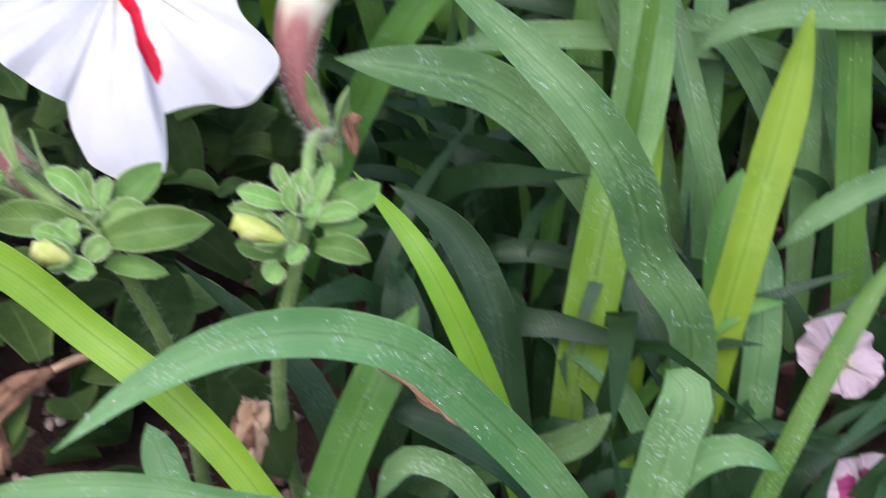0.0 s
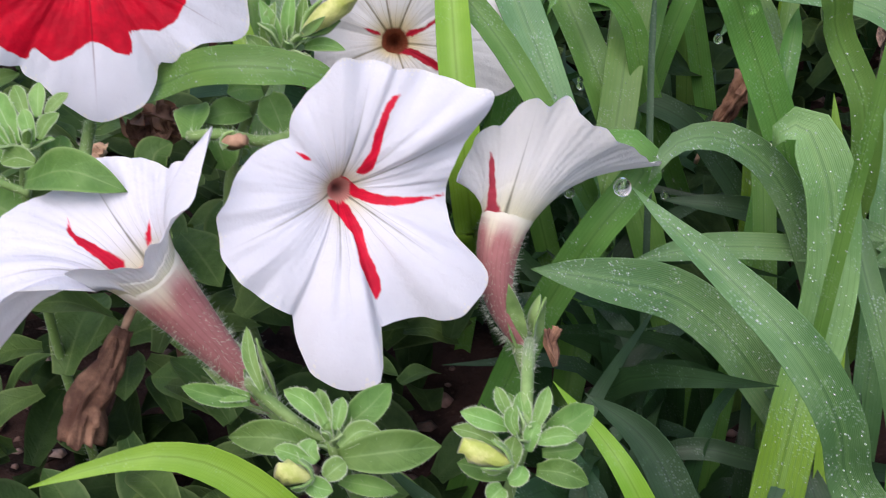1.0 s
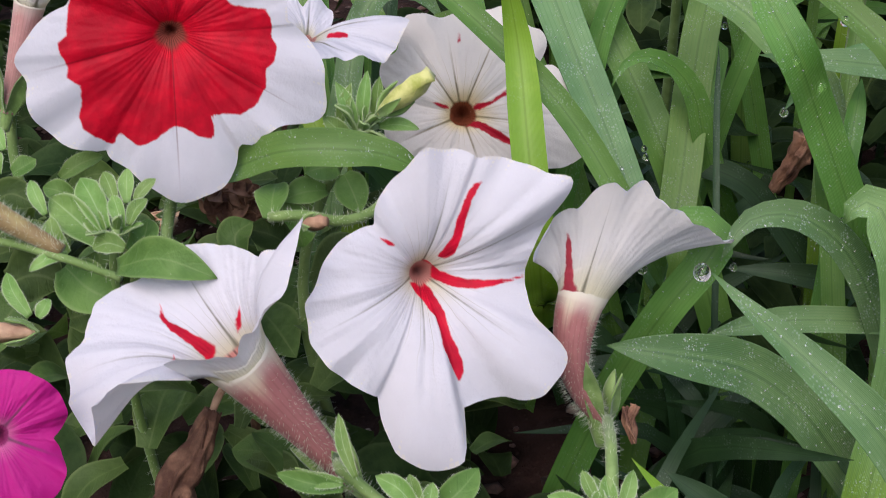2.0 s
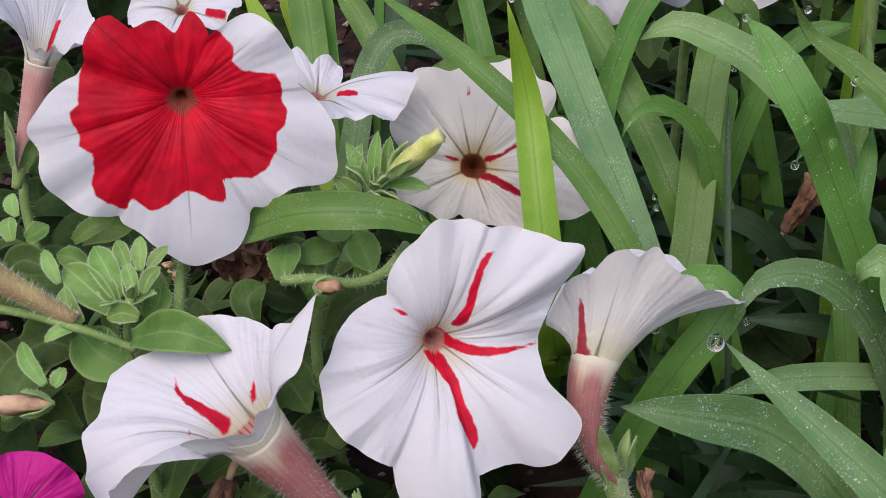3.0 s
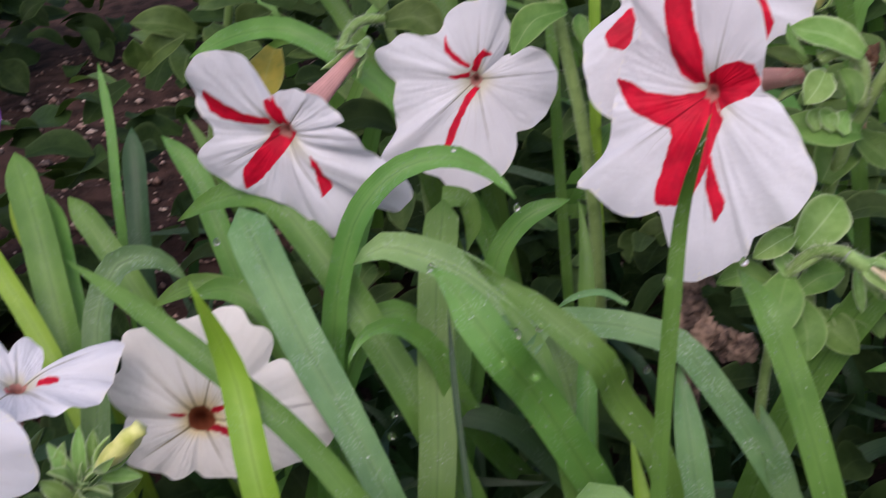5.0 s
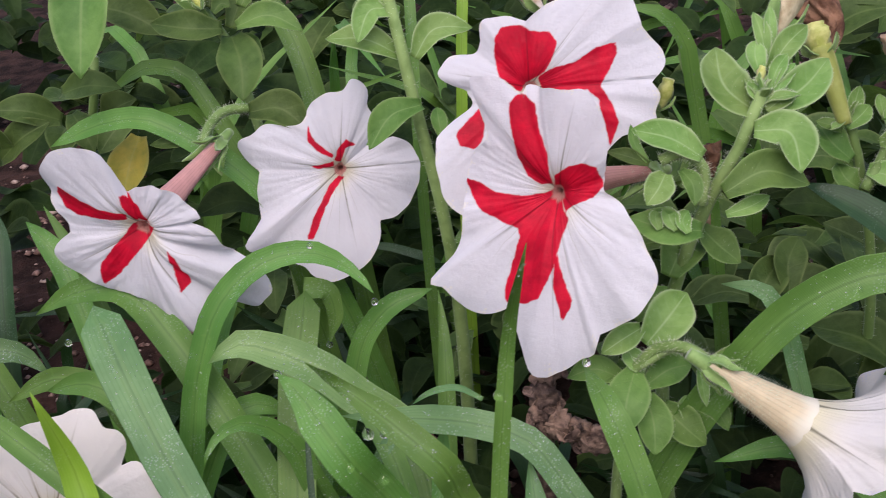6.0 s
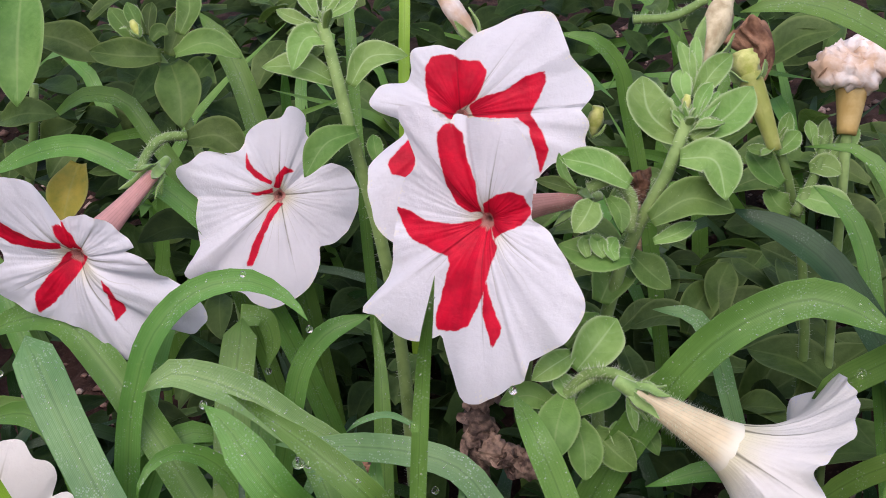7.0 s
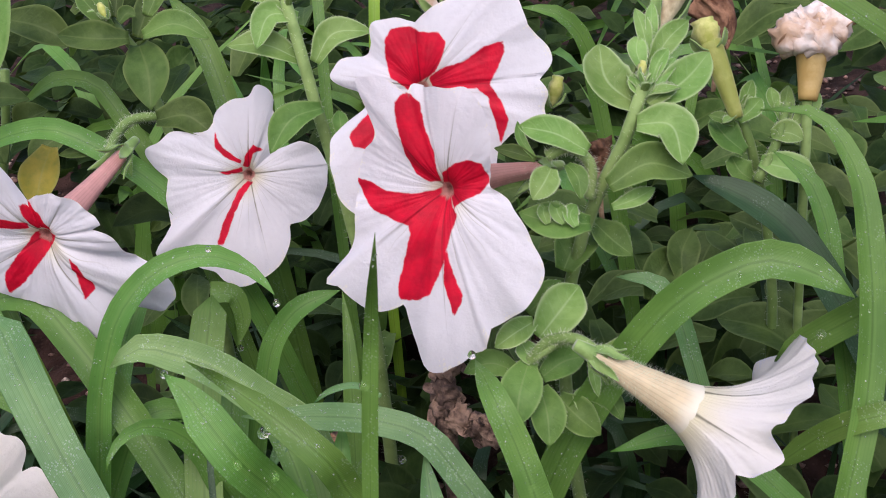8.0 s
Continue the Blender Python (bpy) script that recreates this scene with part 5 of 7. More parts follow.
grass_blade(tuft_b, [(0.0145, 0.4065, 0.1623), (0.0218, 0.4066, 0.1599), (0.0236, 0.4050, 0.1526), (0.0203, 0.4026, 0.1426)], [(0.0, 0.0075), (0.294, 0.0068), (0.589, 0.0057), (1.0, 0.001)], M_GREEN)
grass_blade(tuft_b, [(-0.0488, 0.3545, 0.0030), (-0.0285, 0.3714, 0.1261), (-0.0206, 0.3795, 0.1556), (-0.0111, 0.3848, 0.1732), (0.0035, 0.3880, 0.1833), (0.0203, 0.3883, 0.1838), (0.0314, 0.3865, 0.1761), (0.0364, 0.3784, 0.1717)], [(0.0, 0.0057), (0.531, 0.0082), (0.664, 0.0078), (0.751, 0.0084), (0.828, 0.0081), (0.898, 0.0071), (0.956, 0.0039), (1.0, 0.0007)], M_GREEN, tip=0.6)
grass_blade(tuft_b, [(0.0316, 0.3189, 0.0030), (-0.0078, 0.3668, 0.1224), (-0.0193, 0.3820, 0.1429), (-0.0294, 0.3954, 0.1582), (-0.0440, 0.4106, 0.1713), (-0.0597, 0.4163, 0.1695), (-0.0760, 0.4228, 0.1604)], 0.0115, M_GREEN, tip=0.18)
grass_blade(tuft_b, [(0.0461, 0.3420, 0.0030), (0.0442, 0.3150, 0.0866), (0.0431, 0.3007, 0.1188), (0.0375, 0.3008, 0.1334), (0.0291, 0.3015, 0.1532), (0.0216, 0.2968, 0.1699), (0.0156, 0.3025, 0.1798), (0.0120, 0.3071, 0.1857), (0.0073, 0.3109, 0.1902)], [(0.0, 0.0079), (0.862, 0.0113), (0.924, 0.0108), (0.964, 0.0065), (1.0, 0.0006)], M_GREEN, fold=0.15)
grass_blade(tuft_b, [(-0.0949, 0.3773, 0.0030), (-0.0300, 0.3835, 0.1162), (-0.0211, 0.3849, 0.1257), (-0.0092, 0.3857, 0.1304), (0.0035, 0.3857, 0.1291)], 0.0081, M_GREEN, tip=0.11)
grass_blade(tuft_b, [(0.0500, 0.4200, 0.0030), (0.0082, 0.3591, 0.1204), (0.0045, 0.3594, 0.1337), (-0.0028, 0.3592, 0.1429), (-0.0118, 0.3561, 0.1472), (-0.0198, 0.3488, 0.1440), (-0.0218, 0.3461, 0.1397)], 0.0082, M_GREEN, tip=0.3)
grass_blade(tuft_b, [(0.1263, 0.2608, 0.0030), (0.0790, 0.3092, 0.1397), (0.0713, 0.3178, 0.1503), (0.0577, 0.3250, 0.1545), (0.0456, 0.3311, 0.1545), (0.0330, 0.3376, 0.1532), (0.0209, 0.3442, 0.1519)], [(0.0, 0.0057), (0.676, 0.0081), (0.745, 0.0085), (0.816, 0.0085), (0.876, 0.0083), (0.939, 0.0055), (1.0, 0.0007)], M_BLUE, fold=0.12)
grass_blade(tuft_b, [(0.0625, 0.3434, 0.1497), (0.0556, 0.3461, 0.1534), (0.0472, 0.3485, 0.1516), (0.0421, 0.3504, 0.1474)], 0.0020, M_BLUE)
tuft_c = thing("grass_tuft", "narrow upright grass blades before the banded petunias", "grass", "grass tufts")
grass_blade(tuft_c, [(0.0373, 0.2413, 0.0030), (0.0533, 0.2544, 0.1901), (0.0559, 0.2572, 0.2054), (0.0586, 0.2598, 0.2202), (0.0618, 0.2466, 0.2490)], 0.0036, M_GREEN, tip=0.2, base=0.8)
grass_blade(tuft_c, [(0.1118, 0.2504, 0.0030), (0.0951, 0.2904, 0.1468), (0.0932, 0.2954, 0.1563), (0.0901, 0.3014, 0.1674), (0.0889, 0.3229, 0.1687)], 0.0086, M_GREEN, tip=0.17, base=0.9)
grass_blade(tuft_c, [(0.0409, 0.3313, 0.0030), (0.0511, 0.3596, 0.1117), (0.0542, 0.3697, 0.1328), (0.0569, 0.3808, 0.1512), (0.0577, 0.3908, 0.1623)], 0.0058, M_GREEN, tip=0.24)
grass_blade(tuft_c, [(0.0679, 0.2621, 0.0030), (0.0692, 0.2954, 0.1140), (0.0695, 0.3036, 0.1289), (0.0706, 0.3180, 0.1450)], 0.0089, M_BLUE, tip=0.18)
grass_blade(tuft_c, [(0.1001, 0.2607, 0.0030), (0.0932, 0.2926, 0.1096), (0.0917, 0.3002, 0.1234), (0.0912, 0.3106, 0.1320)], 0.0077, M_BLUE, tip=0.15)
grass_blade(tuft_c, [(-0.0047, 0.3881, 0.0030), (0.0267, 0.4038, 0.1264), (0.0317, 0.4070, 0.1385), (0.0422, 0.4086, 0.1490), (0.0574, 0.4087, 0.1531)], 0.0077, M_GREEN, tip=0.1)
tuft_d = thing("grass_tuft", "broad glossy grass blades arching at the side of the bed", "grass", "grass tufts")
grass_blade(tuft_d, [(0.0717, 0.3417, 0.0030), (0.1339, 0.3230, 0.1612), (0.1454, 0.3203, 0.1745), (0.1589, 0.3174, 0.1834), (0.1719, 0.3142, 0.1870), (0.1824, 0.3088, 0.1834), (0.1908, 0.3024, 0.1774)], 0.0110, M_GREEN, tip=0.09)
grass_blade(tuft_d, [(0.1461, 0.2503, 0.0030), (0.1795, 0.2811, 0.1288), (0.1898, 0.2918, 0.1527), (0.1976, 0.3079, 0.1866), (0.1986, 0.3208, 0.2080), (0.1923, 0.3322, 0.2200), (0.1803, 0.3405, 0.2202)], 0.0083, M_GREEN, tip=0.24)
grass_blade(tuft_d, [(0.2713, 0.2800, 0.0030), (0.2572, 0.2793, 0.1022), (0.2337, 0.2808, 0.1818), (0.2069, 0.2945, 0.1793), (0.1977, 0.3065, 0.1695), (0.1893, 0.3160, 0.1587), (0.1779, 0.3248, 0.1466)], 0.0090, M_GREEN, tip=0.05)
grass_blade(tuft_d, [(0.1734, 0.3200, 0.0030), (0.1584, 0.3408, 0.1415), (0.1558, 0.3450, 0.1559), (0.1510, 0.3506, 0.1659), (0.1403, 0.3561, 0.1674)], 0.0062, M_BLUE, tip=0.11)
grass_blade(tuft_d, [(0.2309, 0.2821, 0.0030), (0.1956, 0.3331, 0.1691), (0.1904, 0.3413, 0.1795), (0.1802, 0.3506, 0.1887), (0.1674, 0.3607, 0.1945)], 0.0105, M_GRASS_SHADE, tip=0.11)
grass_blade(tuft_d, [(0.2603, 0.3180, 0.0030), (0.2491, 0.3196, 0.1021), (0.2305, 0.3250, 0.2228), (0.2045, 0.3340, 0.2462), (0.1939, 0.3394, 0.2542), (0.1809, 0.3461, 0.2597), (0.1653, 0.3507, 0.2582)], 0.0079, M_GREEN, tip=0.08)
grass_blade(tuft_d, [(0.1725, 0.4283, 0.0030), (0.1592, 0.4363, 0.2027), (0.1572, 0.4381, 0.2171), (0.1487, 0.4390, 0.2279), (0.1367, 0.4422, 0.2312)], 0.0062, M_GREEN, tip=0.09)
grass_blade(tuft_d, [(0.2283, 0.2523, 0.0030), (0.1713, 0.2981, 0.1160), (0.1614, 0.3068, 0.1263), (0.1478, 0.3156, 0.1336), (0.1254, 0.3217, 0.1289)], 0.0073, M_GREEN, tip=0.15)
grass_blade(tuft_d, [(0.2541, 0.2853, 0.0030), (0.2401, 0.2834, 0.0833), (0.2167, 0.2828, 0.1474), (0.1867, 0.2884, 0.1475), (0.1787, 0.2976, 0.1372), (0.1686, 0.3039, 0.1252)], 0.0069, M_GREEN, tip=0.06)
grass_blade(tuft_d, [(0.1974, 0.2948, 0.0030), (0.2005, 0.3335, 0.1654), (0.2010, 0.3417, 0.1820), (0.1990, 0.3493, 0.1920), (0.1921, 0.3580, 0.1988)], 0.0067, M_GREEN, tip=0.1)
tuft_e = thing("grass_tuft", "distant grass blades at the back of the bed", "grass", "grass tufts")
grass_blade(tuft_e, [(0.0437, 0.4641, 0.0030), (0.0290, 0.5041, 0.1923), (0.0263, 0.5122, 0.2077), (0.0211, 0.5251, 0.2210), (0.0131, 0.5376, 0.2327)], 0.0095, M_GREEN, tip=0.1)
grass_blade(tuft_e, [(0.0586, 0.4581, 0.0030), (0.0686, 0.4959, 0.2086), (0.0704, 0.5035, 0.2242), (0.0723, 0.5171, 0.2407)], 0.0044, M_GREEN, tip=0.07)
grass_blade(tuft_e, [(0.0755, 0.4884, 0.0030), (0.0925, 0.5250, 0.2054), (0.0958, 0.5328, 0.2219), (0.0995, 0.5457, 0.2372)], 0.0046, M_LIME, tip=0.07)
grass_blade(tuft_e, [(0.0610, 0.4315, 0.0030), (-0.0191, 0.4591, 0.2025), (-0.0309, 0.4637, 0.2087), (-0.0478, 0.4708, 0.2072), (-0.0682, 0.4754, 0.2000)], 0.0085, M_GREEN, tip=0.08)
grass_blade(tuft_e, [(0.0348, 0.4534, 0.0030), (-0.0116, 0.4918, 0.2023), (-0.0182, 0.4978, 0.2126), (-0.0306, 0.5031, 0.2155), (-0.0495, 0.5096, 0.2056)], 0.0069, M_GREEN, tip=0.1)
grass_blade(tuft_e, [(-0.0052, 0.3512, 0.0030), (-0.0436, 0.3897, 0.1251), (-0.0490, 0.3957, 0.1358), (-0.0593, 0.4022, 0.1416), (-0.0765, 0.4112, 0.1371)], 0.0086, M_GREEN, tip=0.12)
grass_blade(tuft_e, [(-0.1198, 0.3919, 0.0030), (-0.1321, 0.4387, 0.0992), (-0.1360, 0.4547, 0.1180), (-0.1420, 0.4787, 0.1410), (-0.1512, 0.5071, 0.1616)], 0.0137, M_GREEN, tip=0.09, base=0.8)
grass_blade(tuft_e, [(-0.0961, 0.3743, 0.0030), (-0.1356, 0.4317, 0.1072), (-0.1440, 0.4447, 0.1205), (-0.1536, 0.4581, 0.1342), (-0.1667, 0.4785, 0.1504)], 0.0085, M_LIME, tip=0.16)
grass_blade(tuft_e, [(-0.1277, 0.3602, 0.0030), (-0.1129, 0.4079, 0.1165), (-0.1093, 0.4207, 0.1337), (-0.1003, 0.4289, 0.1449), (-0.0877, 0.4300, 0.1432), (-0.0788, 0.4288, 0.1329)], 0.0104, M_BLUE, tip=0.17, base=0.9)
grass_blade(tuft_e, [(-0.0030, 0.3576, 0.0030), (-0.0504, 0.4041, 0.1217), (-0.0584, 0.4126, 0.1329), (-0.0739, 0.4184, 0.1369), (-0.0928, 0.4205, 0.1297)], 0.0083, M_GREEN, tip=0.13)
grass_blade(tuft_e, [(-0.1199, 0.4657, 0.0030), (-0.1149, 0.5076, 0.1425), (-0.1136, 0.5187, 0.1630), (-0.1162, 0.5361, 0.1843)], 0.0042, M_GREEN, tip=0.12)
grass_blade(tuft_e, [(-0.1142, 0.4504, 0.0030), (-0.1081, 0.4991, 0.1272), (-0.1069, 0.5098, 0.1427), (-0.1067, 0.5231, 0.1588)], 0.0098, M_GRASS_SHADE, tip=0.1)
grass_blade(tuft_e, [(-0.0497, 0.4285, 0.0030), (-0.0744, 0.4801, 0.1350), (-0.0782, 0.4887, 0.1465), (-0.0839, 0.4953, 0.1544), (-0.0913, 0.5035, 0.1607)], 0.0099, M_GREEN, tip=0.13)
grass_blade(tuft_e, [(-0.0252, 0.3890, 0.0030), (-0.0573, 0.4287, 0.1667), (-0.0621, 0.4353, 0.1786), (-0.0695, 0.4461, 0.1898)], 0.0043, M_GREEN, tip=0.11)
grass_blade(tuft_e, [(-0.1084, 0.4173, 0.0030), (-0.1426, 0.4757, 0.1200), (-0.1494, 0.4881, 0.1327), (-0.1562, 0.5006, 0.1458)], 0.0084, M_LIME, tip=0.1)
grass_blade(tuft_e, [(-0.1207, 0.4047, 0.0030), (-0.1327, 0.4597, 0.1103), (-0.1358, 0.4750, 0.1275), (-0.1390, 0.4922, 0.1480)], 0.0124, M_GREEN, tip=0.09)
grass_blade(tuft_e, [(-0.0676, 0.4201, 0.0030), (-0.1134, 0.4703, 0.1251), (-0.1206, 0.4788, 0.1353), (-0.1309, 0.4917, 0.1456)], 0.0101, M_GREEN, tip=0.09)
tuft_f = thing("grass_tuft", "green grass between the clumps, some blades coloured dark for shade", "grass", "grass tufts")
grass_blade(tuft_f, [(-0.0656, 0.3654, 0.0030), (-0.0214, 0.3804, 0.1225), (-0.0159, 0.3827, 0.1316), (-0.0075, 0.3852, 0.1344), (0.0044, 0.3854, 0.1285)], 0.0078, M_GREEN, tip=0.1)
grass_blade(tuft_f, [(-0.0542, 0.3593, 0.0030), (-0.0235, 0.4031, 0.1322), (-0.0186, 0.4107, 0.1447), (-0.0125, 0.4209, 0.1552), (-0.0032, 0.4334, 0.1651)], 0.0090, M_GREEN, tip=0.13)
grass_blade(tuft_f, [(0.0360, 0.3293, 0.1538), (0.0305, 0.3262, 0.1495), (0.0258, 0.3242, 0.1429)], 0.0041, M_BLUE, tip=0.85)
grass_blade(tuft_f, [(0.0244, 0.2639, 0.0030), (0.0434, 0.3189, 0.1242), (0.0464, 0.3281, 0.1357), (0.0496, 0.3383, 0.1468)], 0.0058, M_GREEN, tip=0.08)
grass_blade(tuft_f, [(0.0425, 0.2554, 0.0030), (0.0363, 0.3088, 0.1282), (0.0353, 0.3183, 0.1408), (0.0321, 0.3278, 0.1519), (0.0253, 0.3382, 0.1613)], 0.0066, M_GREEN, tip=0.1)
grass_blade(tuft_f, [(0.0064, 0.2584, 0.0030), (0.0081, 0.3140, 0.1123), (0.0086, 0.3307, 0.1311), (0.0105, 0.3541, 0.1514)], 0.0020, M_GRASS_SHADE, tip=0.14)
grass_blade(tuft_f, [(0.0806, 0.3481, 0.0030), (0.0345, 0.3556, 0.0890), (0.0232, 0.3585, 0.1022), (0.0105, 0.3602, 0.1076), (-0.0118, 0.3630, 0.1087)], 0.0084, M_GRASS_SHADE, tip=0.14)
grass_blade(tuft_f, [(0.1370, 0.3347, 0.0030), (0.1234, 0.3290, 0.0216), (0.1007, 0.3222, 0.0653), (0.0689, 0.3142, 0.0834), (0.0493, 0.3118, 0.0922), (0.0308, 0.3108, 0.0971), (0.0118, 0.3122, 0.0984)], 0.0082, M_GRASS_SHADE, tip=0.21)
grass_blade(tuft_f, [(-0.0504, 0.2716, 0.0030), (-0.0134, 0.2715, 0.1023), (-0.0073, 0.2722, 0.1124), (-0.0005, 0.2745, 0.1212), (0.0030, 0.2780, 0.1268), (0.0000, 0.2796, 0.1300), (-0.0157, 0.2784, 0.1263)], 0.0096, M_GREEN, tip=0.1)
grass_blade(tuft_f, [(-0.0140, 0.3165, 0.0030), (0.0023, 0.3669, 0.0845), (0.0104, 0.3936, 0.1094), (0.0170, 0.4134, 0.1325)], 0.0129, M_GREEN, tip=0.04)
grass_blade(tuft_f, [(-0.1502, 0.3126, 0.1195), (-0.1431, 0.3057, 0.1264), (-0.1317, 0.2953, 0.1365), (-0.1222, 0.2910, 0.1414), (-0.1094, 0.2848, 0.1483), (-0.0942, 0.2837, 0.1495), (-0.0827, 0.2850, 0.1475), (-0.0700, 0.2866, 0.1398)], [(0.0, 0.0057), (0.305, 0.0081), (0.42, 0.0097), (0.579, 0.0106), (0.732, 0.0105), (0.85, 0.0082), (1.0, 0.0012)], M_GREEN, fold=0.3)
tuft_g = thing("grass_tuft", "near grass blades leaning over the young shoots", "grass", "grass tufts")
grass_blade(tuft_g, [(0.0492, 0.1683, 0.0030), (0.0149, 0.1650, 0.0722), (0.0045, 0.1652, 0.0853), (-0.0062, 0.1655, 0.0967), (-0.0195, 0.1642, 0.1023), (-0.0352, 0.1609, 0.1034), (-0.0505, 0.1544, 0.0997), (-0.0654, 0.1446, 0.0928)], 0.0089, M_BLUE, tip=0.31)
grass_blade(tuft_g, [(-0.0013, 0.1422, 0.0030), (-0.0318, 0.1538, 0.0690), (-0.0396, 0.1579, 0.0796), (-0.0505, 0.1630, 0.0901), (-0.0637, 0.1690, 0.0984), (-0.0781, 0.1712, 0.1127), (-0.0850, 0.1712, 0.1174), (-0.0929, 0.1699, 0.1201), (-0.1036, 0.1667, 0.1200), (-0.1161, 0.1624, 0.1181)], [(0.0, 0.0052), (0.773, 0.0074), (0.819, 0.0067), (0.865, 0.0052), (0.927, 0.0031), (1.0, 0.0006)], M_LIME)
grass_blade(tuft_g, [(0.0237, 0.1956, 0.0030), (0.0110, 0.1985, 0.0538), (0.0044, 0.2021, 0.0707), (-0.0053, 0.2088, 0.0884), (-0.0199, 0.2285, 0.0954)], 0.0068, M_LIME, tip=0.44)
grass_blade(tuft_g, [(0.0201, 0.2014, 0.0030), (0.0153, 0.2089, 0.0426), (0.0112, 0.2190, 0.0650), (0.0021, 0.2273, 0.0798), (-0.0120, 0.2318, 0.0895)], 0.0096, M_GRASS_SHADE, tip=0.3)
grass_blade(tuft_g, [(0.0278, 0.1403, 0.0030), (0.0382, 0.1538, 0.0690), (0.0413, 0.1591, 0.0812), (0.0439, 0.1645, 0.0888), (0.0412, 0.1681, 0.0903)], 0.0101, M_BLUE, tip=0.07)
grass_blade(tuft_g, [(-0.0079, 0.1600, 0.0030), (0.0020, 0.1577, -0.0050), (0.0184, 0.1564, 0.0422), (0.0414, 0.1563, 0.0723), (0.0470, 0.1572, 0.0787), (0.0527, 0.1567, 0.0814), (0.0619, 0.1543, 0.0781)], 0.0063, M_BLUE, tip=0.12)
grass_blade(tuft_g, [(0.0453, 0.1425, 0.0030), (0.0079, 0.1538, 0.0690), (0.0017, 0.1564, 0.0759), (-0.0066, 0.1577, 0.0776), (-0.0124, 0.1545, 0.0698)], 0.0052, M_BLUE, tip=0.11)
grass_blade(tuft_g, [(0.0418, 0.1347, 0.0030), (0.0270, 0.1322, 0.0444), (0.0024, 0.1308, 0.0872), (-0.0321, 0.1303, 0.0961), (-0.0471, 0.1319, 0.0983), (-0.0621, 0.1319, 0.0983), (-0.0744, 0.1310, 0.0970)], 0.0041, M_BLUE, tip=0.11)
grass_blade(tuft_g, [(0.0741, 0.1689, 0.0030), (0.0639, 0.1685, -0.0157), (0.0470, 0.1706, 0.0188), (0.0232, 0.1751, 0.0471), (0.0136, 0.1785, 0.0570), (0.0019, 0.1823, 0.0622), (-0.0147, 0.1872, 0.0639)], 0.0094, M_GRASS_SHADE, tip=0.16)
grass_blade(tuft_g, [(-0.0361, 0.1599, 0.0030), (-0.0237, 0.1716, 0.0509), (-0.0189, 0.1777, 0.0627), (-0.0119, 0.1850, 0.0761), (-0.0051, 0.1955, 0.0838)], 0.0101, M_GREEN, tip=0.19)
grass_blade(tuft_g, [(0.0508, 0.1596, 0.0030), (0.0689, 0.1742, 0.0630), (0.0740, 0.1794, 0.0735), (0.0801, 0.1852, 0.0849), (0.0909, 0.1949, 0.0999)], 0.0049, M_GREEN, tip=0.21)
grass_blade(tuft_g, [(-0.0349, 0.2150, 0.0030), (-0.0236, 0.2074, -0.0084), (-0.0049, 0.1973, 0.0265), (0.0212, 0.1849, 0.0521), (0.0279, 0.1827, 0.0576), (0.0349, 0.1825, 0.0659)], 0.0071, M_BLUE, tip=0.1)
grass_blade(tuft_g, [(-0.0357, 0.1430, 0.0030), (-0.0517, 0.1641, 0.0576), (-0.0550, 0.1693, 0.0648), (-0.0591, 0.1761, 0.0690)], 0.0078, M_BLUE, tip=0.12)

water_drop((-0.0069, 0.2297, 0.1460), 0.002, 1.1)
water_drop((-0.0403, 0.3772, 0.1740), 0.0016, 1.1)
water_drop((0.0364, 0.3784, 0.1687), 0.0012, 1.1)
water_drop((0.0858, 0.3062, 0.1809), 0.0012, 1.1)
water_drop((0.0073, 0.3109, 0.1902), 0.0011, 1.1)
water_drop((0.0275, 0.3241, 0.1581), 0.0017, 1.1)
water_drop((0.0247, 0.3190, 0.1446), 0.0013, 1.1)
water_drop((-0.0161, 0.2709, 0.1224), 0.0015, 1.1)
water_drop((0.0200, 0.4102, 0.1374), 0.0012, 1.1)
water_drop((-0.0072, 0.2748, 0.1276), 0.0012, 1.1)
water_drop((0.0102, 0.2906, 0.1114), 0.0011, 1.1)
water_drop((0.0733, 0.2434, 0.0649), 0.0012, 1.1)
water_drop((0.0195, 0.3779, 0.1916), 0.001, 1.1)
water_drop((0.0651, 0.3343, 0.1323), 0.0012, 1.1)
water_drop((0.0278, 0.3328, 0.1534), 0.0014, 1.1)
water_drop((-0.0104, 0.3504, 0.1187), 0.0011, 1.1)
water_drop((-0.0545, 0.3679, 0.1778), 0.0011, 1.1)
water_drop((-0.0040, 0.3764, 0.1627), 0.001, 1.1)
water_drop((-0.0114, 0.3314, 0.1249), 0.0011, 1.1)
water_drop((0.0214, 0.2959, 0.1688), 0.0013, 1.05)
water_drop((0.0333, 0.2762, 0.1334), 0.0012, 1.05)
water_drop((0.0498, 0.2863, 0.0774), 0.0012, 1.05)
water_drop((0.0112, 0.2581, 0.1044), 0.0009, 1.05)
water_drop((-0.0189, 0.3229, 0.1249), 0.0009, 1.05)
water_drop((0.0295, 0.3003, 0.1601), 0.0015, 1.05)
water_drop((-0.0279, 0.5344, 0.0639), 0.0012, 1.05)
water_drop((0.0552, 0.2572, 0.2091), 0.0012, 1.05)
water_drop((0.1869, 0.3136, 0.1604), 0.0015, 1.05)
water_drop((0.1944, 0.3046, 0.1652), 0.0013, 1.05)
water_drop((0.1631, 0.3140, 0.1838), 0.0011, 1.05)
water_drop((0.1967, 0.3048, 0.1711), 0.0013, 1.05)
water_drop((0.2021, 0.3390, 0.1787), 0.0010, 1.05)
water_drop((0.0313, 0.2914, 0.1805), 0.0013, 1.05)
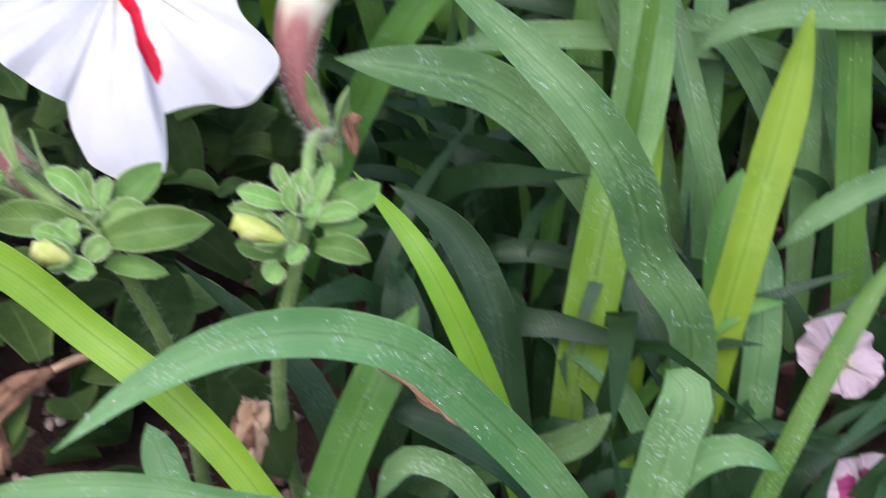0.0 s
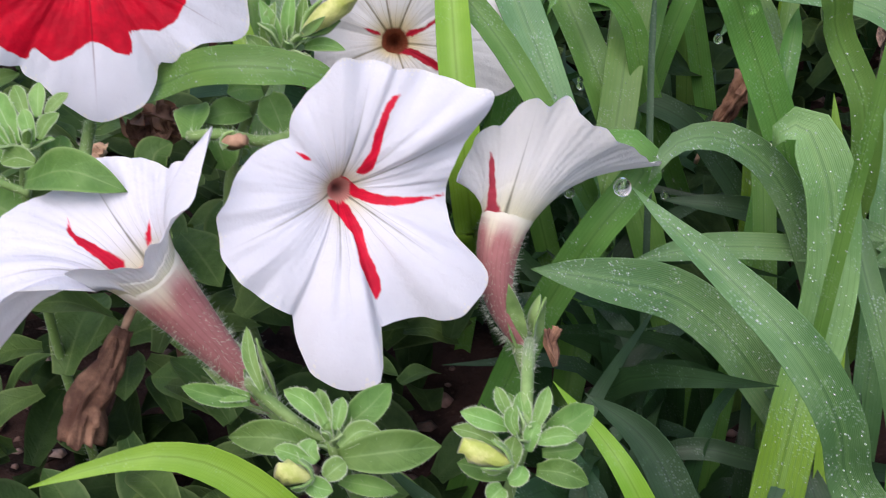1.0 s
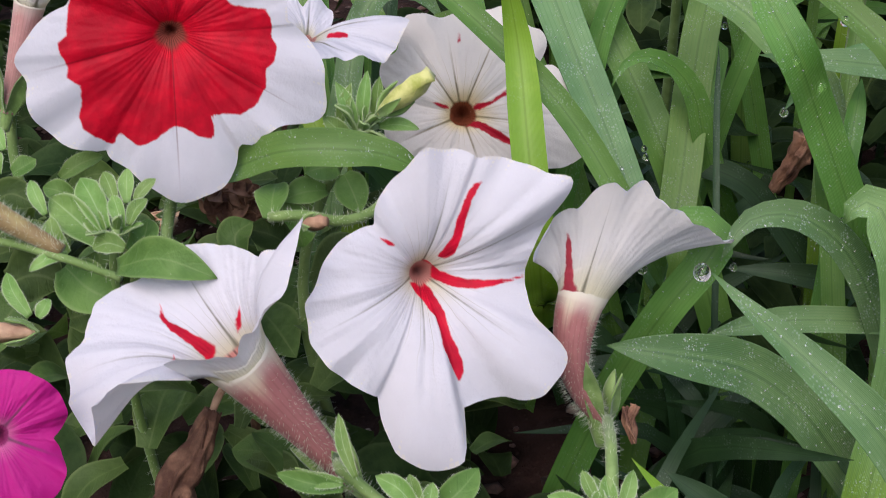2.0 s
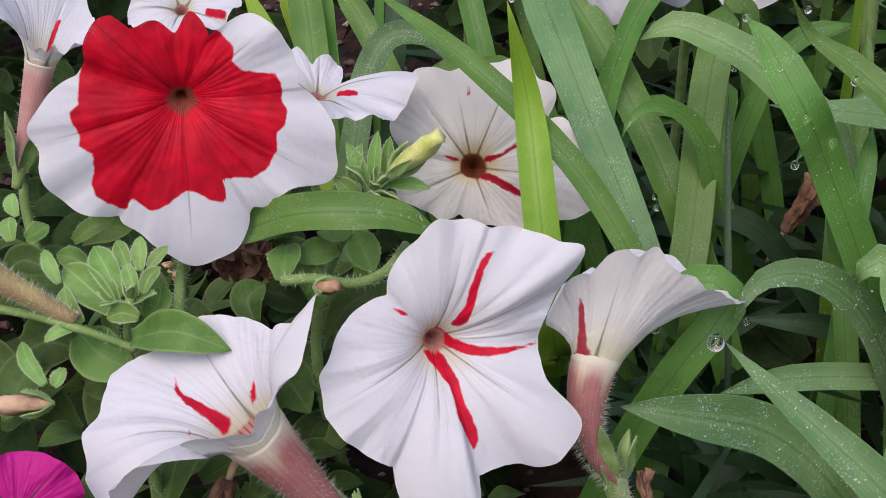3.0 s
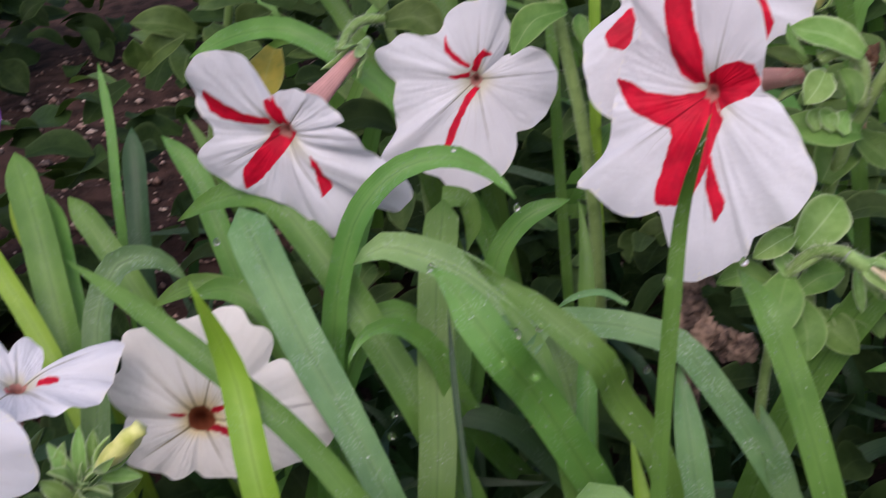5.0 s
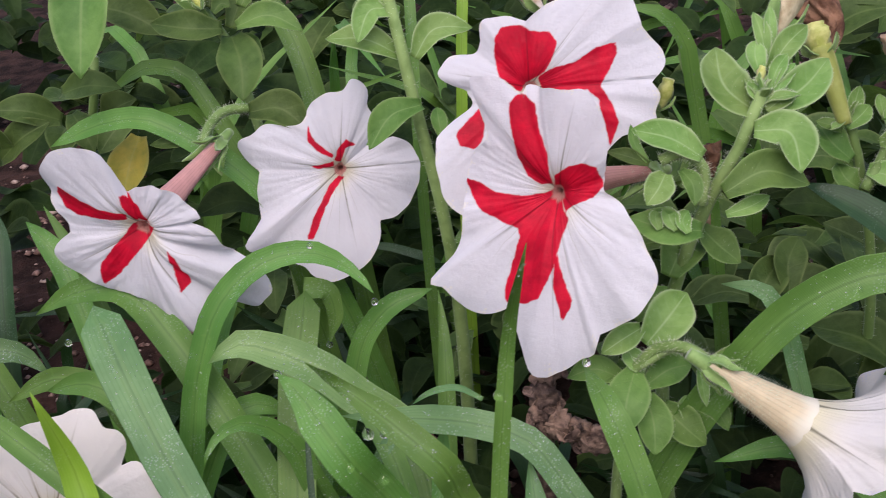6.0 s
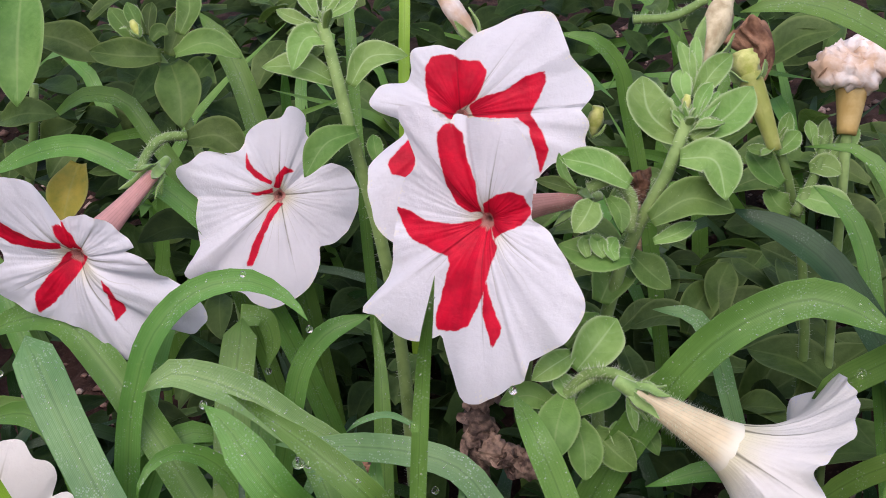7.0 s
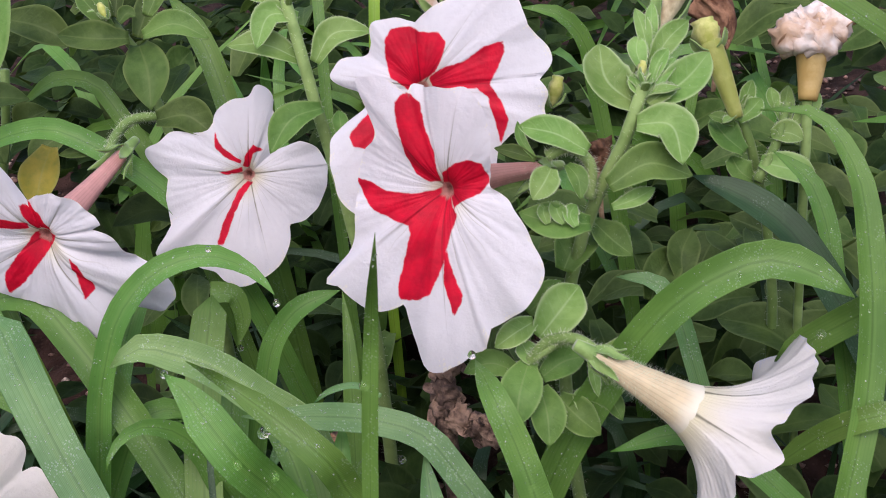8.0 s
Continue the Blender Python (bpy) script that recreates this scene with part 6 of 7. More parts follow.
water_drop((0.1830, 0.3095, 0.1854), 0.0010, 1.05)


# ---- petunia shoots, leaves and withered blooms ----
shoot_a = shoot("downy petunia shoot with a yellow bud below a white bloom", [(-0.0574, 0.2057, 0.0000), (-0.0586, 0.1907, 0.0842), (-0.0618, 0.1879, 0.0986), (-0.0652, 0.1870, 0.1106)], 0.0017, rosette=5, seed=1, size=0.008, stem_hairs=140)
leaf(shoot_a, [(-0.0676, 0.1861, 0.1094), (-0.0753, 0.1852, 0.1122), (-0.0855, 0.1867, 0.1109)], 0.0070, M_LEAF)
leaf(shoot_a, [(-0.0630, 0.1837, 0.1088), (-0.0528, 0.1832, 0.1113), (-0.0429, 0.1870, 0.1100)], 0.0084, M_LEAF)
leaf(shoot_a, [(-0.0660, 0.1885, 0.1133), (-0.0701, 0.1908, 0.1170), (-0.0751, 0.1937, 0.1176)], 0.0045, M_LEAF_PALE)
leaf(shoot_a, [(-0.0636, 0.1905, 0.1103), (-0.0580, 0.1931, 0.1142), (-0.0540, 0.1989, 0.1160)], 0.0066, M_LEAF)
leaf(shoot_a, [(-0.0656, 0.1880, 0.1123), (-0.0667, 0.1903, 0.1154), (-0.0681, 0.1948, 0.1174)], 0.0037, M_LEAF_PALE)
leaf(shoot_a, [(-0.0640, 0.1881, 0.1123), (-0.0635, 0.1902, 0.1149), (-0.0632, 0.1937, 0.1163)], 0.0033, M_LEAF_PALE)
leaf(shoot_a, [(-0.0630, 0.1849, 0.1107), (-0.0587, 0.1868, 0.1134), (-0.0546, 0.1875, 0.1121)], 0.0042, M_LEAF_PALE)
leaf(shoot_a, [(-0.0669, 0.1816, 0.1097), (-0.0688, 0.1826, 0.1112), (-0.0679, 0.1852, 0.1122)], 0.0042, M_LEAF_PALE)
leaf(shoot_a, [(-0.0652, 0.1793, 0.1075), (-0.0629, 0.1806, 0.1092), (-0.0614, 0.1822, 0.1093)], 0.0046, M_LEAF_PALE)
leaf(shoot_a, [(-0.0685, 0.1815, 0.1097), (-0.0720, 0.1818, 0.1113), (-0.0757, 0.1832, 0.1113)], 0.0037, M_LEAF_PALE)
leaf(shoot_a, [(-0.0787, 0.1912, 0.1192), (-0.0812, 0.1945, 0.1239), (-0.0833, 0.2018, 0.1273)], 0.0029, M_LEAF_PALE)
leaf(shoot_a, [(-0.0812, 0.1905, 0.1183), (-0.0857, 0.1896, 0.1194), (-0.0906, 0.1911, 0.1193)], 0.0033, M_LEAF_PALE)
leaf(shoot_a, [(-0.0812, 0.1899, 0.1173), (-0.0878, 0.1889, 0.1193), (-0.0953, 0.1917, 0.1194)], 0.0042, M_LEAF)
leaf(shoot_a, [(-0.0632, 0.1830, 0.1038), (-0.0562, 0.1811, 0.1041), (-0.0513, 0.1818, 0.1022)], 0.0042, M_LEAF)
leaf(shoot_a, [(-0.0692, 0.1796, 0.1066), (-0.0668, 0.1780, 0.1064), (-0.0636, 0.1782, 0.1052)], 0.0042, M_LEAF_PALE)
flower_bud(shoot_a, (-0.0680, 0.1784, 0.1083), (-0.0742, 0.1773, 0.1110), 0.0023)
stalk(shoot_a, [(-0.0656, 0.1880, 0.1085), (-0.0730, 0.1925, 0.1104), (-0.0793, 0.1963, 0.1131), (-0.0888, 0.2210, 0.0989)], 0.0014, 0.0014, 90)
shoot_b = shoot("downy petunia shoot with a pale yellow bud", [(-0.0349, 0.2086, 0.0000), (-0.0334, 0.1936, 0.0777), (-0.0296, 0.1919, 0.0934), (-0.0262, 0.1933, 0.1085)], 0.0017, rosette=5, seed=2, size=0.008, stem_hairs=140)
leaf(shoot_b, [(-0.0298, 0.1937, 0.1096), (-0.0344, 0.1936, 0.1116), (-0.0397, 0.1958, 0.1117)], 0.0043, M_LEAF_PALE)
leaf(shoot_b, [(-0.0309, 0.1916, 0.1062), (-0.0364, 0.1923, 0.1090), (-0.0414, 0.1943, 0.1088)], 0.0038, M_LEAF_PALE)
leaf(shoot_b, [(-0.0229, 0.1956, 0.1061), (-0.0174, 0.1969, 0.1088), (-0.0123, 0.2014, 0.1097)], 0.0064, M_LEAF)
leaf(shoot_b, [(-0.0241, 0.1911, 0.1084), (-0.0196, 0.1914, 0.1098), (-0.0159, 0.1923, 0.1089)], 0.0038, M_LEAF_PALE)
leaf(shoot_b, [(-0.0240, 0.1874, 0.1042), (-0.0193, 0.1861, 0.1049), (-0.0136, 0.1857, 0.1025)], 0.0055, M_LEAF)
leaf(shoot_b, [(-0.0264, 0.1937, 0.1091), (-0.0270, 0.1961, 0.1122), (-0.0277, 0.2001, 0.1139)], 0.0036, M_LEAF_PALE)
leaf(shoot_b, [(-0.0247, 0.1938, 0.1091), (-0.0230, 0.1966, 0.1127), (-0.0218, 0.2014, 0.1145)], 0.0033, M_LEAF_PALE)
leaf(shoot_b, [(-0.0293, 0.1947, 0.1111), (-0.0311, 0.1966, 0.1138), (-0.0325, 0.2000, 0.1152)], 0.0028, M_LEAF_PALE)
leaf(shoot_b, [(-0.0291, 0.1855, 0.1057), (-0.0291, 0.1875, 0.1082), (-0.0285, 0.1911, 0.1096)], 0.0042, M_LEAF_PALE)
leaf(shoot_b, [(-0.0296, 0.1843, 0.1037), (-0.0277, 0.1846, 0.1046), (-0.0267, 0.1871, 0.1055)], 0.0037, M_LEAF_PALE)
leaf(shoot_b, [(-0.0296, 0.1887, 0.1013), (-0.0353, 0.1885, 0.1033), (-0.0401, 0.1902, 0.1030)], 0.0050, M_LEAF)
leaf(shoot_b, [(-0.0307, 0.1852, 0.1014), (-0.0318, 0.1838, 0.1012), (-0.0335, 0.1827, 0.0998)], 0.0045, M_LEAF_PALE)
leaf(shoot_b, [(-0.0229, 0.1915, 0.1051), (-0.0184, 0.1913, 0.1061), (-0.0146, 0.1929, 0.1057)], 0.0043, M_LEAF)
leaf(shoot_b, [(-0.0257, 0.1899, 0.1067), (-0.0252, 0.1920, 0.1093), (-0.0236, 0.1952, 0.1104)], 0.0033, M_LEAF_PALE)
leaf(shoot_b, [(-0.0281, 0.1915, 0.1096), (-0.0293, 0.1931, 0.1119), (-0.0285, 0.1967, 0.1134)], 0.0029, M_LEAF_PALE)
flower_bud(shoot_b, (-0.0296, 0.1854, 0.1075), (-0.0391, 0.1859, 0.1113), 0.0024)
stalk(shoot_b, [(-0.0262, 0.1933, 0.1085), (-0.0262, 0.2000, 0.1134), (-0.0254, 0.2366, 0.1005)], 0.0014, 0.0014, 90)
shoot_c = shoot("downy petunia shoot with a drooping half-closed flower", [(-0.1924, 0.2668, 0.0000), (-0.1833, 0.2518, 0.1411), (-0.1605, 0.2472, 0.1388), (-0.1411, 0.2415, 0.1353)], 0.0013, rosette=0, seed=3, size=0.015, stem_hairs=140)
shoot_d = shoot("tuft of young downy petunia leaves", [(-0.1481, 0.2682, 0.0000), (-0.1477, 0.2532, 0.1267), (-0.1466, 0.2527, 0.1356), (-0.1448, 0.2534, 0.1425)], 0.0014, rosette=5, seed=4, size=0.008, stem_hairs=140)
leaf(shoot_c, [(-0.1410, 0.2404, 0.1391), (-0.1270, 0.2340, 0.1452), (-0.1148, 0.2325, 0.1412)], 0.0098, M_LEAF, fold=0.3)
leaf(shoot_d, [(-0.1494, 0.2537, 0.1379), (-0.1571, 0.2569, 0.1441), (-0.1640, 0.2622, 0.1462)], 0.0088, M_LEAF_PALE)
leaf(shoot_d, [(-0.1484, 0.2555, 0.1409), (-0.1523, 0.2599, 0.1472), (-0.1568, 0.2657, 0.1498)], 0.0073, M_LEAF_PALE)
leaf(shoot_d, [(-0.1461, 0.2590, 0.1464), (-0.1482, 0.2619, 0.1504), (-0.1504, 0.2652, 0.1518)], 0.0040, M_LEAF_PALE)
leaf(shoot_d, [(-0.1433, 0.2592, 0.1463), (-0.1437, 0.2622, 0.1502), (-0.1446, 0.2665, 0.1522)], 0.0040, M_LEAF_PALE)
leaf(shoot_d, [(-0.1414, 0.2597, 0.1468), (-0.1390, 0.2617, 0.1493), (-0.1371, 0.2647, 0.1503)], 0.0033, M_LEAF_PALE)
leaf(shoot_d, [(-0.1434, 0.2535, 0.1425), (-0.1447, 0.2559, 0.1459), (-0.1470, 0.2601, 0.1480)], 0.0040, M_LEAF_PALE)
leaf(shoot_d, [(-0.1418, 0.2540, 0.1430), (-0.1402, 0.2566, 0.1462), (-0.1383, 0.2600, 0.1472)], 0.0037, M_LEAF_PALE)
leaf(shoot_d, [(-0.1487, 0.2546, 0.1393), (-0.1516, 0.2569, 0.1428), (-0.1539, 0.2604, 0.1444)], 0.0048, M_LEAF_PALE)
leaf(shoot_d, [(-0.1420, 0.2494, 0.1391), (-0.1459, 0.2491, 0.1406), (-0.1498, 0.2486, 0.1393)], 0.0054, M_LEAF_PALE)
leaf(shoot_d, [(-0.1561, 0.2484, 0.1381), (-0.1597, 0.2507, 0.1419), (-0.1619, 0.2555, 0.1442)], 0.0048, M_LEAF_PALE)
leaf(shoot_d, [(-0.1561, 0.2483, 0.1378), (-0.1607, 0.2453, 0.1378), (-0.1647, 0.2440, 0.1355)], 0.0033, M_LEAF_PALE)
leaf(shoot_d, [(-0.1632, 0.2561, 0.1446), (-0.1657, 0.2585, 0.1484), (-0.1685, 0.2628, 0.1506)], 0.0037, M_LEAF_PALE)
leaf(shoot_d, [(-0.1668, 0.2433, 0.1231), (-0.1712, 0.2464, 0.1280), (-0.1745, 0.2517, 0.1304)], 0.0044, M_LEAF_PALE)
leaf(shoot_d, [(-0.1438, 0.2566, 0.1338), (-0.1406, 0.2587, 0.1367), (-0.1405, 0.2640, 0.1393)], 0.0078, M_LEAF)
leaf(shoot_d, [(-0.1619, 0.2576, 0.1288), (-0.1530, 0.2511, 0.1256), (-0.1462, 0.2513, 0.1222)], 0.0132, M_LEAF)
leaf(shoot_d, [(-0.1647, 0.2433, 0.1226), (-0.1634, 0.2447, 0.1245), (-0.1630, 0.2474, 0.1256)], 0.0037, M_LEAF_PALE)
leaf(shoot_d, [(-0.1793, 0.2760, 0.1461), (-0.1762, 0.2768, 0.1475), (-0.1738, 0.2795, 0.1484)], 0.0055, M_LEAF)
leaf(shoot_d, [(-0.1830, 0.2754, 0.1458), (-0.1840, 0.2778, 0.1489), (-0.1848, 0.2806, 0.1502)], 0.0050, M_LEAF_PALE)
leaf(shoot_d, [(-0.1815, 0.2788, 0.1514), (-0.1831, 0.2806, 0.1541), (-0.1839, 0.2836, 0.1557)], 0.0039, M_LEAF_PALE)
leaf(shoot_d, [(-0.1716, 0.2868, 0.1392), (-0.1661, 0.2890, 0.1425), (-0.1608, 0.2929, 0.1431)], 0.0056, M_LEAF)
leaf(shoot_d, [(-0.1601, 0.2687, 0.1419), (-0.1650, 0.2693, 0.1444), (-0.1694, 0.2707, 0.1446)], 0.0057, M_LEAF)
leaf(shoot_d, [(-0.1775, 0.2567, 0.1241), (-0.1699, 0.2574, 0.1263), (-0.1631, 0.2578, 0.1234)], 0.0152, M_LEAF_SHADE)
leaf(shoot_d, [(-0.1845, 0.2714, 0.1390), (-0.1799, 0.2728, 0.1415), (-0.1727, 0.2723, 0.1384)], 0.0085, M_LEAF_SHADE)
leaf(shoot_d, [(-0.1617, 0.2536, 0.1158), (-0.1556, 0.2540, 0.1173), (-0.1504, 0.2557, 0.1161)], 0.0115, M_LEAF_SHADE)
leaf(shoot_d, [(-0.1204, 0.2715, 0.1230), (-0.1221, 0.2756, 0.1283), (-0.1183, 0.2802, 0.1299)], 0.0090, M_LEAF_SHADE)
rod("fading_tube", [(-0.1571, 0.2478, 0.1391), (-0.1673, 0.2497, 0.1444), (-0.1782, 0.2518, 0.1501)], 0.0017, 0.0036, M_TUBE_OCHRE, shoot_c, 14, 12, "fading ochre flower tube")
down([(-0.1571, 0.2478, 0.1391), (-0.1673, 0.2497, 0.1444), (-0.1782, 0.2518, 0.1501)], (0.0017, 0.0036), shoot_c, 260, 0.0018, 31)
flower_bud(shoot_d, (-0.1613, 0.2334, 0.1250), (-0.1737, 0.2282, 0.1284), 0.0024, M_STRAW)
stalk(shoot_d, [(-0.1430, 0.2773, 0.1173), (-0.1445, 0.2860, 0.1226), (-0.1449, 0.2949, 0.1281)], 0.0017, 0.0017, 90)
stalk(shoot_d, [(-0.2062, 0.3331, 0.1055), (-0.2106, 0.3418, 0.1214), (-0.2092, 0.3446, 0.1361), (-0.2038, 0.3421, 0.1489)], 0.0017, 0.0017, 90)
shoot_e = shoot("petunia shoot with a closed yellow bud", [(-0.1055, 0.3140, 0.0000), (-0.1032, 0.2990, 0.1274), (-0.0976, 0.2998, 0.1377), (-0.0899, 0.3009, 0.1484)], 0.0018, rosette=10, seed=5, size=0.012, stem_hairs=140)
leaf(shoot_e, [(-0.0909, 0.3022, 0.1469), (-0.0898, 0.3034, 0.1561), (-0.0890, 0.3066, 0.1621)], 0.0040, M_LEAF_PALE)
leaf(shoot_e, [(-0.0925, 0.3021, 0.1470), (-0.0948, 0.3023, 0.1549), (-0.0975, 0.3044, 0.1599)], 0.0043, M_LEAF_PALE)
leaf(shoot_e, [(-0.0863, 0.3030, 0.1473), (-0.0805, 0.3007, 0.1489), (-0.0749, 0.3000, 0.1479)], 0.0040, M_LEAF_PALE)
leaf(shoot_e, [(-0.0871, 0.3033, 0.1480), (-0.0863, 0.3039, 0.1557), (-0.0857, 0.3061, 0.1606)], 0.0040, M_LEAF_PALE)
leaf(shoot_e, [(-0.0940, 0.2997, 0.1430), (-0.0973, 0.2988, 0.1486), (-0.1009, 0.2994, 0.1519)], 0.0052, M_LEAF_PALE)
leaf(shoot_e, [(-0.0971, 0.2964, 0.1378), (-0.1012, 0.2933, 0.1394), (-0.1055, 0.2915, 0.1389)], 0.0092, M_LEAF)
leaf(shoot_e, [(-0.0956, 0.2957, 0.1364), (-0.0929, 0.2908, 0.1340), (-0.0904, 0.2874, 0.1289)], 0.0092, M_LEAF)
leaf(shoot_e, [(-0.1002, 0.2931, 0.1327), (-0.1058, 0.2894, 0.1340), (-0.1116, 0.2872, 0.1326)], 0.0077, M_LEAF)
leaf(shoot_e, [(-0.0971, 0.3018, 0.1472), (-0.0950, 0.3023, 0.1547), (-0.0933, 0.3046, 0.1594)], 0.0037, M_LEAF_PALE)
flower_bud(shoot_e, (-0.0855, 0.2992, 0.1527), (-0.0711, 0.2984, 0.1646), 0.0029)
stalk(shoot_e, [(-0.0816, 0.2936, 0.1340), (-0.0866, 0.2825, 0.1318), (-0.0943, 0.2744, 0.1334), (-0.1024, 0.2718, 0.1364), (-0.1118, 0.2734, 0.1349)], 0.0015, 0.0015, 160)
flower_bud(shoot_e, (-0.1021, 0.2690, 0.1354), (-0.0956, 0.2664, 0.1377), 0.0019, M_STRAW)
leaf(shoot_e, [(-0.1129, 0.2776, 0.1323), (-0.1130, 0.2835, 0.1355), (-0.1136, 0.2910, 0.1357)], 0.0091, M_LEAF)
leaf(shoot_e, [(-0.1106, 0.2890, 0.1315), (-0.1086, 0.2874, 0.1263), (-0.1070, 0.2874, 0.1180)], 0.0108, M_LEAF)
leaf(shoot_e, [(-0.1091, 0.2830, 0.1208), (-0.1150, 0.2829, 0.1246), (-0.1213, 0.2843, 0.1254)], 0.0092, M_LEAF_DEEP_SHADE)
shoot_f = shoot("stout downy petunia shoot with young leaves and a bud", [(0.1302, 0.3697, 0.0000), (0.1326, 0.3547, 0.1904), (0.1384, 0.3505, 0.2060), (0.1459, 0.3494, 0.2192), (0.1497, 0.3496, 0.2296)], 0.0023, rosette=6, seed=6, size=0.008, stem_hairs=320)
flower_bud(shoot_f, (0.1499, 0.3522, 0.2316), (0.1516, 0.3549, 0.2352), 0.0013)
leaf(shoot_f, [(0.1493, 0.3513, 0.2228), (0.1414, 0.3557, 0.2302), (0.1428, 0.3681, 0.2381)], 0.0132, M_LEAF_PALE)
leaf(shoot_f, [(0.1505, 0.3512, 0.2231), (0.1617, 0.3515, 0.2281), (0.1733, 0.3599, 0.2327)], 0.0110, M_LEAF_PALE)
leaf(shoot_f, [(0.1551, 0.3585, 0.2321), (0.1614, 0.3614, 0.2381), (0.1698, 0.3669, 0.2410)], 0.0073, M_LEAF_PALE)
leaf(shoot_f, [(0.1549, 0.3600, 0.2350), (0.1550, 0.3645, 0.2417), (0.1553, 0.3714, 0.2458)], 0.0048, M_LEAF_PALE)
leaf(shoot_f, [(0.1569, 0.3617, 0.2367), (0.1581, 0.3659, 0.2429), (0.1606, 0.3718, 0.2465)], 0.0039, M_LEAF_PALE)
leaf(shoot_f, [(0.1516, 0.3559, 0.2326), (0.1511, 0.3588, 0.2369), (0.1532, 0.3635, 0.2399)], 0.0060, M_LEAF_PALE)
leaf(shoot_f, [(0.1505, 0.3496, 0.2265), (0.1486, 0.3516, 0.2295), (0.1489, 0.3554, 0.2317)], 0.0055, M_LEAF_PALE)
leaf(shoot_f, [(0.1526, 0.3519, 0.2295), (0.1559, 0.3546, 0.2340), (0.1605, 0.3587, 0.2364)], 0.0046, M_LEAF_PALE)
leaf(shoot_f, [(0.1539, 0.3510, 0.2279), (0.1574, 0.3530, 0.2318), (0.1620, 0.3569, 0.2340)], 0.0038, M_LEAF_PALE)
leaf(shoot_f, [(0.1504, 0.3486, 0.2246), (0.1548, 0.3490, 0.2269), (0.1601, 0.3513, 0.2276)], 0.0050, M_LEAF_PALE)
leaf(shoot_f, [(0.1463, 0.3468, 0.2199), (0.1545, 0.3428, 0.2198), (0.1555, 0.3355, 0.2102)], 0.0122, M_LEAF_PALE)
leaf(shoot_f, [(0.1355, 0.3410, 0.2053), (0.1473, 0.3408, 0.2100), (0.1595, 0.3388, 0.2047)], 0.0113, M_LEAF)
leaf(shoot_f, [(0.1321, 0.3489, 0.2135), (0.1245, 0.3515, 0.2191), (0.1145, 0.3584, 0.2211)], 0.0098, M_LEAF_PALE)
leaf(shoot_f, [(0.1169, 0.3510, 0.2137), (0.1143, 0.3540, 0.2183), (0.1149, 0.3601, 0.2220)], 0.0029, M_LEAF)
leaf(shoot_f, [(0.1172, 0.3507, 0.2131), (0.1111, 0.3520, 0.2161), (0.1065, 0.3556, 0.2169)], 0.0043, M_LEAF_SHADE)
leaf(shoot_f, [(0.1205, 0.3461, 0.2116), (0.1165, 0.3415, 0.2090), (0.1130, 0.3402, 0.2058)], 0.0084, M_LEAF_PALE)
leaf(shoot_f, [(0.1256, 0.3484, 0.2109), (0.1273, 0.3434, 0.2083), (0.1268, 0.3400, 0.2033)], 0.0055, M_LEAF)
leaf(shoot_f, [(0.1300, 0.3436, 0.1933), (0.1191, 0.3433, 0.1960), (0.1107, 0.3501, 0.1980)], 0.0107, M_LEAF)
leaf(shoot_f, [(0.1219, 0.3415, 0.1959), (0.1206, 0.3434, 0.1988), (0.1213, 0.3471, 0.2010)], 0.0051, M_LEAF_PALE)
leaf(shoot_f, [(0.1361, 0.3409, 0.1985), (0.1425, 0.3399, 0.2003), (0.1497, 0.3430, 0.2012)], 0.0051, M_LEAF_PALE)
leaf(shoot_f, [(0.1172, 0.3424, 0.1964), (0.1167, 0.3443, 0.1992), (0.1179, 0.3469, 0.2005)], 0.0038, M_LEAF_PALE)
leaf(shoot_f, [(0.1249, 0.3405, 0.1948), (0.1240, 0.3425, 0.1977), (0.1267, 0.3455, 0.1994)], 0.0046, M_LEAF_PALE)
stalk(shoot_f, [(0.1321, 0.3498, 0.1984), (0.1327, 0.3508, 0.2095), (0.1271, 0.3509, 0.2152), (0.1207, 0.3518, 0.2130)], 0.0018, 0.0018, 200)
shoot_g = shoot("petunia shoot with broad leaves below the banded flowers", [(0.1011, 0.3486, 0.0000), (0.1024, 0.3336, 0.1404), (0.1058, 0.3329, 0.1581), (0.1149, 0.3281, 0.1665)], 0.0019, rosette=0, seed=7, size=0.015, stem_hairs=140)
stalk(shoot_g, [(0.1058, 0.3329, 0.1581), (0.1128, 0.3294, 0.1661), (0.1201, 0.3233, 0.1672), (0.1233, 0.3203, 0.1646)], 0.0018, 0.0018, 220)
leaf(shoot_g, [(0.1101, 0.3353, 0.1640), (0.1172, 0.3376, 0.1698), (0.1257, 0.3448, 0.1732)], 0.0133, M_LEAF_PALE)
leaf(shoot_g, [(0.1090, 0.3423, 0.1687), (0.1155, 0.3437, 0.1728), (0.1210, 0.3479, 0.1744)], 0.0074, M_LEAF)
leaf(shoot_g, [(0.1097, 0.3376, 0.1685), (0.1025, 0.3342, 0.1676), (0.0965, 0.3338, 0.1645)], 0.0078, M_LEAF_PALE)
leaf(shoot_g, [(0.1053, 0.3310, 0.1587), (0.1002, 0.3224, 0.1545), (0.0975, 0.3178, 0.1471)], 0.0124, M_LEAF)
leaf(shoot_g, [(0.1078, 0.3292, 0.1512), (0.1073, 0.3201, 0.1466), (0.1061, 0.3158, 0.1397)], 0.0107, M_LEAF)
leaf(shoot_g, [(0.1092, 0.3328, 0.1520), (0.1163, 0.3334, 0.1555), (0.1235, 0.3351, 0.1548)], 0.0092, M_LEAF)
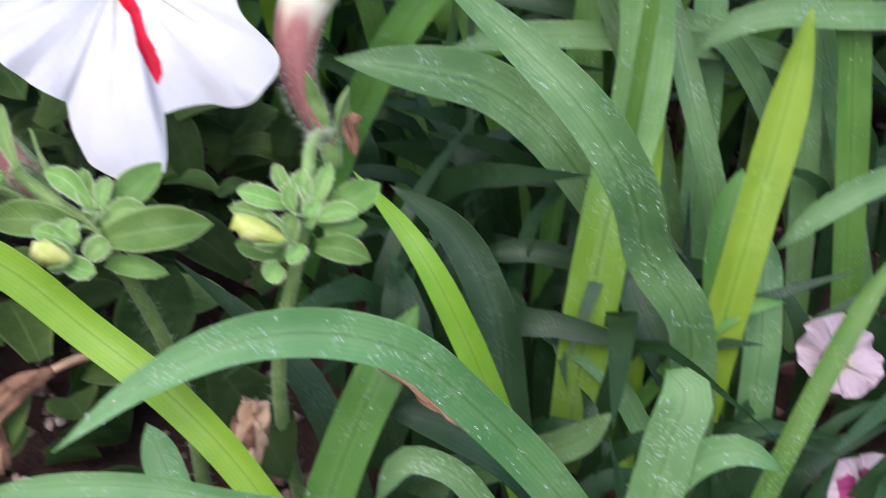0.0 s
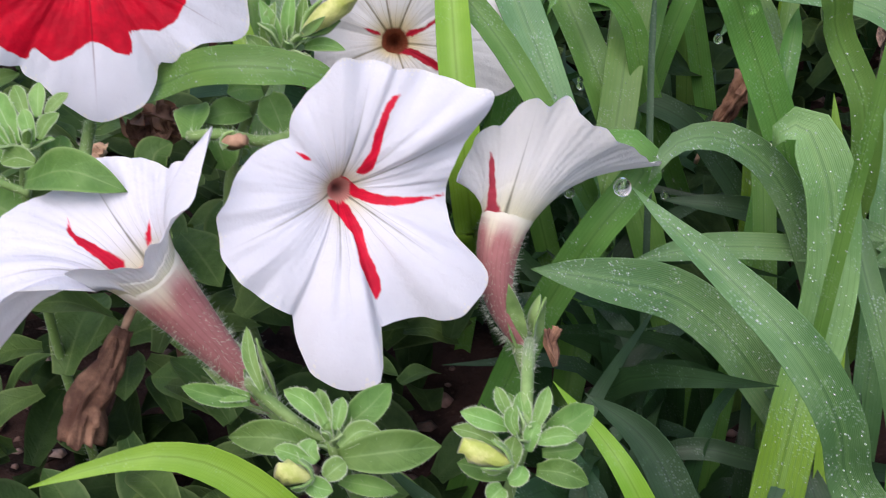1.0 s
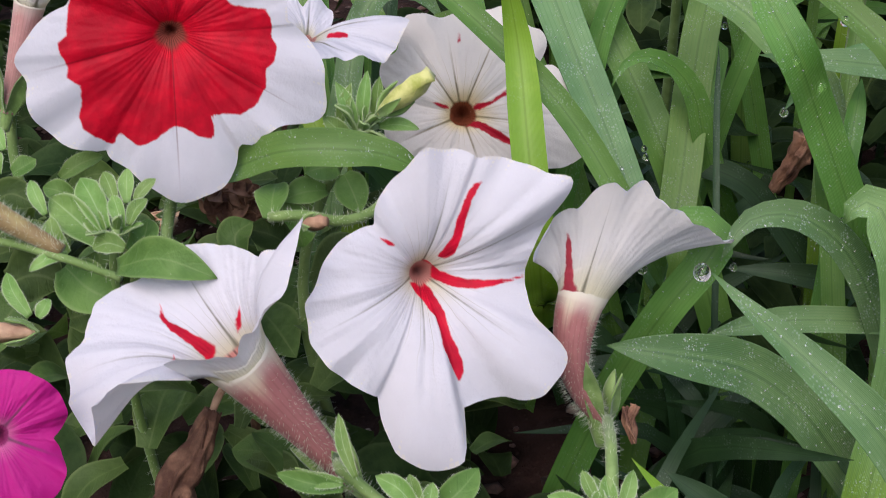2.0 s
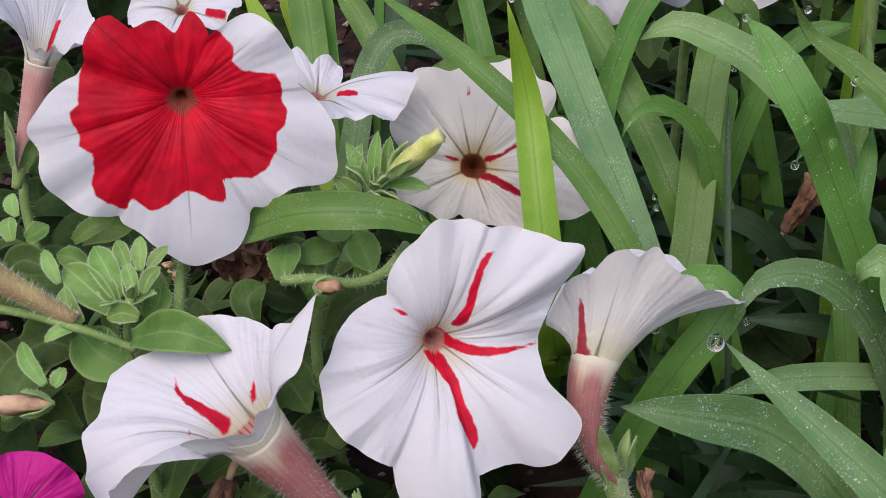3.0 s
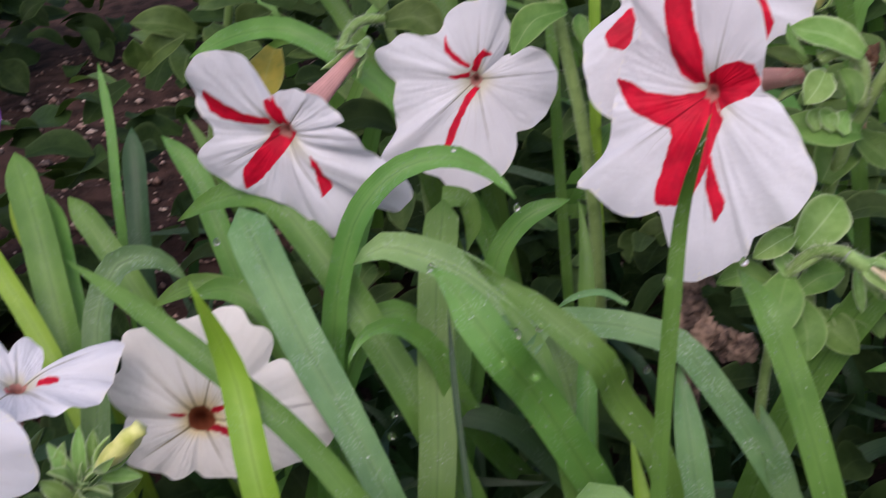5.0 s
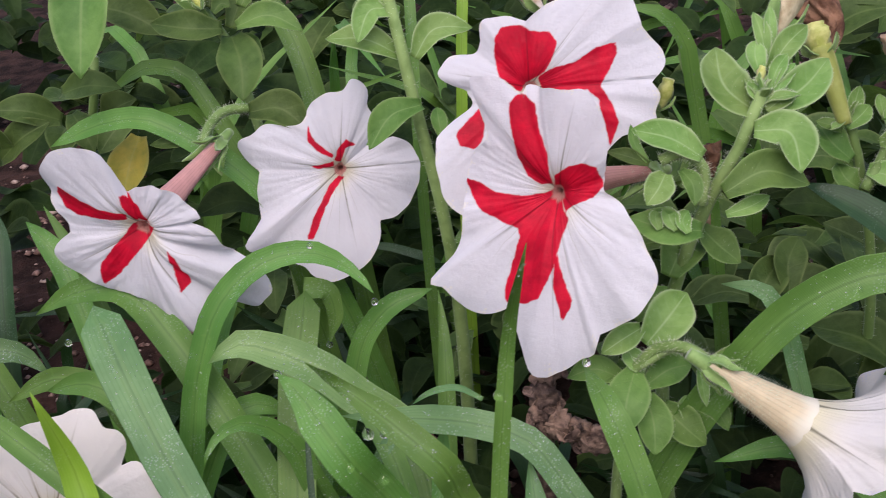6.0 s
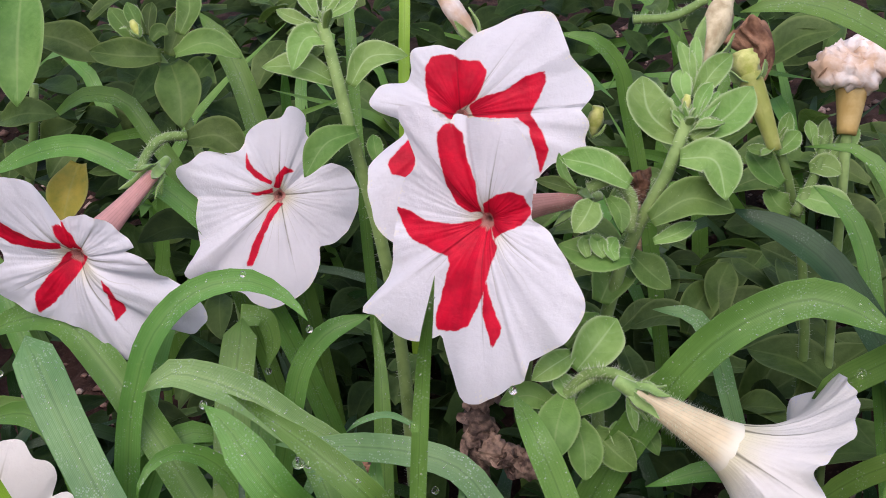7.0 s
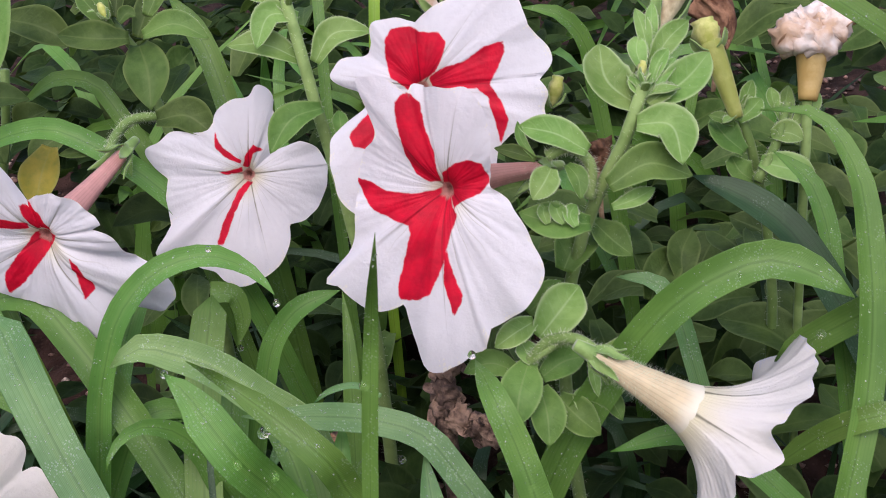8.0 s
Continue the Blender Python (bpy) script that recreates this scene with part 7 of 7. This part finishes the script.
leaf(shoot_g, [(0.1132, 0.3312, 0.1453), (0.1174, 0.3232, 0.1418), (0.1226, 0.3204, 0.1365)], 0.0105, M_LEAF)
leaf(shoot_g, [(0.1212, 0.3293, 0.1458), (0.1270, 0.3252, 0.1450), (0.1297, 0.3213, 0.1394)], 0.0066, M_LEAF)
leaf(shoot_g, [(0.1237, 0.3278, 0.1593), (0.1221, 0.3215, 0.1561), (0.1222, 0.3183, 0.1512)], 0.0034, M_LEAF_PALE)
leaf(shoot_g, [(0.1245, 0.3277, 0.1593), (0.1312, 0.3274, 0.1615), (0.1362, 0.3305, 0.1624)], 0.0034, M_LEAF_PALE)
leaf(shoot_g, [(0.1253, 0.3274, 0.1589), (0.1314, 0.3256, 0.1599), (0.1382, 0.3267, 0.1589)], 0.0051, M_LEAF_PALE)
leaf(shoot_g, [(0.1036, 0.3352, 0.1531), (0.0951, 0.3373, 0.1575), (0.0872, 0.3386, 0.1552)], 0.0078, M_LEAF)
leaf(shoot_g, [(0.1239, 0.3560, 0.1730), (0.1286, 0.3591, 0.1794), (0.1376, 0.3676, 0.1845)], 0.0135, M_LEAF)
leaf(shoot_g, [(0.1357, 0.3606, 0.1851), (0.1390, 0.3537, 0.1817), (0.1443, 0.3507, 0.1766)], 0.0099, M_LEAF)
leaf(shoot_g, [(0.1607, 0.3527, 0.1623), (0.1621, 0.3576, 0.1698), (0.1685, 0.3649, 0.1741)], 0.0105, M_LEAF_SHADE)
leaf(shoot_g, [(0.1497, 0.3523, 0.1587), (0.1541, 0.3558, 0.1653), (0.1625, 0.3628, 0.1693)], 0.0115, M_LEAF_SHADE)
leaf(shoot_g, [(0.1230, 0.3249, 0.1397), (0.1207, 0.3280, 0.1442), (0.1205, 0.3325, 0.1462)], 0.0078, M_LEAF_PALE)
leaf(shoot_g, [(0.1090, 0.3323, 0.1577), (0.1067, 0.3330, 0.1597), (0.1050, 0.3382, 0.1627)], 0.0065, M_LEAF_PALE)
flower_bud(shoot_g, (0.1306, 0.3817, 0.2167), (0.1333, 0.3813, 0.2256), 0.0024)
shoot_h = shoot("petunia shoot arching over the striped flowers", [(0.0070, 0.4970, 0.0000), (0.0058, 0.4820, 0.1984), (0.0028, 0.4854, 0.2156), (-0.0008, 0.4892, 0.2292), (-0.0079, 0.4937, 0.2408)], 0.0022, rosette=6, seed=8, size=0.009, stem_hairs=140)
flower_bud(shoot_h, (-0.0063, 0.4843, 0.2405), (-0.0082, 0.4879, 0.2449), 0.0016)
leaf(shoot_h, [(-0.0001, 0.4827, 0.2320), (-0.0107, 0.4810, 0.2342), (-0.0255, 0.4888, 0.2360)], 0.0124, M_LEAF_SHADE)
leaf(shoot_h, [(-0.0055, 0.4853, 0.2359), (-0.0117, 0.4902, 0.2433), (-0.0163, 0.4991, 0.2482)], 0.0077, M_LEAF)
leaf(shoot_h, [(-0.0034, 0.4868, 0.2394), (-0.0021, 0.4901, 0.2446), (-0.0005, 0.4964, 0.2487)], 0.0059, M_LEAF_SHADE)
leaf(shoot_h, [(-0.0050, 0.4871, 0.2396), (-0.0070, 0.4901, 0.2445), (-0.0096, 0.4980, 0.2496)], 0.0059, M_LEAF)
leaf(shoot_h, [(-0.0023, 0.4827, 0.2383), (0.0016, 0.4840, 0.2409), (0.0040, 0.4833, 0.2393)], 0.0055, M_LEAF_SHADE)
leaf(shoot_h, [(0.0051, 0.4821, 0.2323), (0.0168, 0.4802, 0.2353), (0.0284, 0.4767, 0.2288)], 0.0099, M_LEAF)
leaf(shoot_h, [(0.0024, 0.4870, 0.2278), (0.0045, 0.4742, 0.2201), (0.0033, 0.4669, 0.2092)], 0.0165, M_LEAF_SHADE)
leaf(shoot_h, [(0.0050, 0.4624, 0.2064), (0.0156, 0.4588, 0.2075), (0.0246, 0.4537, 0.1997)], 0.0134, M_LEAF_SHADE)
leaf(shoot_h, [(-0.0129, 0.4614, 0.1998), (-0.0216, 0.4592, 0.2006), (-0.0317, 0.4626, 0.1997)], 0.0053, M_LEAF_SHADE)
leaf(shoot_h, [(-0.0109, 0.4596, 0.2013), (-0.0077, 0.4527, 0.1976), (-0.0067, 0.4489, 0.1918)], 0.0040, M_LEAF)
leaf(shoot_h, [(0.0027, 0.4853, 0.2312), (0.0085, 0.4907, 0.2402), (0.0144, 0.4986, 0.2447)], 0.0092, M_LEAF_SHADE)
leaf(shoot_h, [(0.0077, 0.4880, 0.2378), (0.0124, 0.4918, 0.2446), (0.0124, 0.5012, 0.2507)], 0.0092, M_LEAF)
stalk(shoot_h, [(0.0052, 0.4688, 0.2056), (-0.0035, 0.4651, 0.2073), (-0.0091, 0.4572, 0.2058), (-0.0119, 0.4473, 0.2033)], 0.0018, 0.0018, 160)
shoot_i = shoot("upright petunia shoot between the flowers", [(0.0651, 0.4399, 0.0000), (0.0640, 0.4249, 0.1892), (0.0611, 0.4275, 0.2094), (0.0593, 0.4316, 0.2284), (0.0571, 0.4383, 0.2480)], 0.0026, rosette=6, seed=9, size=0.010, stem_hairs=220)
leaf(shoot_i, [(0.0591, 0.4340, 0.2276), (0.0483, 0.4371, 0.2342), (0.0351, 0.4432, 0.2346)], 0.0097, M_LEAF_PALE)
leaf(shoot_i, [(0.0602, 0.4365, 0.2419), (0.0517, 0.4365, 0.2443), (0.0447, 0.4306, 0.2354)], 0.0092, M_LEAF_PALE)
leaf(shoot_i, [(0.0631, 0.4331, 0.2268), (0.0705, 0.4366, 0.2343), (0.0840, 0.4379, 0.2328)], 0.0097, M_LEAF_PALE)
leaf(shoot_i, [(0.0624, 0.4214, 0.2146), (0.0522, 0.4174, 0.2142), (0.0429, 0.4125, 0.2054)], 0.0102, M_LEAF)
leaf(shoot_i, [(0.0536, 0.4442, 0.2466), (0.0474, 0.4453, 0.2493), (0.0431, 0.4501, 0.2514)], 0.0050, M_LEAF_PALE)
leaf(shoot_i, [(0.0576, 0.4443, 0.2479), (0.0636, 0.4439, 0.2502), (0.0704, 0.4481, 0.2524)], 0.0062, M_LEAF_PALE)
leaf(shoot_i, [(0.0679, 0.4202, 0.2025), (0.0677, 0.4231, 0.2069), (0.0681, 0.4287, 0.2102)], 0.0055, M_LEAF)
leaf(shoot_i, [(0.0558, 0.4448, 0.2484), (0.0538, 0.4476, 0.2528), (0.0519, 0.4536, 0.2564)], 0.0059, M_LEAF_PALE)
leaf(shoot_i, [(0.0587, 0.4447, 0.2489), (0.0625, 0.4474, 0.2535), (0.0651, 0.4516, 0.2559)], 0.0059, M_LEAF_PALE)
shoot_j = shoot("petunia shoot with a long closed bud", [(0.2022, 0.4018, 0.0000), (0.2009, 0.3868, 0.1709), (0.1975, 0.3894, 0.1909), (0.1943, 0.3894, 0.2014)], 0.002, rosette=3, seed=10, size=0.008, stem_hairs=140)
rod("closed_tube", [(0.1928, 0.3873, 0.1990), (0.1910, 0.3932, 0.2103), (0.1885, 0.3993, 0.2218)], 0.0022, 0.0042, M_TUBE_GREEN, shoot_j, 14, 12, "closed yellow-green flower tube")
stalk(shoot_j, [(0.1955, 0.3774, 0.1799), (0.2034, 0.3813, 0.1899), (0.2098, 0.3864, 0.2017)], 0.0019, 0.0014, 80)
leaf(shoot_j, [(0.1942, 0.3849, 0.1877), (0.1890, 0.3884, 0.1933), (0.1874, 0.3957, 0.1973)], 0.0098, M_LEAF)
leaf(shoot_j, [(0.1934, 0.3877, 0.1978), (0.1982, 0.3885, 0.2006), (0.2032, 0.3921, 0.2024)], 0.0063, M_LEAF_PALE)
leaf(shoot_j, [(0.1954, 0.3888, 0.1960), (0.1985, 0.3932, 0.2028), (0.2032, 0.3995, 0.2064)], 0.0054, M_LEAF_PALE)
leaf(shoot_j, [(0.2069, 0.3884, 0.1981), (0.2065, 0.3907, 0.2017), (0.2079, 0.3951, 0.2044)], 0.0044, M_LEAF_PALE)
leaf(shoot_j, [(0.2086, 0.3855, 0.1929), (0.2103, 0.3895, 0.1991), (0.2147, 0.3965, 0.2034)], 0.0054, M_LEAF_PALE)
leaf(shoot_j, [(0.2117, 0.3858, 0.1942), (0.2171, 0.3872, 0.1981), (0.2235, 0.3918, 0.2005)], 0.0063, M_LEAF_PALE)
leaf(shoot_j, [(0.2026, 0.3830, 0.1929), (0.2075, 0.3811, 0.1934), (0.2122, 0.3798, 0.1907)], 0.0082, M_LEAF_PALE)
leaf(shoot_j, [(0.1975, 0.3800, 0.1855), (0.2048, 0.3741, 0.1840), (0.2136, 0.3723, 0.1795)], 0.0106, M_LEAF_PALE)
leaf(shoot_j, [(0.1953, 0.3805, 0.1792), (0.1917, 0.3821, 0.1823), (0.1910, 0.3879, 0.1857)], 0.0088, M_LEAF)
leaf(shoot_j, [(0.1920, 0.3876, 0.1971), (0.1880, 0.3887, 0.1993), (0.1848, 0.3914, 0.2001)], 0.0044, M_LEAF)
leaf(shoot_j, [(0.2072, 0.3847, 0.1954), (0.2073, 0.3871, 0.1989), (0.2083, 0.3907, 0.2010)], 0.0039, M_LEAF_PALE)
flower_bud(shoot_j, (0.1619, 0.3706, 0.2379), (0.1754, 0.3856, 0.2535), 0.0042, M_STRAW_PALE)
flower_bud(shoot_j, (0.1886, 0.3971, 0.2197), (0.1876, 0.4027, 0.2285), 0.0046)
stalk(shoot_j, [(0.1892, 0.4381, 0.2366), (0.1768, 0.4377, 0.2325), (0.1633, 0.4396, 0.2330)], 0.0016, 0.0016, 60)
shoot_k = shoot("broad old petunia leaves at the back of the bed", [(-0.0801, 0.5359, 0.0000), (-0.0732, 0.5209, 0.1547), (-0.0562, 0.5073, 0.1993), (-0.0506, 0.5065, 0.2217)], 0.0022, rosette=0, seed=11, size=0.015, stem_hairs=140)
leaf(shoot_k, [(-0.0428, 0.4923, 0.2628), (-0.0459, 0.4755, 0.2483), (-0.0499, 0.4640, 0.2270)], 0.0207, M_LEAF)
leaf(shoot_k, [(-0.0632, 0.4929, 0.2137), (-0.0510, 0.4846, 0.2177), (-0.0396, 0.4800, 0.2166)], 0.0116, M_LEAF_SHADE)
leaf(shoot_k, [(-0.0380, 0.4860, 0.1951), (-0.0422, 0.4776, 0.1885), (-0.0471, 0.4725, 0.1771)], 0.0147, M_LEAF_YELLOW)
leaf(shoot_k, [(-0.0474, 0.5147, 0.2388), (-0.0341, 0.5053, 0.2362), (-0.0214, 0.5003, 0.2279)], 0.0149, M_LEAF_SHADE)
leaf(shoot_k, [(-0.0614, 0.4940, 0.2051), (-0.0577, 0.4864, 0.2009), (-0.0546, 0.4814, 0.1930)], 0.0105, M_LEAF_SHADE)
leaf(shoot_k, [(-0.0912, 0.4995, 0.1911), (-0.0908, 0.4964, 0.1988), (-0.0907, 0.4951, 0.2039)], 0.0108, M_LEAF_SHADE)
leaf(shoot_k, [(-0.0926, 0.4986, 0.1893), (-0.0811, 0.4947, 0.1988), (-0.0703, 0.4944, 0.2032)], 0.0130, M_LEAF_SHADE)
leaf(shoot_k, [(-0.0677, 0.5038, 0.1997), (-0.0789, 0.4993, 0.2070), (-0.0908, 0.4982, 0.2096)], 0.0130, M_LEAF_SHADE)
leaf(shoot_k, [(-0.0526, 0.5025, 0.1978), (-0.0448, 0.4978, 0.2039), (-0.0374, 0.4957, 0.2066)], 0.0130, M_LEAF_SHADE)
flower_bud(shoot_k, (0.1070, 0.4316, 0.2362), (0.0961, 0.4360, 0.2534), 0.0032, M_DRY_PALE)

crumple("withered_flower", "shrivelled brown petunia bloom hanging under the white flower", [(-0.1182, 0.2256, 0.1090), (-0.1223, 0.2191, 0.1005), (-0.1265, 0.2151, 0.0944), (-0.1279, 0.2109, 0.0873)], lambda f: 0.0040 * (0.5 + 0.5 * f), M_DRY, 1, "withered flower")
seed_head("dark brown dried seed head below the red flower", [(-0.1325, 0.3040, 0.0300), (-0.1307, 0.3024, 0.1082), (-0.1314, 0.3073, 0.1169)], [(-0.1314, 0.3073, 0.1169), (-0.1289, 0.3107, 0.1215), (-0.1224, 0.3104, 0.1207), (-0.1347, 0.3095, 0.1203)])
crumple("withered_flower", "curled brown dead bloom at the edge of the bed", [(-0.0772, 0.1800, 0.0795), (-0.0840, 0.1737, 0.0793), (-0.0882, 0.1684, 0.0753), (-0.0870, 0.1634, 0.0680)], lambda f: 0.0041 * (0.25 + 0.8 * f), M_DRY, 3, "withered flower")
crumple("withered_flower", "small dry petal lying on a grass blade", [(-0.0061, 0.1806, 0.0752), (-0.0004, 0.1777, 0.0729), (0.0074, 0.1741, 0.0697)], lambda f: 0.0019 * (0.5 + 0.5 * f), M_STRAW, 4, "withered flower")
stem_stub("dried knotted brown stem base under the banded flower", [(0.0840, 0.3520, 0.1490), (0.0822, 0.3502, 0.1430), (0.0812, 0.3480, 0.1382), (0.0850, 0.3452, 0.1352), (0.0905, 0.3420, 0.1335), (0.0950, 0.3392, 0.1312)])
papery_bloom("papery cream withered petunia bloom with browned tips", (0.2153, 0.3838, 0.2022), (0.2188, 0.3885, 0.2125), (0.2198, 0.3915, 0.2215))
crumple("withered_flower", "rust-brown curled dead bloom among leaves", [(0.1980, 0.4144, 0.2140), (0.2014, 0.4181, 0.2223), (0.1954, 0.4231, 0.2306)], lambda f: 0.0049 * (0.5 + 0.5 * f), M_DRY, 7, "withered flower")
crumple("withered_flower", "small rust-brown husk beside a stem", [(0.1408, 0.3686, 0.1977), (0.1417, 0.3708, 0.2023), (0.1415, 0.3728, 0.2062)], lambda f: 0.0034 * (0.5 + 0.5 * f), M_DRY, 8, "withered flower")
crumple("withered_flower", "short dry pinkish stem stub", [(-0.0400, 0.1736, 0.0601), (-0.0389, 0.1776, 0.0658), (-0.0379, 0.1809, 0.0706)], lambda f: 0.0026 * (1.0), M_STRAW, 9, "dried stem")
crumple("withered_flower", "brown dead leaf by the calyx", [(-0.0194, 0.2291, 0.0992), (-0.0206, 0.2327, 0.1030), (-0.0191, 0.2348, 0.1062)], lambda f: 0.0010 * (0.5 + 0.5 * f), M_DRY, 10, "dead leaf", straw=0)
crumple("withered_flower", "dark shrivelled leaf on the soil between grass", [(0.0393, 0.3930, 0.0827), (0.0443, 0.3930, 0.0917), (0.0492, 0.3938, 0.1023)], lambda f: 0.0040 * (0.5 + 0.5 * f), M_DRY, 11, "dead leaf")
crumple("withered_flower", "orange-brown dead leaf scrap on the soil", [(-0.1801, 0.3591, 0.0853), (-0.1742, 0.3606, 0.0867), (-0.1684, 0.3601, 0.0847)], lambda f: 0.0031 * (0.5 + 0.5 * f), M_STRAW, 12, "dead leaf")


# ---- undergrowth: uncountable low leaves and grass between the plants ----
def strap_data(pts, profile, fold, twist, steps, thick, face, cols):
    line = spline(pts, steps)
    tan = tangents(line)
    verts, across, along = [], [], []
    for i, (p, t) in enumerate(zip(line, tan)):
        f = i / steps
        nrm = face - t * face.dot(t)
        nrm.normalize()
        a = radians(twist * f)
        side = t.cross(nrm)
        side, nr = side * math.cos(a) + nrm * math.sin(a), nrm * math.cos(a) - side * math.sin(a)
        w = profile(f)
        for c in cols:
            verts.append(p + side * (c * w) + nr * (fold * w * abs(c) ** 1.5))
            across.append(c), along.append(f)
    n = len(cols)
    faces = [(i * n + k, i * n + k + 1, i * n + n + k + 1, i * n + n + k) for i in range(steps) for k in range(n - 1)]
    return verts, faces, across, along


def undergrowth(name, label, category, material, pieces):
    verts, faces, across, along = [], [], [], []
    for v, f, a, b in pieces:
        k = len(verts)
        verts += v
        faces += [tuple(i + k for i in q) for q in f]
        across += a
        along += b
    ob = mesh_object(name, verts, faces, material, None, "", {"across": across, "along": along})
    return tagged(ob, label, category, kind="stuff")


# patches of bare soil: middle and half axes
BARE = ((-0.225, 0.87, 0.13, 0.19), (-0.10, 0.62, 0.05, 0.07))


def low_leaves(seed, count, zone, height, size):
    rng = random.Random(seed)
    out = []
    while len(out) < count:
        x, y = rng.uniform(zone[0], zone[1]), rng.uniform(zone[2], zone[3])
        if noise.noise(Vector((x * 11, y * 11, seed))) < -0.22 or any(math.hypot((x - a) / c, (y - b) / d) < 1 for a, b, c, d in BARE):
            continue
        z = rng.uniform(height[0], height[1])
        base = Vector((x, y, z))
        th, ln = rng.uniform(0, 6.28), rng.uniform(size[0], size[1])
        rise = rng.uniform(-0.5, 0.7)
        d = Vector((math.cos(th), math.sin(th), rise)).normalized()
        tip = base + d * ln
        tip.z = max(0.006, tip.z)
        mid = base.lerp(tip, 0.5) + Vector((0, 0, ln * rng.uniform(0.05, 0.2)))
        out.append(strap_data([base, mid, tip], leaf_profile(ln * rng.uniform(0.42, 0.6)), 0.3, rng.uniform(-40, 40), 12, 0, Vector((rng.gauss(0, 0.25), -0.3 + rng.gauss(0, 0.25), 0.9)), (-1, -0.7, -0.35, 0, 0.35, 0.7, 1)))
    return out


def low_grass(seed, count, zone, height, width):
    rng = random.Random(seed)
    out = []
    while len(out) < count:
        x, y = rng.uniform(zone[0], zone[1]), rng.uniform(zone[2], zone[3])
        if noise.noise(Vector((x * 9 + 4, y * 9, seed))) < -0.15:
            continue
        base = Vector((x, y, ground_height(x, y) - 0.002))
        th, hgt = rng.uniform(0, 6.28), rng.uniform(height[0], height[1])
        lean = Vector((math.cos(th), math.sin(th), 0)) * hgt * rng.uniform(0.2, 1.1)
        mid = base + lean * 0.35 + Vector((0, 0, hgt * 0.75))
        tip = base + lean + Vector((0, 0, hgt * rng.uniform(0.5, 1.0)))
        out.append(strap_data([base, mid, tip], grass_profile(rng.uniform(width[0], width[1]), 0.7, 0.6), 0.25, rng.uniform(-70, 70), 10, 0, Vector((rng.gauss(0, 0.3), -0.7, 0.6)), (-1, 0, 1)))
    return out


undergrowth("petunia_undergrowth", "low petunia leaves covering the soil, coloured dark as in deep shade", "foliage", M_LEAF_DEEP_SHADE,
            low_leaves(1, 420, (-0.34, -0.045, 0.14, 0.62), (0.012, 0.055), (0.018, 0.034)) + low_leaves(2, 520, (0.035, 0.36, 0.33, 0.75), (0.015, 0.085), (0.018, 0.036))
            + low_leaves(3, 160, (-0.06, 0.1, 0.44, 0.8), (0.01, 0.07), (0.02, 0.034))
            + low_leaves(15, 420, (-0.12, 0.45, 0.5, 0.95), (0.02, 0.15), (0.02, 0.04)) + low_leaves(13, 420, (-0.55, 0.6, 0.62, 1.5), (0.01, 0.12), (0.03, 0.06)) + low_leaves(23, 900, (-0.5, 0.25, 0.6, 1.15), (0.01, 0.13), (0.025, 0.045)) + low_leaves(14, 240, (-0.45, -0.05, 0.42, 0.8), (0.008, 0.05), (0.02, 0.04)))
undergrowth("petunia_leaf_layer", "petunia leaves among the stems, green darkened as if shaded", "foliage", M_LEAF_SHADE,
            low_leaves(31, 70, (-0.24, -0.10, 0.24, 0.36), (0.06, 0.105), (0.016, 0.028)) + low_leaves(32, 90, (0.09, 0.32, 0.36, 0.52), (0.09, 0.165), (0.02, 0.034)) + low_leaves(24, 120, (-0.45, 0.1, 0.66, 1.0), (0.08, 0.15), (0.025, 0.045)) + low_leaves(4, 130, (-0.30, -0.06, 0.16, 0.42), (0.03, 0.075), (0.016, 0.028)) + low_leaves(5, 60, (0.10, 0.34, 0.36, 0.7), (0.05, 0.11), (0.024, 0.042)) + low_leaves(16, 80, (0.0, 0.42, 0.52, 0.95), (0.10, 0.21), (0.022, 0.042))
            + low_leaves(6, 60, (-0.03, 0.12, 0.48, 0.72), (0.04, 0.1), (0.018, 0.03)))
undergrowth("grass_undergrowth", "short grass blades between the clumps, coloured dark as if shaded", "grass", M_GRASS_SHADE,
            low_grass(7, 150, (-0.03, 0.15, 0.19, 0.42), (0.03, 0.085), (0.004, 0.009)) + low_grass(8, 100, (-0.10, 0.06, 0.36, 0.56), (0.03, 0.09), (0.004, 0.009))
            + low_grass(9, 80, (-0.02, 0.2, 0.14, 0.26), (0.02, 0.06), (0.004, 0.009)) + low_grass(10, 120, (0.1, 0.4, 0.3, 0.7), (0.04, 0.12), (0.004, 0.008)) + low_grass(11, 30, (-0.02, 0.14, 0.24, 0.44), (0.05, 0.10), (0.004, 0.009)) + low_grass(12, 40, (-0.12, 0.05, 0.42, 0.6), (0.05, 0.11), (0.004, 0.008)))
undergrowth("grass_sprigs", "mid green grass blades between the clumps", "grass", M_GREEN,
            low_grass(17, 45, (-0.05, 0.4, 0.48, 0.85), (0.1, 0.22), (0.005, 0.011)))
